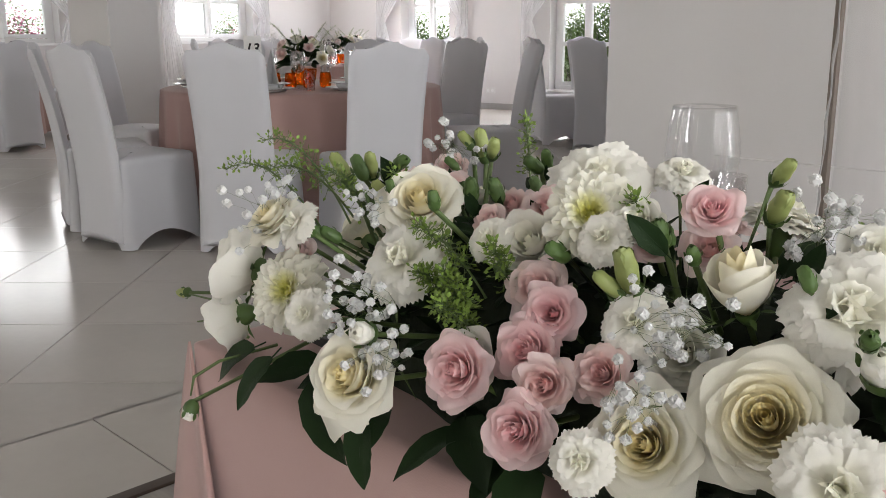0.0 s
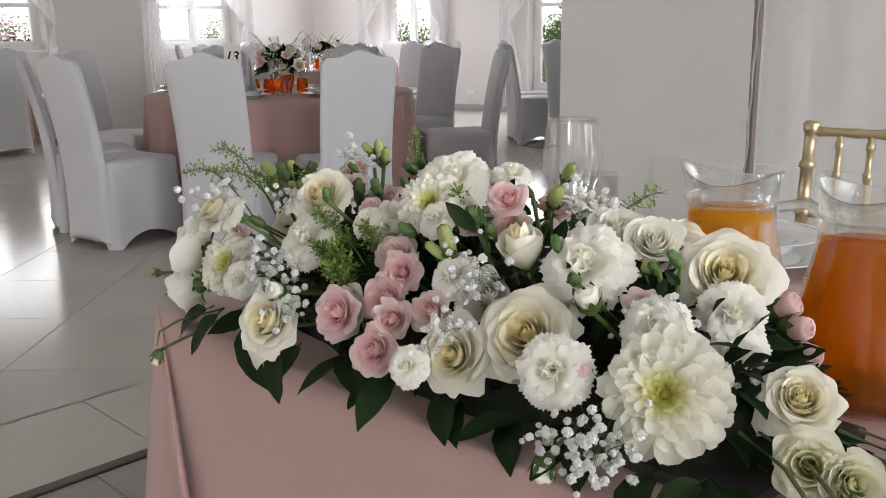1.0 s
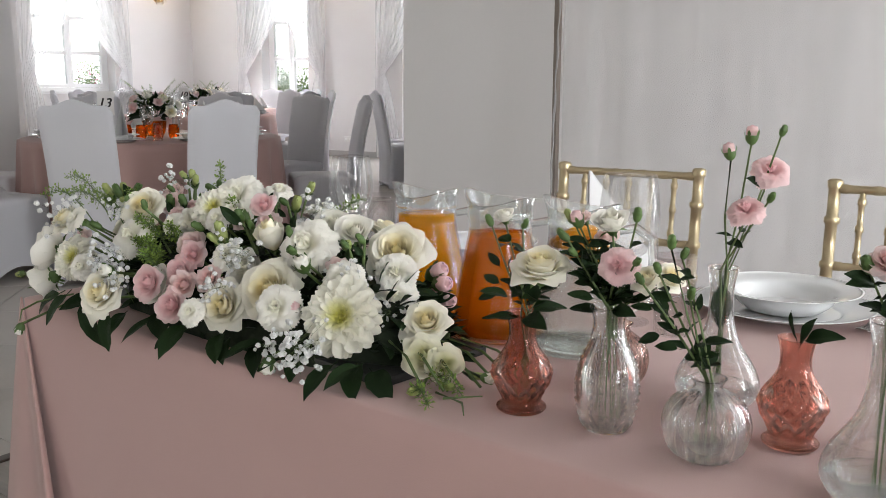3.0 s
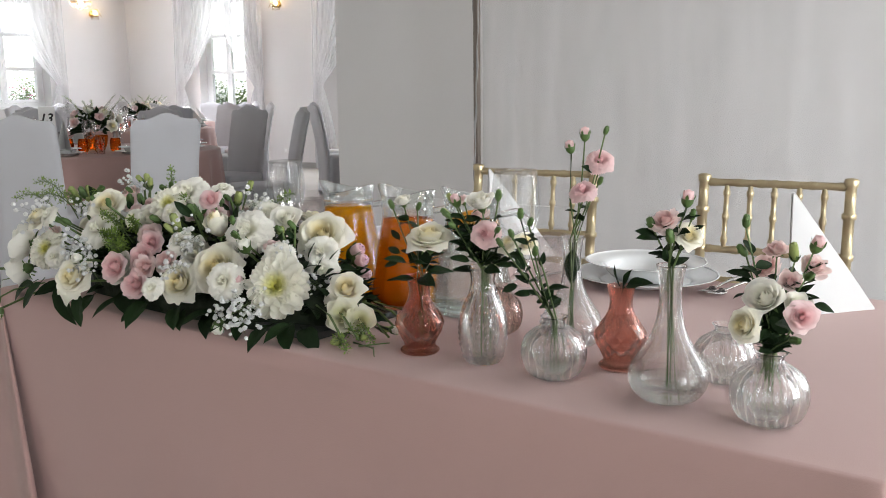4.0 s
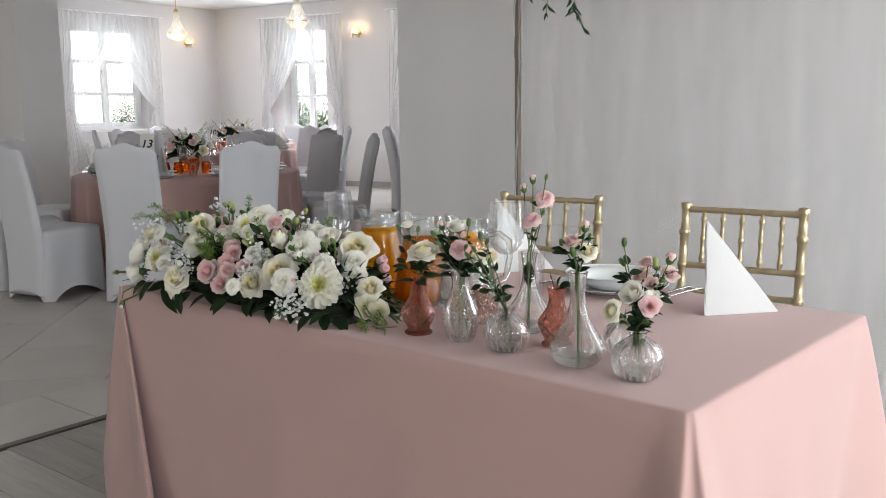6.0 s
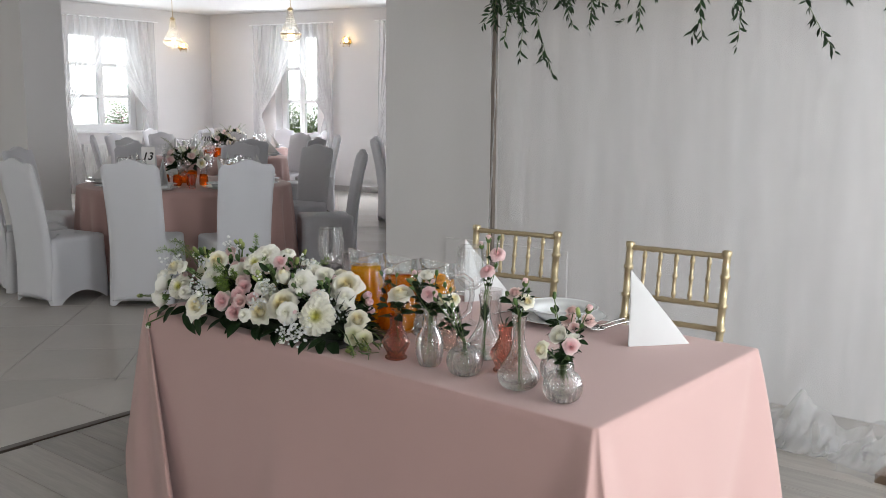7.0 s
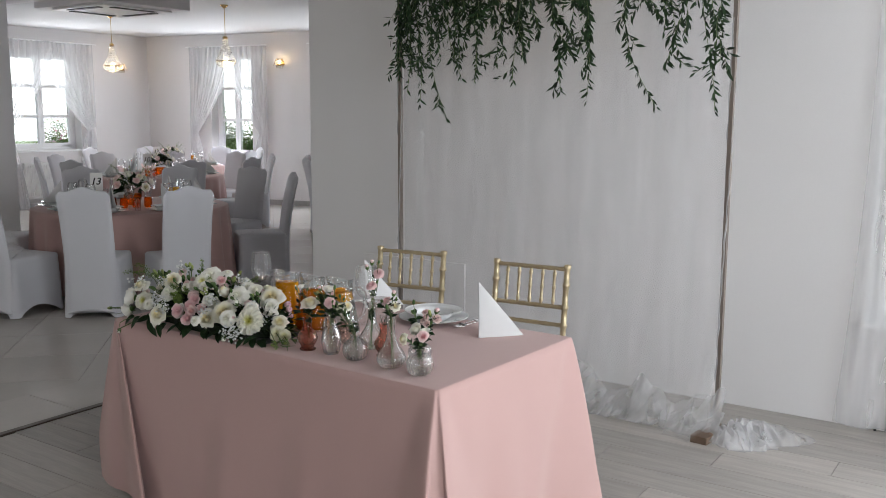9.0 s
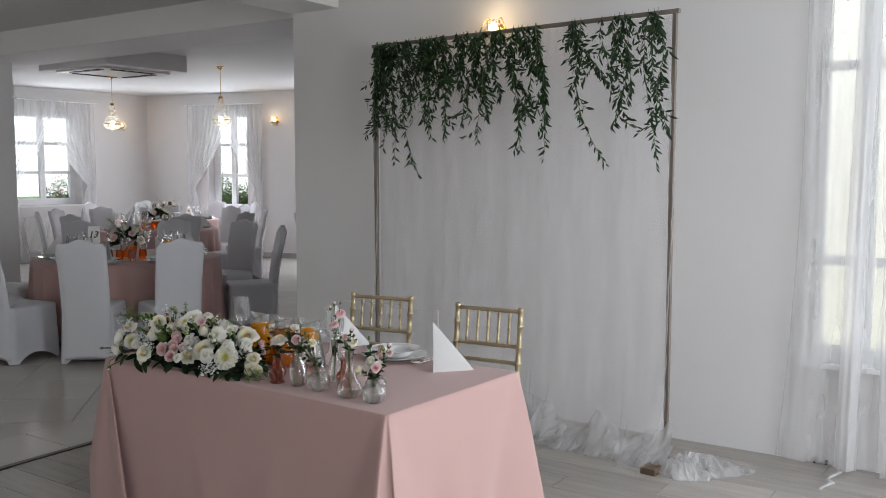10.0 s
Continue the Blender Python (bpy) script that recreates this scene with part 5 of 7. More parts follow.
LAYERED = {
    "carnation": [carnation_mesh("carnation", WHITE_PETAL, k) for k in (1, 2, 3)],
    "pink_carnation": [carnation_mesh("carnation", PALE_PINK, k, 50) for k in (4, 5)],
    "rose": [layered("rose", CREAM_PETAL, k, ROSE_ROWS, o, 0.035) for k, o in ((1, 1.0), (2, 1.0), (3, 0.85), (13, 0.95))],
    "spray_rose": [layered("spray_rose", m, k, SPRAY_ROWS, o, 0.12) for m, k, o in ((PINK_PETAL, 4, 0.95), (PINK_PETAL, 5, 1.0), (PALE_PINK, 6, 0.85), (PINK_PETAL, 16, 0.8), (PALE_PINK, 17, 1.0), (PINK_PETAL, 18, 0.7))],
    "mauve_rose": [layered("spray_rose", MAUVE_PETAL, k, SPRAY_ROWS, 0.8, 0.13) for k in (7, 8, 19)],
    "closed_rose": [layered("rose_bud", CREAM_PETAL, k, BUD_ROWS, 1.0, 0.02, 0.3, 0.25) for k in (14, 15)],
    "lisianthus": [layered("lisianthus", WHITE_PETAL, k, LISI_ROWS, 1.0, 0.07, 0.3, 0.5) for k in (9, 10)],
    "green_lisianthus": [layered("lisianthus", GREENISH_PETAL, k, LISI_ROWS, 0.95, 0.07, 0.3, 0.5) for k in (11, 12)],
}
HEAD = {"rose": 0.72, "spray_rose": 0.72, "mauve_rose": 0.72, "carnation": 0.6, "pink_carnation": 0.6, "dahlia": 0.4, "lisianthus": 0.8, "green_lisianthus": 0.8, "green_bud": 2.8, "tight_bud": 2.0}
SCALE = {"rose": 0.82, "spray_rose": 0.84, "mauve_rose": 0.86, "green_bud": 0.75, "tight_bud": 0.72, "lisianthus": 0.88, "dahlia": 0.82, "carnation": 0.9, "green_lisianthus": 0.9}
frng = random.Random(77)


def flower(kind, pos, axis, r, parent, origin):
    """A head whose face lies at pos, looking along axis; returns the foot of the head."""
    ax = Vector(axis).normalized()
    r *= SCALE.get(kind, 1.0)
    foot = Vector(pos) - ax * HEAD.get(kind, 1.0) * r
    m = Matrix.Translation(foot) @ aim(ax, frng.uniform(0, 360)) @ Matrix.Diagonal((r, r, r * frng.uniform(0.95, 1.08), 1))
    m = Matrix.Translation(-Vector(origin)) @ m
    if kind in LAYERED:
        body, petals = LAYERED[kind][frng.randrange(len(LAYERED[kind]))]
        head = part(NAMES.get(kind, kind), body, parent, m, WORDS[kind])
        for p in petals:
            part("petal", p, head)
    else:
        part(NAMES.get(kind, kind), KIND[kind][frng.randrange(len(KIND[kind]))], parent, m, WORDS[kind])
    return foot - ax * 0.3 * r


LEAVES = [leaf_mesh("leaf", LEAF, k, 0.44 + 0.045 * k, 0.1 + 0.12 * k, 0.25) for k in range(4)]


def leaf(pos, direction, up, length, parent, origin, k=None):
    d = Vector(direction).normalized()
    y = Vector(up).cross(d)
    if y.length < 1e-3:
        y = d.orthogonal()
    y.normalize()
    z = d.cross(y)
    rot = Matrix((d, y, z)).transposed().to_4x4()
    m = Matrix.Translation(pos) @ rot @ Matrix.Diagonal((length, length, length, 1))
    part("leaf", LEAVES[frng.randrange(4) if k is None else k], parent, Matrix.Translation(-Vector(origin)) @ m)


def gypsophila(g, c, spread, count, seed, root):
    """A cloud of tiny white blossoms on hair-thin stems."""
    rng = random.Random(seed)
    c, root = Vector(c), Vector(root)
    forks = [c + Vector((rng.gauss(0, 0.4), rng.gauss(0, 0.4), rng.gauss(0, 0.3))) * spread for _ in range(5)]
    for f in forks:
        g.tube([tuple(root), tuple((root + f) / 2 + Vector((0, 0, 0.01))), tuple(f)], 0.0002, 3, 1)
    for k in range(count):
        p = c + Vector((rng.gauss(0, 0.55), rng.gauss(0, 0.5), rng.gauss(0, 0.5))) * spread
        f = forks[rng.randrange(5)]
        g.tube([tuple(f), tuple((p + f) / 2 + Vector((0, 0, 0.003))), tuple(p)], 0.00014, 3, 1)
        r = rng.uniform(0.0021, 0.004)
        spin = rng.uniform(0, 6)
        for q in range(13):
            zz = 0.95 - 1.5 * q / 12
            a = spin + q * 2.4
            d = Vector((math.cos(a) * math.sqrt(max(0.0, 1 - zz * zz)), math.sin(a) * math.sqrt(max(0.0, 1 - zz * zz)), zz))
            u = d.orthogonal().normalized() * r * rng.uniform(0.5, 0.68)
            w = d.cross(u)
            o = p + d * r * rng.uniform(0.55, 0.85)
            lip = d * r * 0.28
            g.grid([[tuple(o - u - w + lip * 0.3), tuple(o - u * 1.1 + lip), tuple(o - u + w)], [tuple(o - w), tuple(o), tuple(o + w + lip)], [tuple(o + u - w + lip), tuple(o + u * 1.1), tuple(o + u + w + lip * 0.5)]])


def cress_sprig(g, start, end, seed, dense=1.0):
    """A bowed stalk set with tiny round pods."""
    rng = random.Random(seed)
    a, b = Vector(start), Vector(end)
    mid = (a + b) / 2 + Vector((0, 0, 0.25 * (b - a).length))
    n = int(26 * dense)
    pts = [(1 - t) ** 2 * a + 2 * t * (1 - t) * mid + t * t * b for t in [k / 12 for k in range(13)]]
    g.tube([tuple(p) for p in pts], [0.0011 - 0.0006 * k / 12 for k in range(13)], 4, 1)
    for k in range(n * 3):
        t = 0.25 + 0.75 * k / (n * 3)
        p = (1 - t) ** 2 * a + 2 * t * (1 - t) * mid + t * t * b
        d = Vector((rng.gauss(0, 1), rng.gauss(0, 1), rng.gauss(0, 1))).normalized()
        ln = rng.uniform(0.006, 0.014) * (1.15 - 0.6 * t)
        q = p + d * ln
        g.tube([tuple(p), tuple(q)], 0.00035, 3, 1)
        lance_leaf(g, q, d + Vector((0, 0, 0.3)), (rng.uniform(-1, 1), rng.uniform(-1, 1), 1), rng.uniform(0.003, 0.006), rng.uniform(0.0025, 0.004), 0, 0.0)


def stem_part(pts, radii, parent, mat=STEM, name="stem"):
    g = Geo()
    g.tube([tuple(p) for p in pts], radii, 6)
    part(name, g.mesh(name, mat), parent)


# ---- the long flower arrangement ----
ORIGIN = (-1.2, 0.12, TOP + 0.003)
bouquet = tagged(empty("flower_arrangement", pose(*ORIGIN)), "long low arrangement of white, cream and blush flowers on pink cloth", "flower arrangement")
srng = random.Random(5)


def bouquet_head(kind, x, y, z, r, ax):
    """One head of the long arrangement, with the stem that carries it."""
    foot = flower(kind, (x, y, z), ax, r, bouquet, ORIGIN)
    root = Vector((min(max(x + srng.uniform(-0.03, 0.03), -1.5), -0.85), 0.12 + srng.uniform(-0.05, 0.05), 0.79))
    mid = (foot + root) / 2 - Vector(ax).normalized() * 0.02
    o = Vector(ORIGIN)
    stem_part([foot - o, mid - o, root - o], [0.0022, 0.0024, 0.0026], bouquet)


bouquet_head("rose", -1.318, -0.103, 0.822, 0.0456, (0.24, -0.84, 0.48))
bouquet_head("lisianthus", -1.589, -0.064, 0.787, 0.0414, (-0.75, -0.55, -0.35))
bouquet_head("lisianthus", -1.562, -0.064, 0.852, 0.0483, (-0.84, -0.52, 0.16))
bouquet_head("rose", -1.484, -0.067, 0.914, 0.0342, (-0.08, -0.69, 0.72))
bouquet_head("dahlia", -1.455, -0.068, 0.851, 0.05, (0.26, -0.82, 0.51))
bouquet_head("carnation", -1.408, -0.087, 0.922, 0.0235, (-0.12, -0.81, 0.57))
bouquet_head("carnation", -1.4, -0.085, 0.845, 0.0246, (0.35, -0.85, 0.39))
bouquet_head("carnation", -1.337, -0.036, 0.899, 0.0403, (0.2, -0.79, 0.58))
bouquet_head("rose", -1.35, -0.003, 0.942, 0.0433, (0.41, -0.61, 0.68))
bouquet_head("spray_rose", -1.4, 0.075, 0.932, 0.0276, (0.4, -0.69, 0.6))
bouquet_head("mauve_rose", -1.44, 0.11, 0.945, 0.0242, (0.35, -0.49, 0.8))
bouquet_head("spray_rose", -1.305, 0.057, 0.934, 0.0201, (0.25, -0.73, 0.63))
bouquet_head("spray_rose", -1.27, 0.06, 0.936, 0.0223, (0.38, -0.7, 0.6))
bouquet_head("carnation", -1.259, 0.108, 0.957, 0.0504, (0.34, -0.64, 0.69))
bouquet_head("dahlia", -1.195, 0.028, 0.944, 0.0451, (0.4, -0.7, 0.59))
bouquet_head("lisianthus", -1.245, 0.016, 0.92, 0.0333, (0.25, -0.77, 0.6))
bouquet_head("carnation", -1.17, 0.012, 0.934, 0.0213, (0.36, -0.79, 0.5))
bouquet_head("spray_rose", -1.115, 0.055, 0.957, 0.024, (0.35, -0.71, 0.61))
bouquet_head("spray_rose", -1.13, 0.075, 0.925, 0.0254, (0.36, -0.71, 0.6))
bouquet_head("carnation", -1.211, 0.16, 0.963, 0.0258, (0.31, -0.21, 0.93))
bouquet_head("spray_rose", -1.215, -0.005, 0.892, 0.0307, (0.24, -0.83, 0.5))
bouquet_head("spray_rose", -1.185, -0.022, 0.884, 0.0286, (0.46, -0.8, 0.39))
bouquet_head("spray_rose", -1.192, -0.041, 0.86, 0.0318, (0.24, -0.89, 0.4))
bouquet_head("spray_rose", -1.16, -0.055, 0.848, 0.0286, (0.36, -0.88, 0.32))
bouquet_head("spray_rose", -1.133, -0.03, 0.858, 0.0297, (0.38, -0.81, 0.44))
bouquet_head("spray_rose", -1.227, -0.075, 0.844, 0.0329, (0.18, -0.92, 0.35))
bouquet_head("lisianthus", -1.245, -0.05, 0.835, 0.0368, (0.1, -0.93, 0.36))
bouquet_head("spray_rose", -1.165, -0.075, 0.82, 0.0307, (0.3, -0.91, 0.27))
bouquet_head("carnation", -1.108, -0.077, 0.822, 0.0224, (0.35, -0.84, 0.42))
bouquet_head("rose", -1.092, -0.04, 0.828, 0.0445, (0.31, -0.83, 0.47))
bouquet_head("rose", -1.031, -0.01, 0.858, 0.057, (0.32, -0.8, 0.52))
bouquet_head("carnation", -0.974, -0.035, 0.843, 0.0358, (0.4, -0.85, 0.35))
bouquet_head("closed_rose", -1.085, 0.045, 0.915, 0.026, (-0.05, -0.35, 0.94))
bouquet_head("carnation", -1.012, 0.045, 0.914, 0.047, (0.34, -0.76, 0.56))
bouquet_head("lisianthus", -1.103, 0.01, 0.872, 0.0345, (0.27, -0.81, 0.52))
bouquet_head("lisianthus", -1.028, 0.11, 0.935, 0.031, (0.33, -0.55, 0.77))
bouquet_head("lisianthus", -0.986, 0.114, 0.928, 0.0322, (0.41, -0.6, 0.69))
bouquet_head("rose", -0.927, 0.138, 0.906, 0.0536, (0.49, -0.64, 0.59))
bouquet_head("carnation", -0.905, 0.115, 0.875, 0.0336, (0.58, -0.73, 0.36))
bouquet_head("carnation", -0.895, 0.105, 0.845, 0.0325, (0.59, -0.77, 0.25))
bouquet_head("carnation", -0.928, 0.04, 0.876, 0.0325, (0.43, -0.76, 0.49))
bouquet_head("dahlia", -0.893, 0.005, 0.838, 0.0683, (0.42, -0.79, 0.45))
bouquet_head("mauve_rose", -0.955, 0.055, 0.885, 0.022, (0.35, -0.7, 0.62))
bouquet_head("rose", -0.828, 0.092, 0.832, 0.0391, (0.37, -0.56, 0.74))
bouquet_head("green_lisianthus", -0.8, 0.055, 0.796, 0.0352, (0.36, -0.79, 0.5))
bouquet_head("green_lisianthus", -0.768, 0.065, 0.79, 0.0297, (0.6, -0.64, 0.48))
bouquet_head("pink_bud", -0.905, 0.2, 0.862, 0.015, (0.81, 0.12, 0.58))
bouquet_head("pink_bud", -0.885, 0.19, 0.85, 0.014, (0.97, -0.11, 0.22))
bouquet_head("mauve_rose", -0.9, 0.205, 0.835, 0.0209, (0.97, 0, 0.23))
bouquet_head("pink_bud", -0.875, 0.185, 0.83, 0.014, (0.98, -0.22, 0))
bouquet_head("carnation", -1.14, 0.2, 0.935, 0.0381, (0.1, 0.31, 0.94))
bouquet_head("rose", -1.02, 0.22, 0.915, 0.041, (0.21, 0.42, 0.88))
bouquet_head("lisianthus", -1.32, 0.2, 0.93, 0.0368, (-0.1, 0.4, 0.91))
bouquet_head("spray_rose", -1.22, 0.24, 0.915, 0.0297, (0, 0.53, 0.85))
bouquet_head("carnation", -1.45, 0.16, 0.91, 0.0381, (-0.51, 0.3, 0.81))
bouquet_head("rose", -1.55, 0.08, 0.87, 0.0388, (-0.86, 0.1, 0.5))
bouquet_head("mauve_rose", -1.475, -0.045, 0.878, 0.0231, (0.05, -0.69, 0.73))
bouquet_head("white_bud", -1.313, -0.085, 0.85, 0.011, (0.33, -0.88, 0.33))
bouquet_head("white_bud", -0.982, 0.018, 0.893, 0.013, (0.1, -0.5, 0.86))
bouquet_head("white_bud", -0.955, -0.062, 0.772, 0.011, (0.11, -0.53, -0.84))
bouquet_head("white_bud", -1.543, -0.124, 0.722, 0.009, (-0.21, -0.31, -0.93))
bouquet_head("green_bud", -1.141, 0, 0.925, 0.013, (0, -0.41, 0.91))
bouquet_head("green_bud", -1.155, -0.005, 0.91, 0.009, (-0.48, -0.57, 0.67))
bouquet_head("green_bud", -1.442, 0.15, 0.968, 0.0115, (-0.2, -0.1, 0.97))
bouquet_head("green_bud", -1.46, 0.14, 0.97, 0.009, (-0.69, -0.2, 0.69))
bouquet_head("green_bud", -1.4, 0.13, 0.97, 0.01, (0.4, -0.2, 0.9))
bouquet_head("green_bud", -1.5, 0.02, 0.95, 0.011, (-0.51, -0.3, 0.81))
bouquet_head("green_bud", -1.46, 0.03, 0.955, 0.01, (0.21, -0.31, 0.93))
bouquet_head("green_bud", -1.41, 0, 0.94, 0.009, (-0.21, -0.64, 0.74))
bouquet_head("green_bud", -1.088, 0.1, 0.962, 0.012, (0.52, -0.21, 0.83))
bouquet_head("green_bud", -1.115, 0.15, 0.975, 0.01, (0.65, -0.11, 0.75))
bouquet_head("green_bud", -0.97, 0.09, 0.91, 0.011, (0.74, -0.53, 0.42))
bouquet_head("green_bud", -1.8, -0.015, 0.762, 0.01, (-0.97, -0.1, -0.2))
bouquet_head("green_bud", -0.745, 0.05, 0.768, 0.009, (0.87, -0.44, 0.22))
bouquet_head("green_bud", -0.775, 0.01, 0.765, 0.01, (0.24, -0.94, 0.24))
bouquet_head("green_bud", -0.73, 0.09, 0.775, 0.008, (0.97, 0.11, 0.22))
bouquet_head("white_bud", -0.715, 0.085, 0.777, 0.008, (0.99, 0.11, 0.11))
bouquet_head("pink_bud", -0.96, -0.01, 0.84, 0.009, (0.11, -0.84, 0.53))
bouquet_head("carnation", -1.128, -0.005, 0.889, 0.026, (0.3, -0.75, 0.5))
bouquet_head("lisianthus", -1.512, 0.03, 0.937, 0.02, (-0.1, -0.5, 0.8))
bouquet_head("lisianthus", -1.16, 0.035, 0.944, 0.024, (0.2, -0.6, 0.7))
bouquet_head("mauve_rose", -1.155, 0.045, 0.928, 0.02, (0.2, -0.7, 0.6))
bouquet_head("mauve_rose", -1.421, 0.03, 0.943, 0.019, (-0.2, -0.6, 0.7))
bouquet_head("mauve_rose", -1.293, 0.02, 0.927, 0.02, (0, -0.7, 0.6))
bouquet_head("carnation", -1.271, 0, 0.92, 0.022, (0.1, -0.75, 0.6))
bouquet_head("tight_bud", -1.466, 0.02, 0.953, 0.011, (-0.35, -0.2, 0.9))
bouquet_head("tight_bud", -1.409, 0.03, 0.958, 0.01, (0.9, -0.2, 0.35))
bouquet_head("tight_bud", -1.376, -0.01, 0.946, 0.007, (0.1, -0.3, 0.95))
bouquet_head("tight_bud", -1.309, -0.02, 0.947, 0.008, (0.1, -0.3, 0.95))
bouquet_head("tight_bud", -1.405, -0.01, 0.933, 0.008, (-0.1, -0.3, 0.95))
bouquet_head("tight_bud", -1.442, -0.01, 0.941, 0.008, (-0.5, -0.3, 0.8))
bouquet_head("tight_bud", -1.429, -0.06, 0.909, 0.009, (-0.8, -0.4, 0.3))
bouquet_head("tight_bud", -1.414, -0.05, 0.906, 0.009, (-0.6, -0.6, 0.5))
bouquet_head("tight_bud", -1.138, 0.03, 0.943, 0.01, (0, -0.5, 0.9))
bouquet_head("tight_bud", -1.205, 0, 0.921, 0.01, (-0.3, -0.7, 0.5))
bouquet_head("tight_bud", -1.111, 0.03, 0.931, 0.008, (0.2, -0.6, 0.8))
bouquet_head("tight_bud", -1.353, 0.05, 0.94, 0.008, (0.2, -0.6, 0.8))
bouquet_head("tight_bud", -0.982, 0, 0.913, 0.009, (0.3, -0.7, 0.5))
for k in range(7):
    a = Vector((-0.86 + 0.01 * k, 0.06 + 0.012 * k, 0.80)) - Vector(ORIGIN)
    b = Vector((-0.76 + 0.012 * k, 0.02 + 0.02 * k, 0.765)) - Vector(ORIGIN)
    stem_part([a, (a + b) / 2 + Vector((0, 0, 0.012)), b], 0.0018, bouquet)

moss = Geo()
rows = []
for i in range(15):
    row = []
    for j in range(40):
        a, e = 2 * math.pi * j / 40, math.pi / 2 * i / 14
        n_ = 1 + 0.12 * noise.noise(Vector((math.cos(a) * 3, math.sin(a) * 3, e * 4)))
        row.append((0.38 * math.cos(a) * math.cos(e) * n_, 0.125 * math.sin(a) * math.cos(e) * n_, 0.13 * math.sin(e) * n_))
    rows.append(row)
moss.grid(rows, 0, True)
part("moss_base", moss.mesh("moss_base", FOAM), bouquet, label="dark mossy foam block")
part("tray", box_mesh("tray", (0.74, 0.2, 0.012), DARK_PLASTIC, 0.005), bouquet, pose(0, 0, 0), "black plastic tray")

lrng = random.Random(21)
fill = Geo()
for k in range(620):
    a = lrng.uniform(0, 2 * math.pi)
    e = lrng.uniform(0.05, 1.3)
    c = Vector((-1.2 + 0.375 * math.cos(a) * math.cos(e), 0.12 + 0.115 * math.sin(a) * math.cos(e), 0.757 + 0.145 * math.sin(e)))
    out = Vector((math.cos(a) * 0.7, math.sin(a) * 1.2, lrng.uniform(-0.15, 0.6) + 0.3 * math.sin(e))).normalized()
    out += Vector((lrng.gauss(0, 0.35), lrng.gauss(0, 0.35), lrng.gauss(0, 0.12)))
    ln = lrng.uniform(0.03, 0.05)
    if c.z + out.normalized().z * ln < 0.762:
        out.z = abs(out.z)
    up = (lrng.gauss(0, 0.4), -0.4 + lrng.gauss(0, 0.4), 1)
    if k < 250:
        leaf(c, out, up, ln, bouquet, ORIGIN)
    else:
        lance_leaf(fill, c - Vector(ORIGIN), out, up, ln * 0.9, ln * 0.3, 0, 0.2)
tagged(part("foliage", fill.mesh("foliage", LEAF), bouquet, label="dense dark green foliage under the flowers"), kind="stuff")
leaf((-1.385, -0.085, 0.79), (0.3, -0.16, -0.9), (0.2, -1, 0.2), 0.072, bouquet, ORIGIN, 3)
leaf((-1.315, -0.085, 0.785), (0.15, -0.3, -0.7), (0.3, -1, 0), 0.056, bouquet, ORIGIN, 2)
leaf((-1.53, -0.06, 0.775), (-0.55, -0.45, -0.3), (0, -0.7, 0.7), 0.06, bouquet, ORIGIN)
leaf((-1.47, -0.075, 0.785), (-0.2, -0.6, -0.5), (0, -0.8, 0.4), 0.055, bouquet, ORIGIN)
leaf((-1.26, -0.03, 0.785), (0.75, -0.6, -0.03), (0, -0.5, 0.9), 0.065, bouquet, ORIGIN)
leaf((-1.12, -0.02, 0.775), (0.6, -0.7, -0.1), (0, -0.6, 0.8), 0.06, bouquet, ORIGIN)
leaf((-1.04, -0.01, 0.775), (0.5, -0.75, -0.12), (0, -0.6, 0.8), 0.055, bouquet, ORIGIN)
leaf((-0.96, -0.02, 0.785), (0.1, -0.8, -0.1), (0.1, -0.5, 0.8), 0.06, bouquet, ORIGIN)
leaf((-0.87, 0.01, 0.775), (0.5, -0.7, -0.05), (0, -0.6, 0.8), 0.058, bouquet, ORIGIN)
leaf((-0.85, 0.02, 0.77), (0.8, -0.45, -0.02), (0, -0.4, 0.9), 0.058, bouquet, ORIGIN)
leaf((-0.95, 0.22, 0.775), (0.8, 0.5, 0.05), (0, 0.3, 0.9), 0.08, bouquet, ORIGIN)
leaf((-1.22, -0.02, 0.765), (0.2, -0.9, -0.1), (0, -0.4, 0.9), 0.055, bouquet, ORIGIN)
leaf((-1.39, 0.02, 0.93), (0.0, -0.5, 0.6), (0.4, -0.8, 0.3), 0.045, bouquet, ORIGIN)
leaf((-1.05, 0.06, 0.92), (0.4, -0.3, 0.7), (0.3, -0.8, 0.3), 0.03, bouquet, ORIGIN)
leaf((-1.17, 0.11, 0.935), (0.4, -0.2, 0.6), (0.2, -0.8, 0.4), 0.035, bouquet, ORIGIN)
leaf((-1.13, 0.03, 0.925), (-0.2, -0.5, 0.5), (0.2, -0.8, 0.4), 0.04, bouquet, ORIGIN)

# broad dark leaves that lie out under the front of the flowers
for k in range(10):
    f = (k + 0.5) / 10
    x = -1.5 + 0.7 * f + lrng.uniform(-0.02, 0.02)
    y = -0.035 + 0.075 * max(0.0, f - 0.45) + lrng.uniform(-0.012, 0.012)
    leaf((x, y, 0.772 + lrng.uniform(-0.004, 0.012)), (lrng.uniform(-0.7, 0.8), -0.8, lrng.uniform(-0.1, 0.08)), (lrng.gauss(0, 0.3), -0.5, 0.8), lrng.uniform(0.045, 0.062), bouquet, ORIGIN, 3)
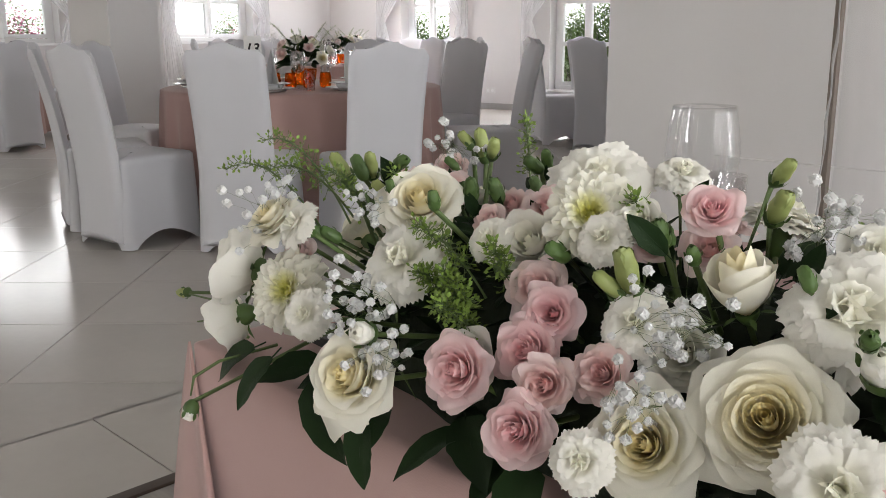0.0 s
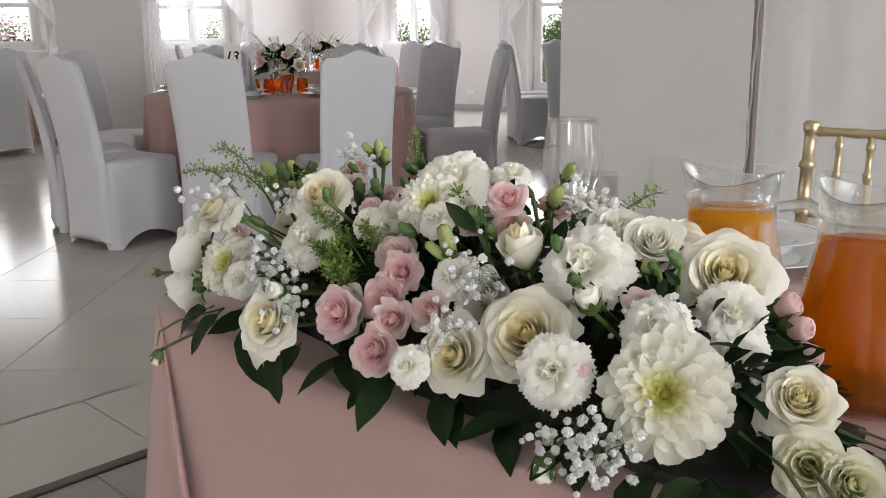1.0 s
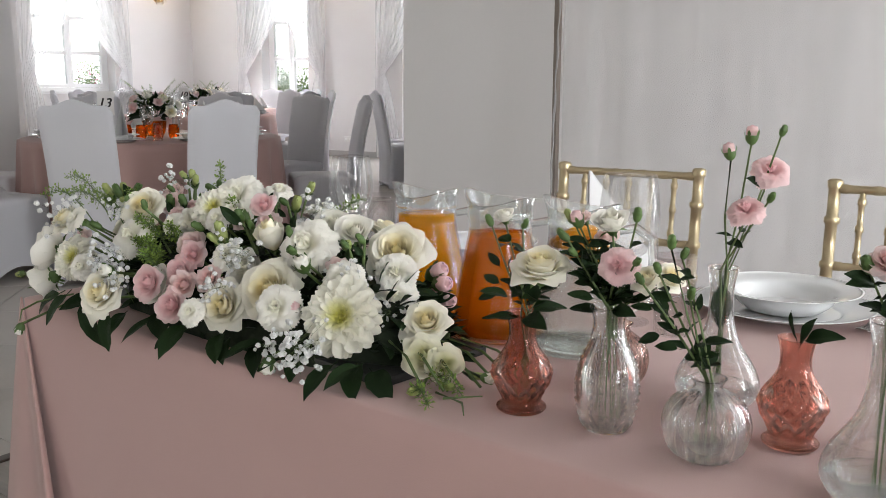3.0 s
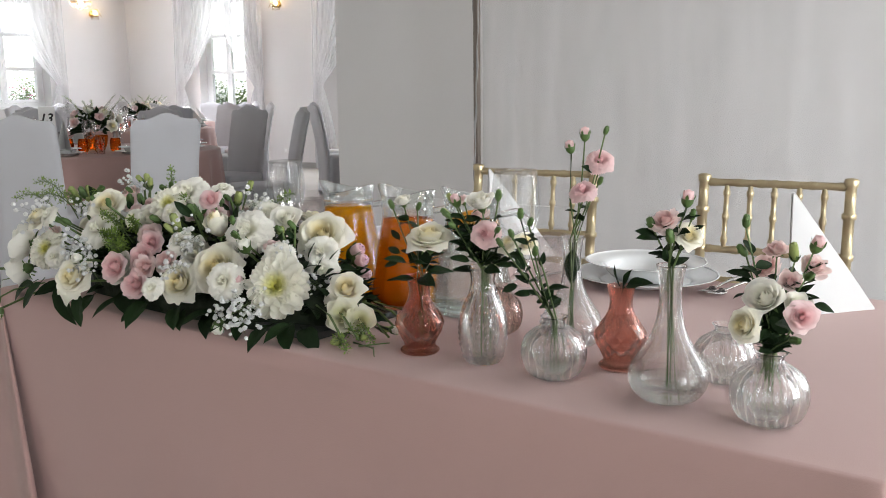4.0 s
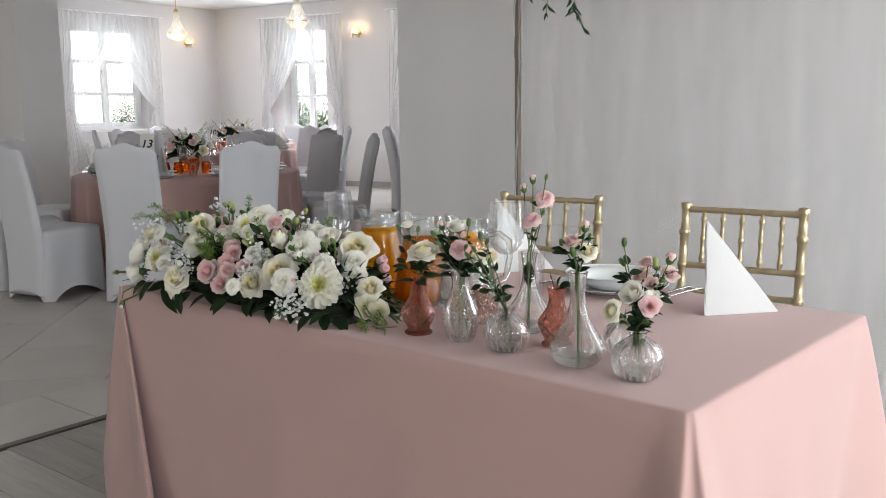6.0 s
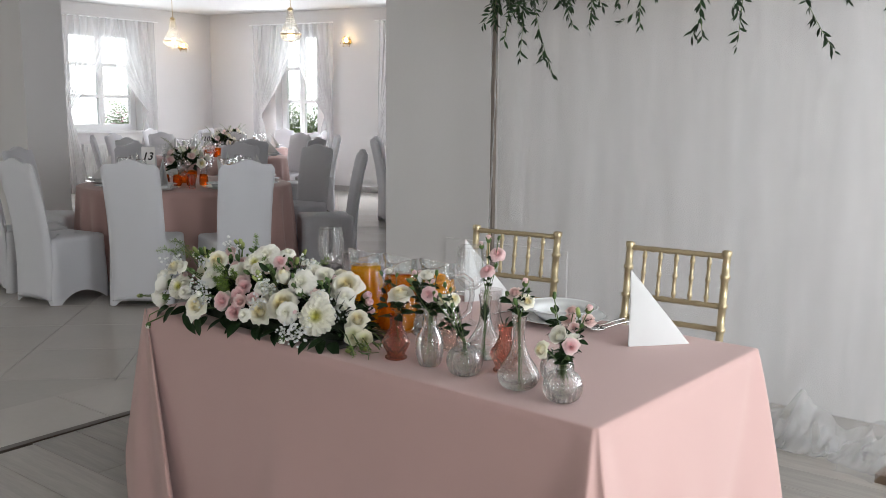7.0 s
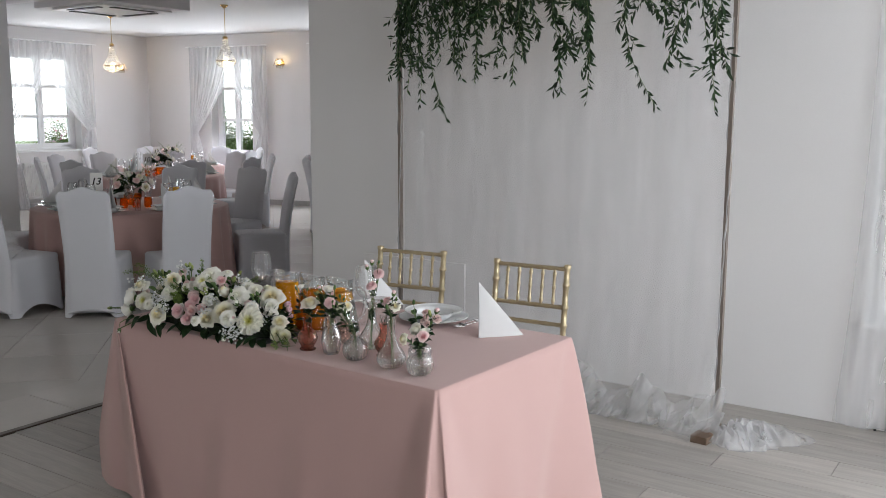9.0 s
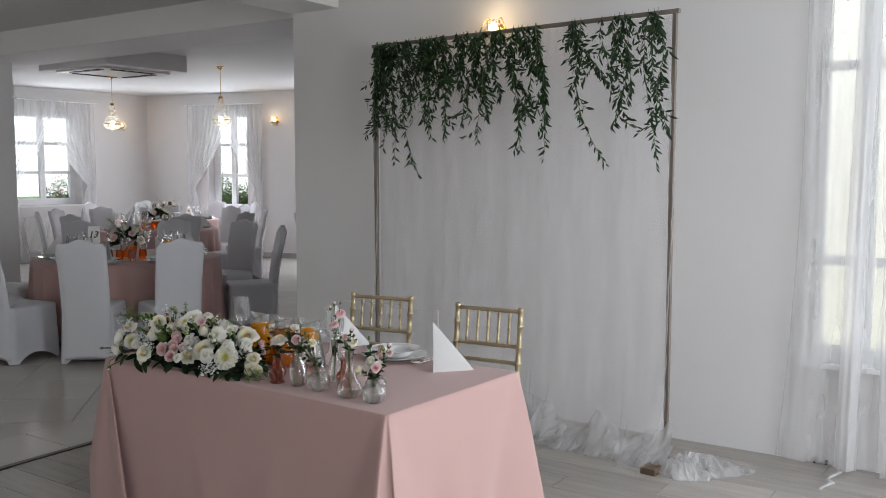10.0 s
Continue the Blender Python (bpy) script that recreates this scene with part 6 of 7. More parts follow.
# green buds that stand up between the heads
for k in range(17):
    f = lrng.random()
    x, y = -1.53 + 0.62 * f, lrng.uniform(0.03, 0.14)
    z = 0.905 + 0.04 * math.sin(math.pi * min(1.0, 0.25 + 0.75 * f)) + 0.14 * (y - 0.03)
    bouquet_head("tight_bud", x, y, z, lrng.uniform(0.007, 0.0105), (lrng.gauss(-0.2, 0.45), lrng.gauss(-0.35, 0.3), 0.9))
    leaf((x + 0.01, y, z - 0.025), (lrng.gauss(0, 0.7), lrng.gauss(-0.4, 0.4), 0.7), (0.2, -0.8, 0.4), lrng.uniform(0.014, 0.024), bouquet, ORIGIN)

gyp = Geo()
for k, (c, s, n) in enumerate((((-1.49, -0.06, 0.912), 0.035, 40), ((-1.335, -0.07, 0.862), 0.038, 46), ((-1.30, -0.08, 0.835), 0.03, 26), ((-1.105, -0.005, 0.888), 0.04, 44),
                               ((-1.10, -0.04, 0.85), 0.032, 30), ((-0.925, 0.06, 0.86), 0.04, 60), ((-0.915, -0.045, 0.795), 0.04, 80), ((-1.06, 0.11, 0.937), 0.035, 40),
                               ((-1.45, 0.11, 0.955), 0.035, 30), ((-0.90, 0.08, 0.82), 0.03, 30), ((-1.385, -0.02, 0.925), 0.025, 22), ((-0.955, -0.055, 0.80), 0.02, 14))):
    c2 = Vector(c) - Vector(ORIGIN)
    gypsophila(gyp, c2, s * 0.8, int(0.95 * n), 300 + k, c2 - Vector((0.02 * (1 if c2.x > 0 else -1), -0.02, 0.035)))
tagged(part("gypsophila", gyp.mesh("gypsophila", [GYPSO, STEM]), bouquet, label="clouds of tiny white gypsophila"), kind="stuff")
for k, (a, b, dn) in enumerate((((-1.45, 0.0, 0.90), (-1.655, 0.03, 0.955), 1.3), ((-1.46, -0.02, 0.89), (-1.69, 0.0, 0.922), 1.3), ((-1.43, -0.01, 0.91), (-1.6, 0.0, 0.93), 1.0),
                                ((-1.40, 0.18, 0.90), (-1.43, 0.2, 0.985), 1.2), ((-1.06, 0.12, 0.91), (-1.01, 0.155, 0.96), 1.0), ((-1.27, -0.01, 0.84), (-1.31, -0.035, 0.89), 3.0),
                                ((-1.26, -0.02, 0.85), (-1.28, -0.035, 0.895), 3.0), ((-1.27, 0.0, 0.87), (-1.33, -0.02, 0.92), 2.2), ((-1.24, 0.0, 0.87), (-1.255, -0.01, 0.915), 2.0),
                                ((-1.25, -0.02, 0.84), (-1.27, -0.05, 0.875), 3.0), ((-1.41, 0.0, 0.90), (-1.45, -0.02, 0.95), 1.6), ((-1.37, 0.02, 0.90), (-1.385, 0.0, 0.955), 1.5),
                                ((-1.18, 0.06, 0.92), (-1.165, 0.04, 0.955), 1.5), ((-0.80, 0.06, 0.765), (-0.73, 0.05, 0.765), 1.2), ((-0.79, 0.03, 0.762), (-0.735, 0.0, 0.76), 1.0))):
    o = Vector(ORIGIN)
    cress = Geo()
    cress_sprig(cress, Vector(a) - o, Vector(b) - o, 500 + k, dn)
    part("cress_sprig", cress.mesh("cress_sprig", [FRESH, STEM]), bouquet, label="fresh green sprig with tiny pods")
for pts in (((-1.54, -0.03, 0.768), (-1.545, -0.09, 0.764), (-1.544, -0.117, 0.755), (-1.543, -0.122, 0.738)), ((-1.6, -0.03, 0.76), (-1.66, -0.03, 0.765), (-1.70, -0.04, 0.755)),
            ((-1.62, -0.01, 0.77), (-1.7, -0.01, 0.772), (-1.79, -0.015, 0.764)), ((-0.76, 0.04, 0.76), (-0.71, 0.03, 0.762), (-0.69, 0.01, 0.758)), ((-0.74, 0.03, 0.76), (-0.7, 0.055, 0.766))):
    stem_part([Vector(p) - Vector(ORIGIN) for p in pts], [0.0016] * (len(pts) - 1) + [0.0008], bouquet, name="twig")


# ---- bud vases in a row ----
def inside_profile(outer, wall, upto):
    pts = [(max(r - wall - 0.0005, 0.001), h) for r, h in outer if h <= upto]
    pts = [(0.001, pts[0][1] + 1.6 * wall)] + [(r, max(h, pts[0][1] + 1.6 * wall)) for r, h in pts[1:]]
    return pts + [(0.001, pts[-1][1])]


VASES = {
    "red": dict(p=[(0.027, 0), (0.029, 0.004), (0.023, 0.012), (0.0335, 0.034), (0.0355, 0.05), (0.019, 0.076), (0.0155, 0.093), (0.0175, 0.108), (0.0195, 0.115)], mat=RED_GLASS, ribs=12, depth=0.12, rr=(0.014, 0.07), relief="diamonds",
                label="dusky red cut-glass bud vase", water=0.04),
    "hob": dict(p=[(0.024, 0), (0.031, 0.012), (0.0365, 0.04), (0.0335, 0.07), (0.021, 0.1), (0.017, 0.118), (0.0215, 0.137)], mat=HOB_GLASS, ribs=16, depth=0.12, rr=(0.005, 0.11), relief="knobs",
                label="clear hobnail glass bud vase", water=0.055),
    "ball": dict(p=[(0.025, 0), (0.038, 0.01), (0.0445, 0.034), (0.038, 0.056), (0.021, 0.069), (0.0145, 0.074), (0.0155, 0.079), (0.0185, 0.083)], mat=VASE_GLASS, ribs=22, depth=0.13, rr=(0.004, 0.07),
                 label="clear ribbed ball-shaped bud vase", water=0.032),
    "carafe": dict(p=[(0.024, 0), (0.039, 0.008), (0.049, 0.027), (0.043, 0.05), (0.024, 0.08), (0.0155, 0.108), (0.0135, 0.14), (0.0165, 0.162), (0.0185, 0.17)], mat=VASE_GLASS, ribs=0, depth=0, rr=(0, 0),
                   label="clear long-necked glass bud vase", water=0.026),
    "roseball": dict(p=[(0.022, 0), (0.034, 0.01), (0.039, 0.032), (0.034, 0.052), (0.02, 0.064), (0.014, 0.07), (0.018, 0.078)], mat=ROSE_GLASS, ribs=20, depth=0.07, rr=(0.004, 0.06),
                     label="smoky rose ribbed ball-shaped bud vase", water=0.03),
}
for v in VASES.values():
    prof = smooth_profile(v["p"], 30 if not v.get("relief") else 90)
    v["mesh"] = lathe("vessel", shell(prof, 0.0022), v["mat"], 176 if v["ribs"] else 48, v["ribs"], v["depth"], v["rr"], relief=v.get("relief", ""))
    v["wmesh"] = lathe("water", inside_profile(prof, 0.0022, v["water"]), WATER, 40)
    v["h"] = v["p"][-1][1]


def bud_vase(kind, x, y, heads, leaves=(), scale=1.0, words="", stalk=STEM, bushy=5):
    v = VASES[kind]
    base = (x, y, TOP + 0.0035)
    thing = tagged(empty("bud_vase", pose(*base)), v["label"] + (" holding " + words if words else ""), "vase", "bud vases on the couple's table")
    sc = Matrix.Diagonal((scale, scale, scale, 1))
    part("vessel", v["mesh"], thing, sc)
    part("water", v["wmesh"], thing, sc)
    neck = Vector((0, 0, v["h"] * scale - 0.004))
    rng = random.Random(int(1000 * abs(x)))
    for n_, (hk, hx, hy, hz, r, ax) in enumerate(heads):
        foot = flower(hk, (hx, hy, hz), ax, r, thing, base) - Vector(base)
        st = Geo()
        nk = neck + Vector((rng.uniform(-1, 1), rng.uniform(-1, 1), 0)) * 0.007
        low = Vector((rng.uniform(-1, 1), rng.uniform(-1, 1), 0)) * 0.012 + Vector((0, 0, 0.012))
        mid = (foot + nk) / 2 + Vector((rng.uniform(-1, 1), rng.uniform(-1, 1), 0)) * 0.004
        line = [tuple(foot), tuple(mid), tuple(nk)] + ([tuple((nk + low) / 2), tuple(low)] if n_ < 4 else [tuple(nk - Vector((0, 0, 0.03)))])
        st.tube(line, [0.0011, 0.0012, 0.0012, 0.0011, 0.001][:len(line)], 6)
        for q in range(bushy):
            t = rng.uniform(0.15, 0.9)
            p = foot.lerp(nk, t)
            d = Vector((rng.gauss(0, 1), rng.gauss(0, 1), 0.6))
            if (foot - nk).length > 0.05:
                leaf(p + Vector(base), d, (rng.gauss(0, 0.5), -0.5, 0.8), rng.uniform(0.014, 0.028), thing, base)
        part("stem", st.mesh("stem", [stalk]), thing)
    for p, d, ln in leaves:
        leaf(p, d, (rng.gauss(0.1, 0.4), -0.6, 0.7), ln * 0.7, thing, base)
    return thing


bud_vase("red", -0.664, 0.082, [("rose", -0.622, 0.055, 0.942, 0.042, (0.15, -0.3, 0.95)), ("lisianthus", -0.697, 0.085, 0.980, 0.017, (0.0, -0.3, 0.9)), ("tight_bud", -0.708, 0.07, 0.975, 0.007, (-0.4, -0.2, 0.9)),
                                 ("tight_bud", -0.668, 0.09, 0.972, 0.006, (0.4, 0.0, 0.9))],
         [((-0.66, 0.07, 0.865), (-0.7, -0.6, 0.05), 0.06), ((-0.65, 0.07, 0.868), (0.75, -0.55, 0.15), 0.062), ((-0.655, 0.09, 0.87), (0.5, 0.6, 0.3), 0.055),
          ((-0.69, 0.07, 0.9), (-0.9, -0.1, 0.35), 0.035), ((-0.695, 0.07, 0.885), (-0.8, -0.4, -0.1), 0.032), ((-0.69, 0.07, 0.92), (-0.8, 0.1, 0.6), 0.034), ((-0.67, 0.06, 0.89), (-0.3, -0.7, 0.4), 0.045),
          ((-0.645, 0.07, 0.885), (0.4, -0.3, 0.8), 0.05), ((-0.655, 0.09, 0.885), (-0.2, 0.4, 0.8), 0.05)], words="a cream rose", bushy=8)
bud_vase("hob", -0.560, 0.098, [("lisianthus", -0.553, 0.082, 0.990, 0.025, (0.1, -0.4, 0.9)), ("pink_carnation", -0.527, 0.055, 0.946, 0.021, (0.3, -0.85, 0.3)), ("spray_rose", -0.60, 0.10, 0.985, 0.015, (-0.3, -0.3, 0.8)),
                                ("mauve_rose", -0.585, 0.12, 0.965, 0.019, (-0.2, -0.5, 0.7)), ("green_bud", -0.61, 0.085, 0.99, 0.007, (-0.5, -0.2, 0.8)), ("tight_bud", -0.52, 0.08, 1.0, 0.0075, (0.1, 0, 1)),
                                ("tight_bud", -0.60, 0.06, 0.97, 0.007, (-0.6, -0.3, 0.6)), ("tight_bud", -0.50, 0.05, 0.955, 0.006, (0.6, -0.4, 0.5)), ("tight_bud", -0.58, 0.05, 0.955, 0.006, (-0.2, -0.7, 0.5)),
                                ("green_bud", -0.63, 0.1, 0.965, 0.007, (-0.7, 0, 0.6)), ("rose", -0.50, 0.12, 0.93, 0.024, (0.6, -0.4, 0.6)), ("pink_bud", -0.59, 0.075, 0.985, 0.008, (-0.2, -0.3, 0.9))],
         [((-0.57, 0.09, 0.885), (-0.8, -0.3, 0.1), 0.045), ((-0.55, 0.09, 0.89), (0.7, -0.4, 0.15), 0.045), ((-0.57, 0.08, 0.9), (-0.5, -0.7, 0.3), 0.04), ((-0.55, 0.11, 0.9), (0.4, 0.6, 0.4), 0.045),
          ((-0.58, 0.09, 0.91), (-0.6, 0.1, 0.6), 0.04), ((-0.54, 0.08, 0.91), (0.5, -0.5, 0.5), 0.04), ((-0.565, 0.08, 0.92), (0.1, -0.8, 0.4), 0.035), ((-0.57, 0.1, 0.93), (-0.2, 0.2, 0.8), 0.04)],
         words="spray roses and a pink carnation", bushy=9)
bud_vase("roseball", -0.632, 0.238, [], scale=1.0)
bud_vase("ball", -0.443, 0.098, [("tight_bud", -0.465, 0.05, 0.982, 0.007, (0.1, -0.1, 1)), ("tight_bud", -0.442, 0.05, 0.934, 0.0065, (0.3, -0.3, 0.8)), ("rose", -0.522, 0.10, 0.93, 0.022, (-0.1, -0.6, 0.7)),
                                 ("tight_bud", -0.50, 0.05, 0.94, 0.006, (-0.3, -0.4, 0.8)), ("tight_bud", -0.478, 0.045, 0.955, 0.006, (-0.2, -0.3, 0.9)), ("tight_bud", -0.455, 0.06, 0.97, 0.006, (0.4, 0, 0.9))],
         [((-0.47, 0.08, 0.865), (-0.7, -0.4, 0.2), 0.03), ((-0.45, 0.09, 0.86), (0.8, -0.2, 0.3), 0.03), ((-0.48, 0.08, 0.885), (0.6, -0.6, 0.2), 0.03), ((-0.5, 0.08, 0.9), (-0.7, -0.3, 0.2), 0.03),
          ((-0.47, 0.07, 0.9), (0.6, -0.5, 0.3), 0.028), ((-0.49, 0.08, 0.875), (-0.6, -0.6, -0.2), 0.03)], words="leaning rosebud stems")
bud_vase("carafe", -0.50, 0.24, [("pink_carnation", -0.440, 0.21, 1.040, 0.021, (0.3, -0.55, 0.6)), ("pink_carnation", -0.457, 0.19, 1.000, 0.021, (0.1, -0.5, 0.75)), ("pink_bud", -0.483, 0.2, 1.056, 0.008, (-0.2, -0.1, 1)),
                                 ("pink_bud", -0.459, 0.2, 1.074, 0.008, (0, 0, 1)), ("tight_bud", -0.425, 0.2, 1.082, 0.006, (0.3, 0, 0.9)), ("tight_bud", -0.432, 0.2, 1.012, 0.006, (0.5, -0.1, 0.8))],
         [((-0.5, 0.24, 0.90), (0.05, -0.1, -1), 0.075)], scale=0.98, words="tall pink carnations", bushy=1)
bud_vase("red", -0.392, 0.189, [], [((-0.385, 0.18, 0.865), (0.3, -0.3, 0.9), 0.05), ((-0.38, 0.18, 0.87), (0.8, -0.2, 0.5), 0.05), ((-0.39, 0.18, 0.87), (-0.2, -0.3, 0.9), 0.045)], words="dark leaves")
bud_vase("carafe", -0.280, 0.100, [("spray_rose", -0.283, 0.078, 0.985, 0.023, (-0.1, -0.6, 0.7)), ("rose", -0.255, 0.095, 0.966, 0.022, (0.5, -0.5, 0.6)), ("tight_bud", -0.298, 0.075, 0.98, 0.0085, (-0.2, -0.3, 0.9)),
                                   ("tight_bud", -0.27, 0.068, 0.968, 0.0085, (0, -0.4, 0.9)), ("pink_bud", -0.258, 0.09, 1.008, 0.0085, (0.1, 0, 1)), ("tight_bud", -0.255, 0.1, 0.99, 0.006, (0.2, 0, 1))],
         [((-0.28, 0.1, 0.925), (-0.6, 0.3, 0.5), 0.04), ((-0.28, 0.1, 0.922), (0.5, 0.5, 0.5), 0.035)], words="pink and white roses")
bud_vase("ball", -0.255, 0.216, [], scale=0.92)
bud_vase("ball", -0.156, 0.100, [("lisianthus", -0.165, 0.085, 0.906, 0.029, (-0.1, -0.7, 0.6)), ("rose", -0.166, 0.022, 0.884, 0.027, (-0.35, -0.85, 0.25)), ("spray_rose", -0.111, 0.062, 0.893, 0.022, (0.5, -0.75, 0.35)),
                                 ("mauve_rose", -0.195, 0.167, 0.926, 0.027, (-0.3, -0.5, 0.7)), ("mauve_rose", -0.126, 0.15, 0.935, 0.021, (0.5, -0.4, 0.7)), ("mauve_rose", -0.174, 0.15, 0.951, 0.018, (0.0, -0.4, 0.9)),
                                 ("mauve_rose", -0.146, 0.12, 0.92, 0.018, (0.2, -0.6, 0.6)), ("pink_bud", -0.126, 0.15, 0.958, 0.009, (0.4, 0, 0.9)), ("green_bud", -0.15, 0.14, 0.955, 0.009, (0, -0.3, 0.9)),
                                 ("tight_bud", -0.199, 0.12, 0.986, 0.0075, (0, 0, 1)), ("tight_bud", -0.205, 0.12, 0.95, 0.0075, (-0.5, -0.3, 0.8)), ("tight_bud", -0.122, 0.118, 0.927, 0.0075, (0.6, -0.5, 0.5)),
                                 ("tight_bud", -0.115, 0.06, 0.865, 0.007, (0.8, -0.4, 0.1)), ("lisianthus", -0.13, 0.1, 0.9, 0.02, (0.3, -0.5, 0.7))],
         [((-0.16, 0.1, 0.845), (-0.6, -0.5, 0.4), 0.035), ((-0.15, 0.09, 0.85), (0.5, -0.6, 0.5), 0.035), ((-0.15, 0.1, 0.86), (0.8, 0.2, 0.3), 0.04), ((-0.165, 0.11, 0.86), (-0.5, 0.5, 0.5), 0.04), ((-0.11, 0.09, 0.9), (0.9, 0.1, -0.1), 0.03)],
         words="white and blush spray roses", bushy=9)


# ---- tableware on the couple's table ----
def jug_mesh():
    g = Geo()
    prof = smooth_profile([(0.066, 0.0), (0.0735, 0.006), (0.072, 0.02), (0.06, 0.09), (0.048, 0.15), (0.0465, 0.172), (0.049, 0.178), (0.0475, 0.184), (0.0485, 0.194), (0.052, 0.204)], 34)
    prof = shell(prof, 0.003)
    rows = []
    for r, h in prof:
        row = []
        for j in range(56):
            a = 2 * math.pi * j / 56
            f = max(0.0, (h - 0.184) / 0.02)
            spout = math.exp(-((((a + math.pi) % (2 * math.pi)) - math.pi) / 0.45) ** 2)
            rr = r * (1 + 0.08 * f * spout - 0.05 * f * math.sin(2 * a) ** 2)
            row.append((rr * math.cos(a), rr * math.sin(a), h + f * (0.008 * spout + 0.006 * math.cos(2 * a + 0.6))))
        rows.append(row)
    g.grid(rows, 0, True)
    g.poly(rows[0][::-1])
    g.poly(rows[-1])
    return g.mesh("vessel", GLASS)


JUG = jug_mesh()
JUG_HANDLE = Geo()
JUG_HANDLE.tube([(-0.048, 0, 0.17), (-0.075, 0, 0.176), (-0.098, 0, 0.16), (-0.1, 0, 0.12), (-0.09, 0, 0.075), (-0.068, 0, 0.055)], [0.006, 0.007, 0.0075, 0.0075, 0.007, 0.006], 10)
JUG_HANDLE = JUG_HANDLE.mesh("handle", GLASS)


def liquid(level, mat):
    return lathe("drink", [(0.001, 0.007), (0.0675, 0.008), (0.068, 0.02), (0.0565, 0.09), (0.0445, 0.15), (0.0435, level - 0.001), (0.001, level)] if level > 0.15 else
                 [(0.001, 0.007), (0.0675, 0.008), (0.068, 0.02), (0.0565, 0.09), (0.0535, level - 0.001), (0.001, level)], mat, 40)


def jug(x, y, turn, drink, label, citrus=False):
    thing = tagged(empty("glass_jug", pose(x, y, TOP + 0.0035, 0, 0, turn)), label, "jug", "jugs on the couple's table")
    part("vessel", JUG, thing)
    part("handle", JUG_HANDLE, thing)
    part("drink", drink, thing)
    if citrus:
        sl = lathe("citrus_slice", [(0.001, 0), (0.03, 0), (0.032, 0.003), (0.03, 0.006), (0.001, 0.006)], CITRUS, 24)
        for k in range(3):
            part("citrus_slice", sl, thing, pose(0.008 * k - 0.01, 0.01 * (k - 1), 0.135 + 0.012 * k, 25 * (k - 1), 18 * k - 10, 0), "orange slice")


jug(-1.035, 0.315, 210, liquid(0.168, ORANGE_JUICE), "lidless glass jug full of orange juice")
jug(-0.885, 0.315, 200, liquid(0.155, AMBER_JUICE), "glass jug full of amber apple juice")
jug(-0.755, 0.335, 205, liquid(0.16, WATER), "glass jug of water with orange slices", True)

WINE = lathe("bowl", shell(smooth_profile([(0.004, 0.1), (0.02, 0.105), (0.038, 0.125), (0.0465, 0.158), (0.0455, 0.19), (0.0395, 0.232)], 22), 0.0011), THIN_GLASS, 40)
WINE_STEM = lathe("stem", smooth_profile([(0.036, 0.0), (0.034, 0.003), (0.01, 0.007), (0.0042, 0.02), (0.0038, 0.07), (0.0055, 0.103)], 20), THIN_GLASS, 32)
TUMBLER = lathe("tumbler", shell([(0.027, 0), (0.0285, 0.004), (0.031, 0.06), (0.033, 0.12)], 0.0018), THIN_GLASS, 36)


def wine_glass(x, y, z=TOP + 0.0035, s=1.0, group="glasses on the couple's table"):
    g = tagged(empty("wine_glass", pose(x, y, z) @ Matrix.Diagonal((s, s, s, 1))), "empty stemmed wine glass standing on the pink cloth", "glass", group)
    part("bowl", WINE, g)
    part("stem", WINE_STEM, g)


def tumbler(x, y, z=TOP + 0.0035, s=1.0, group="glasses on the couple's table"):
    ob = tagged(new("tumbler", TUMBLER), "plain empty water tumbler standing on the pink cloth", "glass", group)
    ob.matrix_world = pose(x, y, z) @ Matrix.Diagonal((s, s, s, 1))


wine_glass(-1.435, 0.515, s=0.97)
tumbler(-1.49, 0.65)
wine_glass(-0.779, 0.503, s=1.01)
tumbler(-0.69, 0.49)

PLATE = lathe("dinner_plate", shell(smooth_profile([(0.07, 0.0), (0.075, 0.002), (0.09, 0.005), (0.1, 0.011), (0.138, 0.019), (0.142, 0.0215)], 18), 0.004), PORCELAIN, 64)
BOWL = lathe("soup_plate", shell(smooth_profile([(0.055, 0.0), (0.06, 0.002), (0.075, 0.014), (0.085, 0.03), (0.115, 0.036), (0.119, 0.0385)], 18), 0.004), PORCELAIN, 64)


def plates(x, y, z=TOP + 0.0035, group="plates on the couple's table"):
    a = tagged(new("dinner_plate", PLATE), "flat white porcelain dinner plate", "plate", group)
    a.matrix_world = pose(x, y, z)
    b = tagged(new("soup_plate", BOWL), "deep white porcelain soup plate standing on a dinner plate", "plate", group)
    b.matrix_world = pose(x, y, z + 0.0085)


plates(-0.615, 0.722)
plates(-1.26, 0.722)


def napkin_mesh(h, reach, spread, seed):
    """A napkin folded to a standing triangle: two leaves that meet in an upright edge at the origin."""
    g = Geo()
    rng = random.Random(seed)
    n = 10
    for s in (-1, 1):
        for off in (0.0, 0.0022):
            rows = []
            for i in range(n + 1):
                f = i / n
                row = []
                for j in range(n + 1):
                    q = j / n
                    x = reach * q * (1 - f)
                    y = s * (spread * x + off + 0.004 * math.sin(math.pi * q) * (1 - f))
                    row.append((x + 0.002 * math.sin(5 * f), y, h * f))
                rows.append(row)
            g.grid(rows)
        e = [(reach * k / n, s * (spread * reach * k / n + 0.0011), 0.0) for k in range(n + 1)]
        g.tube(e, 0.0014, 4)
        g.tube([(reach * (1 - k / n), s * (spread * reach * (1 - k / n) + 0.0011), h * k / n) for k in range(n + 1)], 0.0012, 4)
    g.tube([(0, 0, 0), (0.001, 0, h * 0.5), (0, 0, h)], 0.0013, 4)
    return g.mesh("napkin", NAPKIN)


NAPKIN_BIG = napkin_mesh(0.21, 0.175, 0.16, 1)


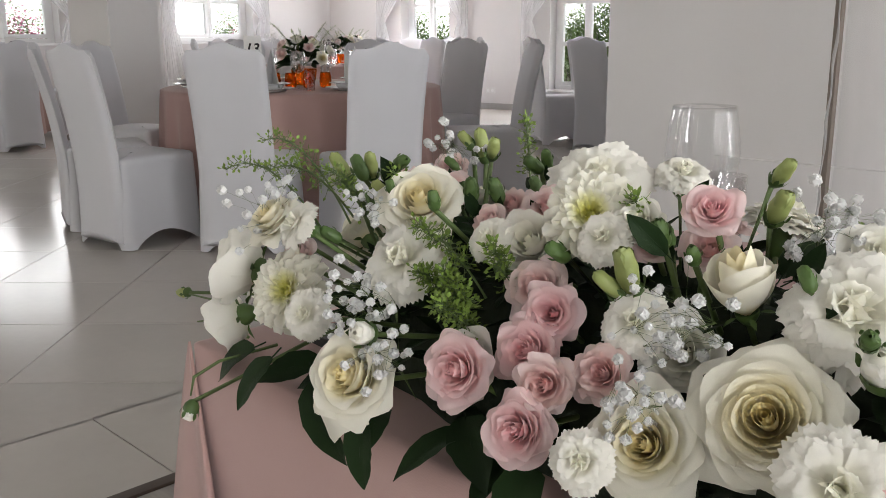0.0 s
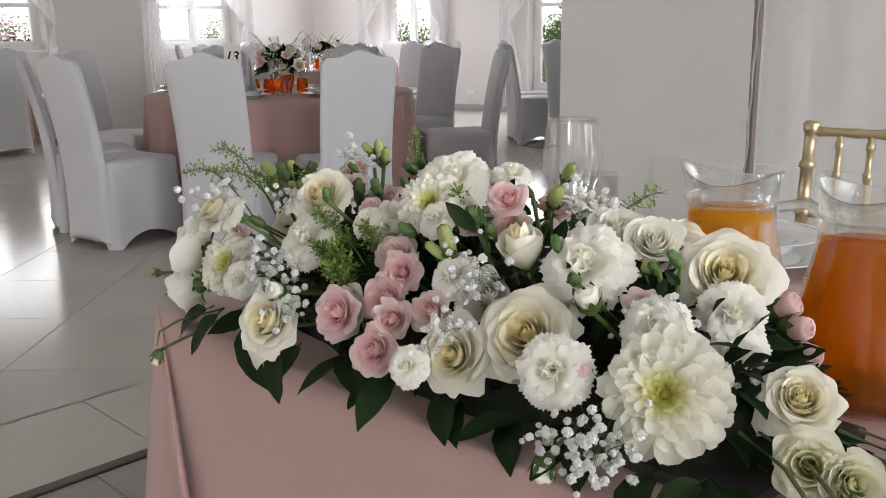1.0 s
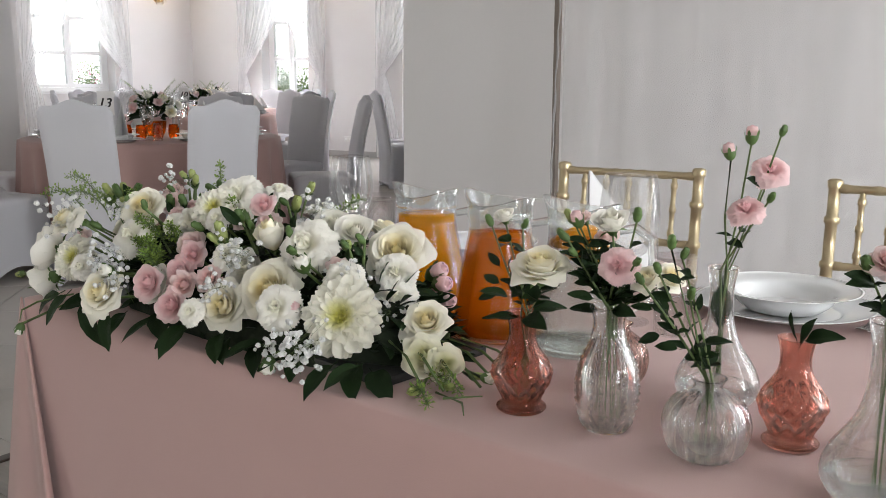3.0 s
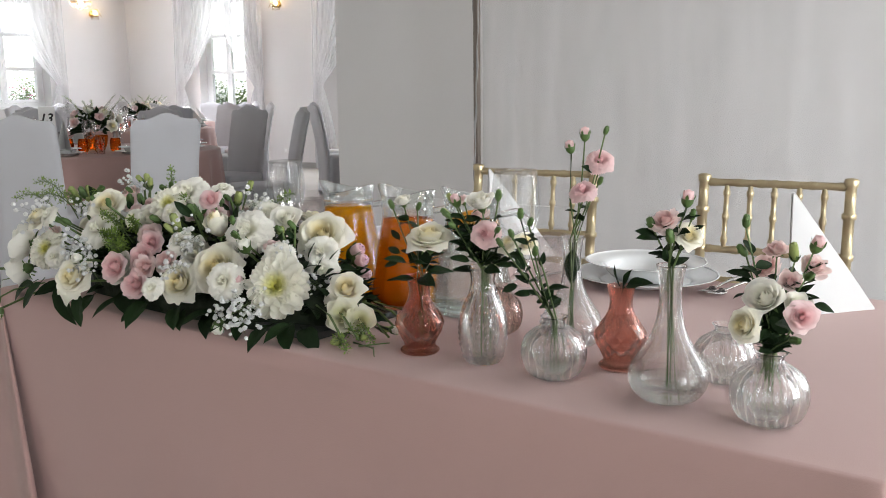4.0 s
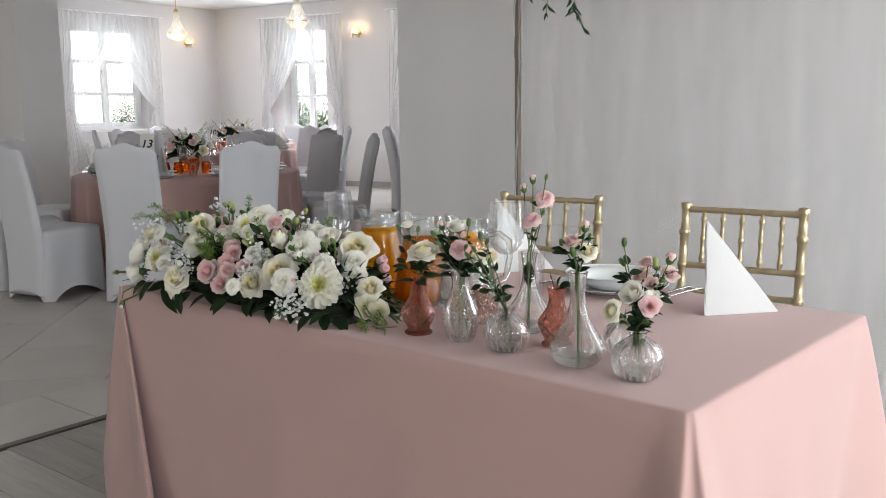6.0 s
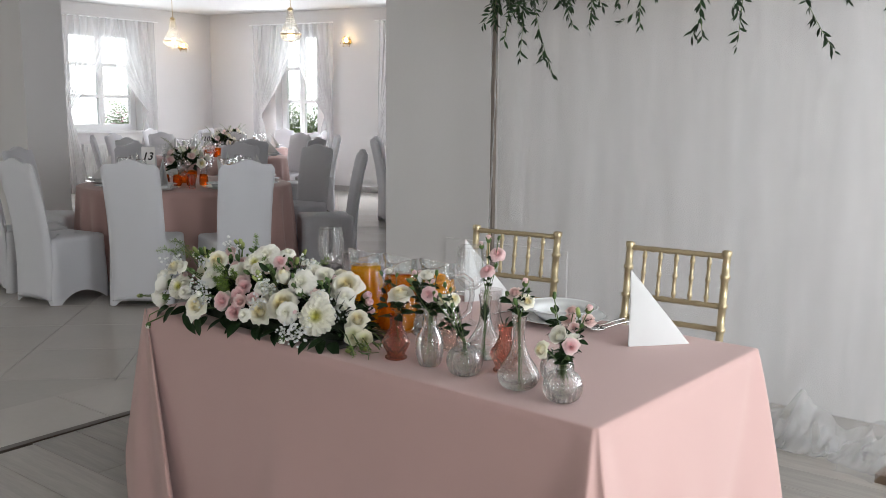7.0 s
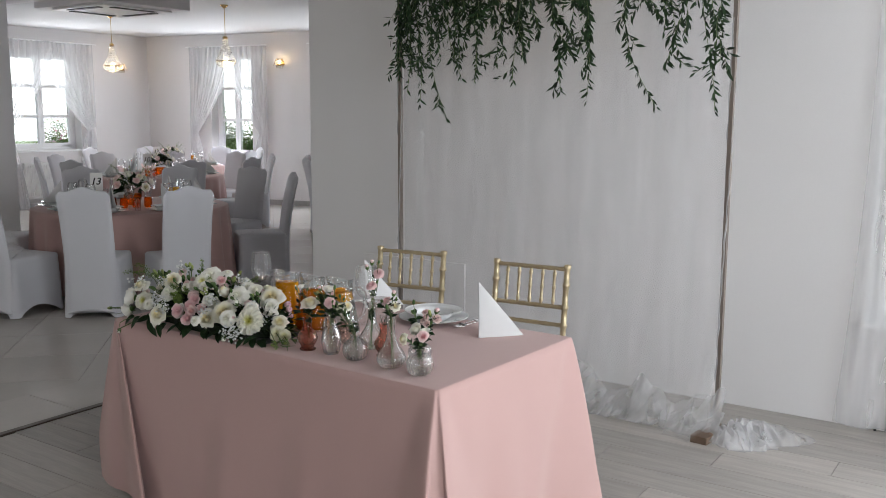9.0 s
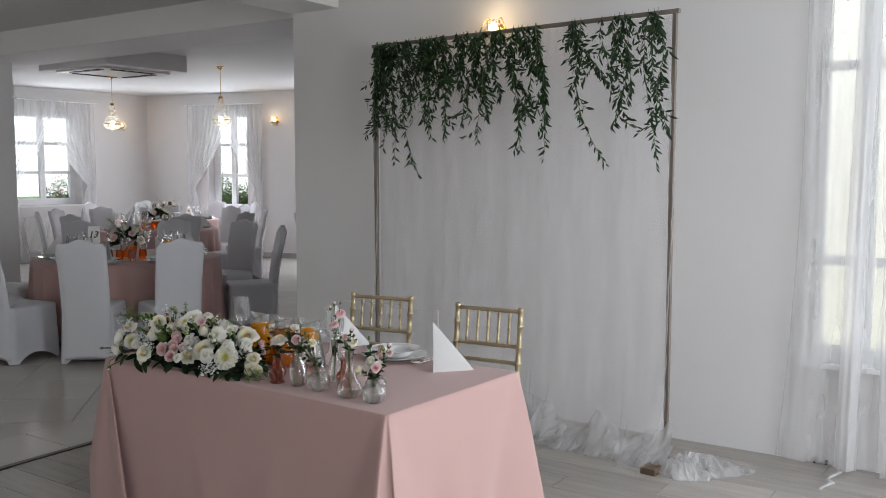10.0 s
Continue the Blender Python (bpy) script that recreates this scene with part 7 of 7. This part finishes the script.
def napkin(x, y, turn, z=TOP + 0.0035, mesh=None, group="napkins on the couple's table"):
    ob = tagged(new("napkin", mesh or NAPKIN_BIG), "white napkin folded to a standing triangle", "napkin", group)
    ob.matrix_world = pose(x, y, z, 0, 0, turn)


napkin(-0.30, 0.608, 64)
napkin(-0.995, 0.72, 74)


def fork_mesh():
    g = Geo()
    g.tube([(0.0, 0, 0.003), (0.06, 0, 0.006), (0.115, 0, 0.004), (0.13, 0, 0.004)], [0.0045, 0.003, 0.0022, 0.003], 8)
    g.tube([(0.13, 0, 0.004), (0.145, 0, 0.003)], [0.004, 0.008], 8)
    for k in range(4):
        y = -0.0085 + 0.0057 * k
        g.tube([(0.143, y, 0.003), (0.165, y, 0.0035), (0.19, y, 0.008)], [0.0019, 0.0017, 0.001], 5)
    return g.mesh("fork", STEEL)


FORK = fork_mesh()
for x, y, turn in ((-0.478, 0.87, -90), (-0.445, 0.86, -94), (-1.10, 0.84, -95), (-0.80, 0.60, 85)):
    fk = tagged(new("fork", FORK), "steel table fork lying beside a plate", "fork", "cutlery on the couple's table")
    fk.matrix_world = pose(x, y, TOP + 0.0035, 0, 0, turn)


# ---- settings of the round tables ----
POT = lathe("pot", shell(smooth_profile([(0.05, 0.0), (0.062, 0.01), (0.075, 0.05), (0.08, 0.1)], 14), 0.003), AMBER_GLASS, 36)
CANDLE = lathe("candle_glass", shell(smooth_profile([(0.025, 0.0), (0.034, 0.015), (0.036, 0.05), (0.03, 0.09)], 14), 0.002), AMBER_GLASS, 28)
SMALL_NAPKIN = napkin_mesh(0.205, 0.16, 0.3, 2)


def number_card(text, m):
    card = tagged(empty("number_card", m), "white table number card standing upright", "card", "number cards of the hall")
    part("card", box_mesh("card", (0.105, 0.004, 0.16), CARD, 0.001), card, pose(0, 0, 0.145))
    part("stand", lathe("stand", [(0.035, 0), (0.03, 0.008), (0.005, 0.012), (0.004, 0.148)], BRASS, 20), card)
    cu = bpy.data.curves.new("number", "FONT")
    cu.body, cu.size, cu.shear, cu.align_x, cu.extrude, cu.offset = text, 0.085, 0.28, "CENTER", 0.0005, 0.0016
    cu.materials.append(INK)
    part("number", cu, card, pose(-0.008, -0.0035, 0.2, 90, 0, 0), "black slanted figures")
    return card


def centrepiece(x, y, seed):
    rng = random.Random(seed)
    z = 0.761
    thing = tagged(empty("table_bouquet", pose(x, y, z)), "bouquet of white and blush flowers in an amber pot", "flower arrangement", "bouquets of the round tables")
    part("pot", POT, thing)
    o = (x, y, z)
    kinds = ["rose", "mauve_rose", "spray_rose", "lisianthus", "rose", "mauve_rose", "carnation", "spray_rose", "rose", "mauve_rose", "lisianthus", "spray_rose", "dahlia"]
    for k, kind in enumerate(kinds):
        a = k * 2.4 + rng.uniform(-0.3, 0.3)
        e = radians(8 + 75 * (k / len(kinds)))
        ax = Vector((math.cos(a) * math.cos(e), math.sin(a) * math.cos(e), math.sin(e)))
        p = Vector((x, y, z + 0.15)) + Vector((ax.x * 0.21, ax.y * 0.21, ax.z * 0.15))
        flower(kind, p, ax, rng.uniform(0.042, 0.056), thing, o)
    for k in range(44):
        a, e = rng.uniform(0, 6.28), rng.uniform(-0.2, 1.4)
        ax = Vector((math.cos(a) * math.cos(e), math.sin(a) * math.cos(e), math.sin(e)))
        leaf(Vector((x, y, z + 0.13)) + ax * 0.08, ax + Vector((0, 0, 0.2)), (rng.gauss(0, 1), rng.gauss(0, 1), 1), rng.uniform(0.07, 0.11), thing, o)
    gy, cs = Geo(), Geo()
    for k in range(7):
        a = k * 0.9
        gypsophila(gy, (0.19 * math.cos(a), 0.19 * math.sin(a), 0.24 + 0.03 * (k % 3)), 0.05, 26, seed * 9 + k, (0, 0, 0.12))
        cress_sprig(cs, (0.05 * math.cos(a), 0.05 * math.sin(a), 0.16), (0.21 * math.cos(a), 0.21 * math.sin(a), 0.34 + 0.02 * (k % 3)), seed * 7 + k, 1.2)
    tagged(part("gypsophila", gy.mesh("gypsophila", [GYPSO, STEM]), thing), kind="stuff")
    part("cress_sprig", cs.mesh("cress_sprig", [FRESH, STEM]), thing)


CARDS = {"13": (-5.83, 2.28), "10": (-9.08, 4.9), "9": (-11.2, 2.35)}
for (tx, ty), text, seed in HALL_TABLES:
    rng = random.Random(seed)
    zt = 0.7585
    g = "table %s" % text
    centrepiece(tx + 0.02, ty + 0.0, seed)
    to_cam = math.atan2(-1.6 - ty, 0.6 - tx)
    cx, cy = CARDS.get(text, (tx + 0.22 * math.cos(to_cam - 1.25), ty + 0.22 * math.sin(to_cam - 1.25)))
    number_card(text, pose(cx, cy, zt, 0, 0, math.degrees(to_cam) + 90))
    seats = 9 if text in ("13", "10") else 7
    for k in range(seats):
        a = 2 * math.pi * k / seats + 0.45 + seed
        c, s = math.cos(a), math.sin(a)
        plates(tx + 0.66 * c, ty + 0.66 * s, zt, "plates on " + g)
        napkin(tx + 0.6 * c, ty + 0.6 * s, math.degrees(a) + rng.uniform(-60, 60), zt + 0.026, SMALL_NAPKIN, "napkins on " + g)
        b = a + 0.24
        wine_glass(tx + 0.5 * math.cos(b), ty + 0.5 * math.sin(b), zt, 0.95, "glasses on " + g)
        b = a + 0.36
        tumbler(tx + 0.56 * math.cos(b), ty + 0.56 * math.sin(b), zt, 0.95, "glasses on " + g)
    for k in range(4):
        a = to_cam + 0.5 - k * 0.35
        ob = tagged(new("candle_glass", CANDLE), "small amber glass candle holder", "candle holder", "candle holders on " + g)
        ob.matrix_world = pose(tx + 0.3 * math.cos(a), ty + 0.3 * math.sin(a), zt)
    a = to_cam + 1.4
    ob = tagged(empty("glass_jug", pose(tx + 0.38 * math.cos(a), ty + 0.38 * math.sin(a), zt)), "glass jug of orange juice on a round table", "jug", "jugs of the round tables")
    part("vessel", JUG, ob)
    part("handle", JUG_HANDLE, ob)
    part("drink", liquid(0.16, ORANGE_JUICE), ob)


# ---- garden outside the windows ----
lawn = Geo()
n = 24
lawn.grid([[(-90 + 180 * i / n, -90 + 180 * j / n, -0.35 + 0.1 * math.sin(i * 1.3) * math.sin(j * 0.9)) for i in range(n + 1)] for j in range(n + 1)])
tagged(new("ground", lawn.mesh("ground", GRASS)), "mown lawn round the building", "lawn", kind="structure")

HAZE = glow_material("bright_overcast_haze", (0.97, 0.985, 1.0), 1.2)
dome = Geo()
dome.grid([[(-4 + 70 * math.cos(2 * math.pi * j / 48), 70 * math.sin(2 * math.pi * j / 48), -2 + 42 * i / 6) for j in range(48)] for i in range(7)], 0, True)
tagged(new("backdrop", dome.mesh("backdrop", HAZE)), "bright hazy sky at the horizon", "sky", kind="structure")


def shrub(name, m, size, count, seed, label, mats=(FOLIAGE,), share=0.0):
    """A shrub: short branching stems and many small leaves in uneven clumps."""
    rng = random.Random(seed)
    thing = tagged(empty(name, m), label, "shrub")
    br, lv = Geo(), Geo()
    clumps = []
    for k in range(14):
        a, e = rng.uniform(0, 6.28), rng.uniform(0.2, 1.4)
        r = rng.uniform(0.5, 1.0)
        c = Vector((size[0] * r * math.cos(a) * math.cos(e), size[1] * r * math.sin(a) * math.cos(e), size[2] * (0.25 + 0.75 * r * math.sin(e))))
        clumps.append(c)
        br.tube([(0, 0, -0.1), tuple(c * 0.5 + Vector((0, 0, 0.05))), tuple(c)], [0.03, 0.018, 0.006], 5)
    for k in range(2 * count):
        c = clumps[rng.randrange(len(clumps))]
        p = c + Vector((rng.gauss(0, 0.2) * size[0], rng.gauss(0, 0.2) * size[1], rng.gauss(0, 0.13) * size[2]))
        if p.z < 0:
            continue
        ln = rng.uniform(0.035, 0.07)
        lance_leaf(lv, p, (rng.gauss(0, 1), rng.gauss(0, 1), rng.gauss(0, 0.6)), (rng.gauss(0, 1), rng.gauss(0, 1), 1), ln, ln * 0.55, 1 if rng.random() < share else 0, 0.1)
    part("branches", br.mesh("branches", WOOD), thing)
    tagged(part("crown", lv.mesh("crown", list(mats) if len(mats) > 1 else [mats[0], mats[0]]), thing), kind="stuff")


shrub("flowering_shrub", m_left @ pose(L_LEN - 0.3, 2.5, -0.3), (0.55, 0.5, 1.7), 2600, 41, "green shrub with yellow and red blossom outside the window", (FOLIAGE, BLOOM), 0.12)
shrub("flowering_shrub", m_left @ pose(L_LEN - 3.5, 2.4, -0.3), (0.6, 0.6, 1.75), 2600, 42, "shrub with pink blossom outside the window", (FOLIAGE, BLOOM), 0.3)
shrub("flowering_shrub", m_left @ pose(L_LEN - 4.3, 2.3, -0.3), (0.6, 0.6, 2.1), 2200, 47, "tall shrub with pink blossom outside the window", (FOLIAGE, BLOOM), 0.55)
for k, (x, y, s) in enumerate(((0.05, 2.5, 1.6), (0.8, 3.2, 1.6), (-0.7, 3.3, 1.8), (2.0, 4.2, 1.7), (3.5, 2.8, 2.0), (4.3, 3.2, 2.4), (5.2, 3.6, 2.6), (2.9, 3.8, 1.8))):
    shrub("garden_shrub", m_right @ pose(x, y, -0.3), (0.9, 0.8, s), 2400, 50 + k, "leafy green garden shrub outside the window")
shrub("garden_shrub", m_left @ pose(L_LEN - 2.6, 9.0, -0.3), (1.8, 1.2, 2.2), 2600, 60, "leafy green shrub in the garden")
out_wall = tagged(new("garden_wall", box_mesh("garden_wall", (9, 0.3, 5.5), NEIGHBOUR, 0.02)), "pale rendered wall of the next building", "wall")
out_wall.matrix_world = m_back @ pose(5.5, 5.0, -0.35)
house = tagged(empty("neighbour_house", m_left @ pose(L_LEN - 3.2, 34, -0.4)), "rendered house with a red roof, far off", "house")
part("wall", box_mesh("wall", (9, 7, 3.2), STONE_WALL, 0.02), house)
rf = Geo()
rf.grid([[(-4.8, -3.9, 3.1), (4.8, -3.9, 3.1)], [(-4.8, 0, 5.6), (4.8, 0, 5.6)], [(-4.8, 3.9, 3.1), (4.8, 3.9, 3.1)]])
rf.poly([(-4.5, -3.5, 3.1), (-4.5, 3.5, 3.1), (-4.5, 0, 5.4)])
rf.poly([(4.5, -3.5, 3.1), (4.5, 3.5, 3.1), (4.5, 0, 5.4)])
part("roof", rf.mesh("roof", ROOF_RED, False), house)


# ---- floor pieces: boards of the room, tiles of the hall ----
def board_mesh(lx, ly, mat):
    bm = bmesh.new()
    bmesh.ops.create_cube(bm, size=1)
    for v in bm.verts:
        top = v.co.z > 0
        v.co = Vector((v.co.x * (lx - (0.0016 if top else 0.0)), v.co.y * (ly - (0.0016 if top else 0.0)), 0.0 if top else -0.006))
    return from_bm("board", bm, mat)


BW, BL = 0.193, 1.29
boards = {}
prng = random.Random(9)
u_min, u_max, v_min, v_max = STRIP_U + 0.021, ROOM_U - 0.003, ROOM_V + 0.003, WALL_V - 0.003
row = 0
v = v_max
while v > v_min + 0.02:
    w = min(BW, v - v_min)
    u = u_min - BL * ((row * 0.37 + 0.18) % 1.0)
    while u < u_max:
        a, b = max(u, u_min), min(u + BL, u_max)
        if b - a > 0.03:
            key = (round(b - a, 3), round(w, 3))
            if key not in boards:
                boards[key] = board_mesh(b - a - 0.0015, w - 0.0015, PLANK)
            ob = part("board", boards[key], floor_room)
            ob.matrix_world = bld((a + b) / 2, v - w / 2, 0.0, 180 * prng.randrange(2))
        u += BL
    v -= BW
    row += 1

# tiles of 0.6 m on the diagonal, with a straight border course along the threshold
TS = 0.6
corner = Vector((-4.19, 0.60))
d1 = Vector((math.cos(radians(45 + BETA)), math.sin(radians(45 + BETA))))
d2 = Vector((-d1.y, d1.x))
inv = BUILD.inverted()
tile_full = board_mesh(TS - 0.003, TS - 0.003, TILE)
BORDER_U = STRIP_U - 0.49


def clipped(poly, keep):
    """A convex outline cut by a straight line; keep(p) > 0 stays."""
    out = []
    for i, p in enumerate(poly):
        q = poly[(i + 1) % len(poly)]
        a, b = keep(p), keep(q)
        if a > 0:
            out.append(p)
        if a * b < 0:
            t = a / (a - b)
            out.append((p[0] + (q[0] - p[0]) * t, p[1] + (q[1] - p[1]) * t))
    return out


rest = Geo()
made = 0
cells = []
for i in range(-26, 27):
    for j in range(-26, 27):
        c = corner + d1 * TS * (i + 0.5) + d2 * TS * (j + 0.5)
        b = inv @ Vector((c.x, c.y, 0))
        if b.x > BORDER_U + 0.42 or b.x < -13.6 or b.y < -5.4 or b.y > 11.6 or (b.y > 9.4 and b.x < -9.5 and b.y - 9.0 > (b.x + 13.5) * 0.3 + 1.5):
            continue
        cells.append(((c - Vector((-3.6, 1.2))).length, c, b))
cells.sort(key=lambda q: q[0])
half = TS / 2 - 0.0015
for far, c, b in cells:
    sq = []
    for sx, sy in ((-1, -1), (1, -1), (1, 1), (-1, 1)):
        p = inv @ Vector((*(c + d1 * half * sx + d2 * half * sy), 0))
        sq.append((p.x, p.y))
    cut = clipped(sq, lambda p: BORDER_U - 0.0015 - p[0])
    if len(cut) < 3:
        continue
    if len(cut) == 4 and max(p[0] for p in sq) < BORDER_U and made < 280:
        ob = part("tile", tile_full, floor_hall)
        ob.matrix_world = Matrix.Translation((c.x, c.y, 0)) @ pose(0, 0, 0, 0, 0, 45 + BETA)
        made += 1
    elif made < 280:
        g = Geo()
        g.poly([(x, y, 0) for x, y in cut])
        for k in range(len(cut)):
            (x0, y0), (x1, y1) = cut[k], cut[(k + 1) % len(cut)]
            g.poly([(x0, y0, 0), (x0, y0, -0.006), (x1, y1, -0.006), (x1, y1, 0)])
        ob = part("tile", g.mesh("tile", TILE, False), floor_hall)
        ob.matrix_world = BUILD
        made += 1
    else:
        w = [BUILD @ Vector((x, y, 0)) for x, y in cut]
        rest.poly([tuple(p) for p in w])
far_tiles = tagged(part("far_tiles", rest.mesh("far_tiles", TILE, False), floor_hall), kind="stuff")
bt = board_mesh(0.487, TS - 0.003, TILE)
v = WALL_V - 0.32
while v > -5.2:
    ob = part("tile", bt, floor_hall)
    ob.matrix_world = bld(STRIP_U - 0.021 - 0.2345, v - TS / 2, 0.0)
    v -= TS
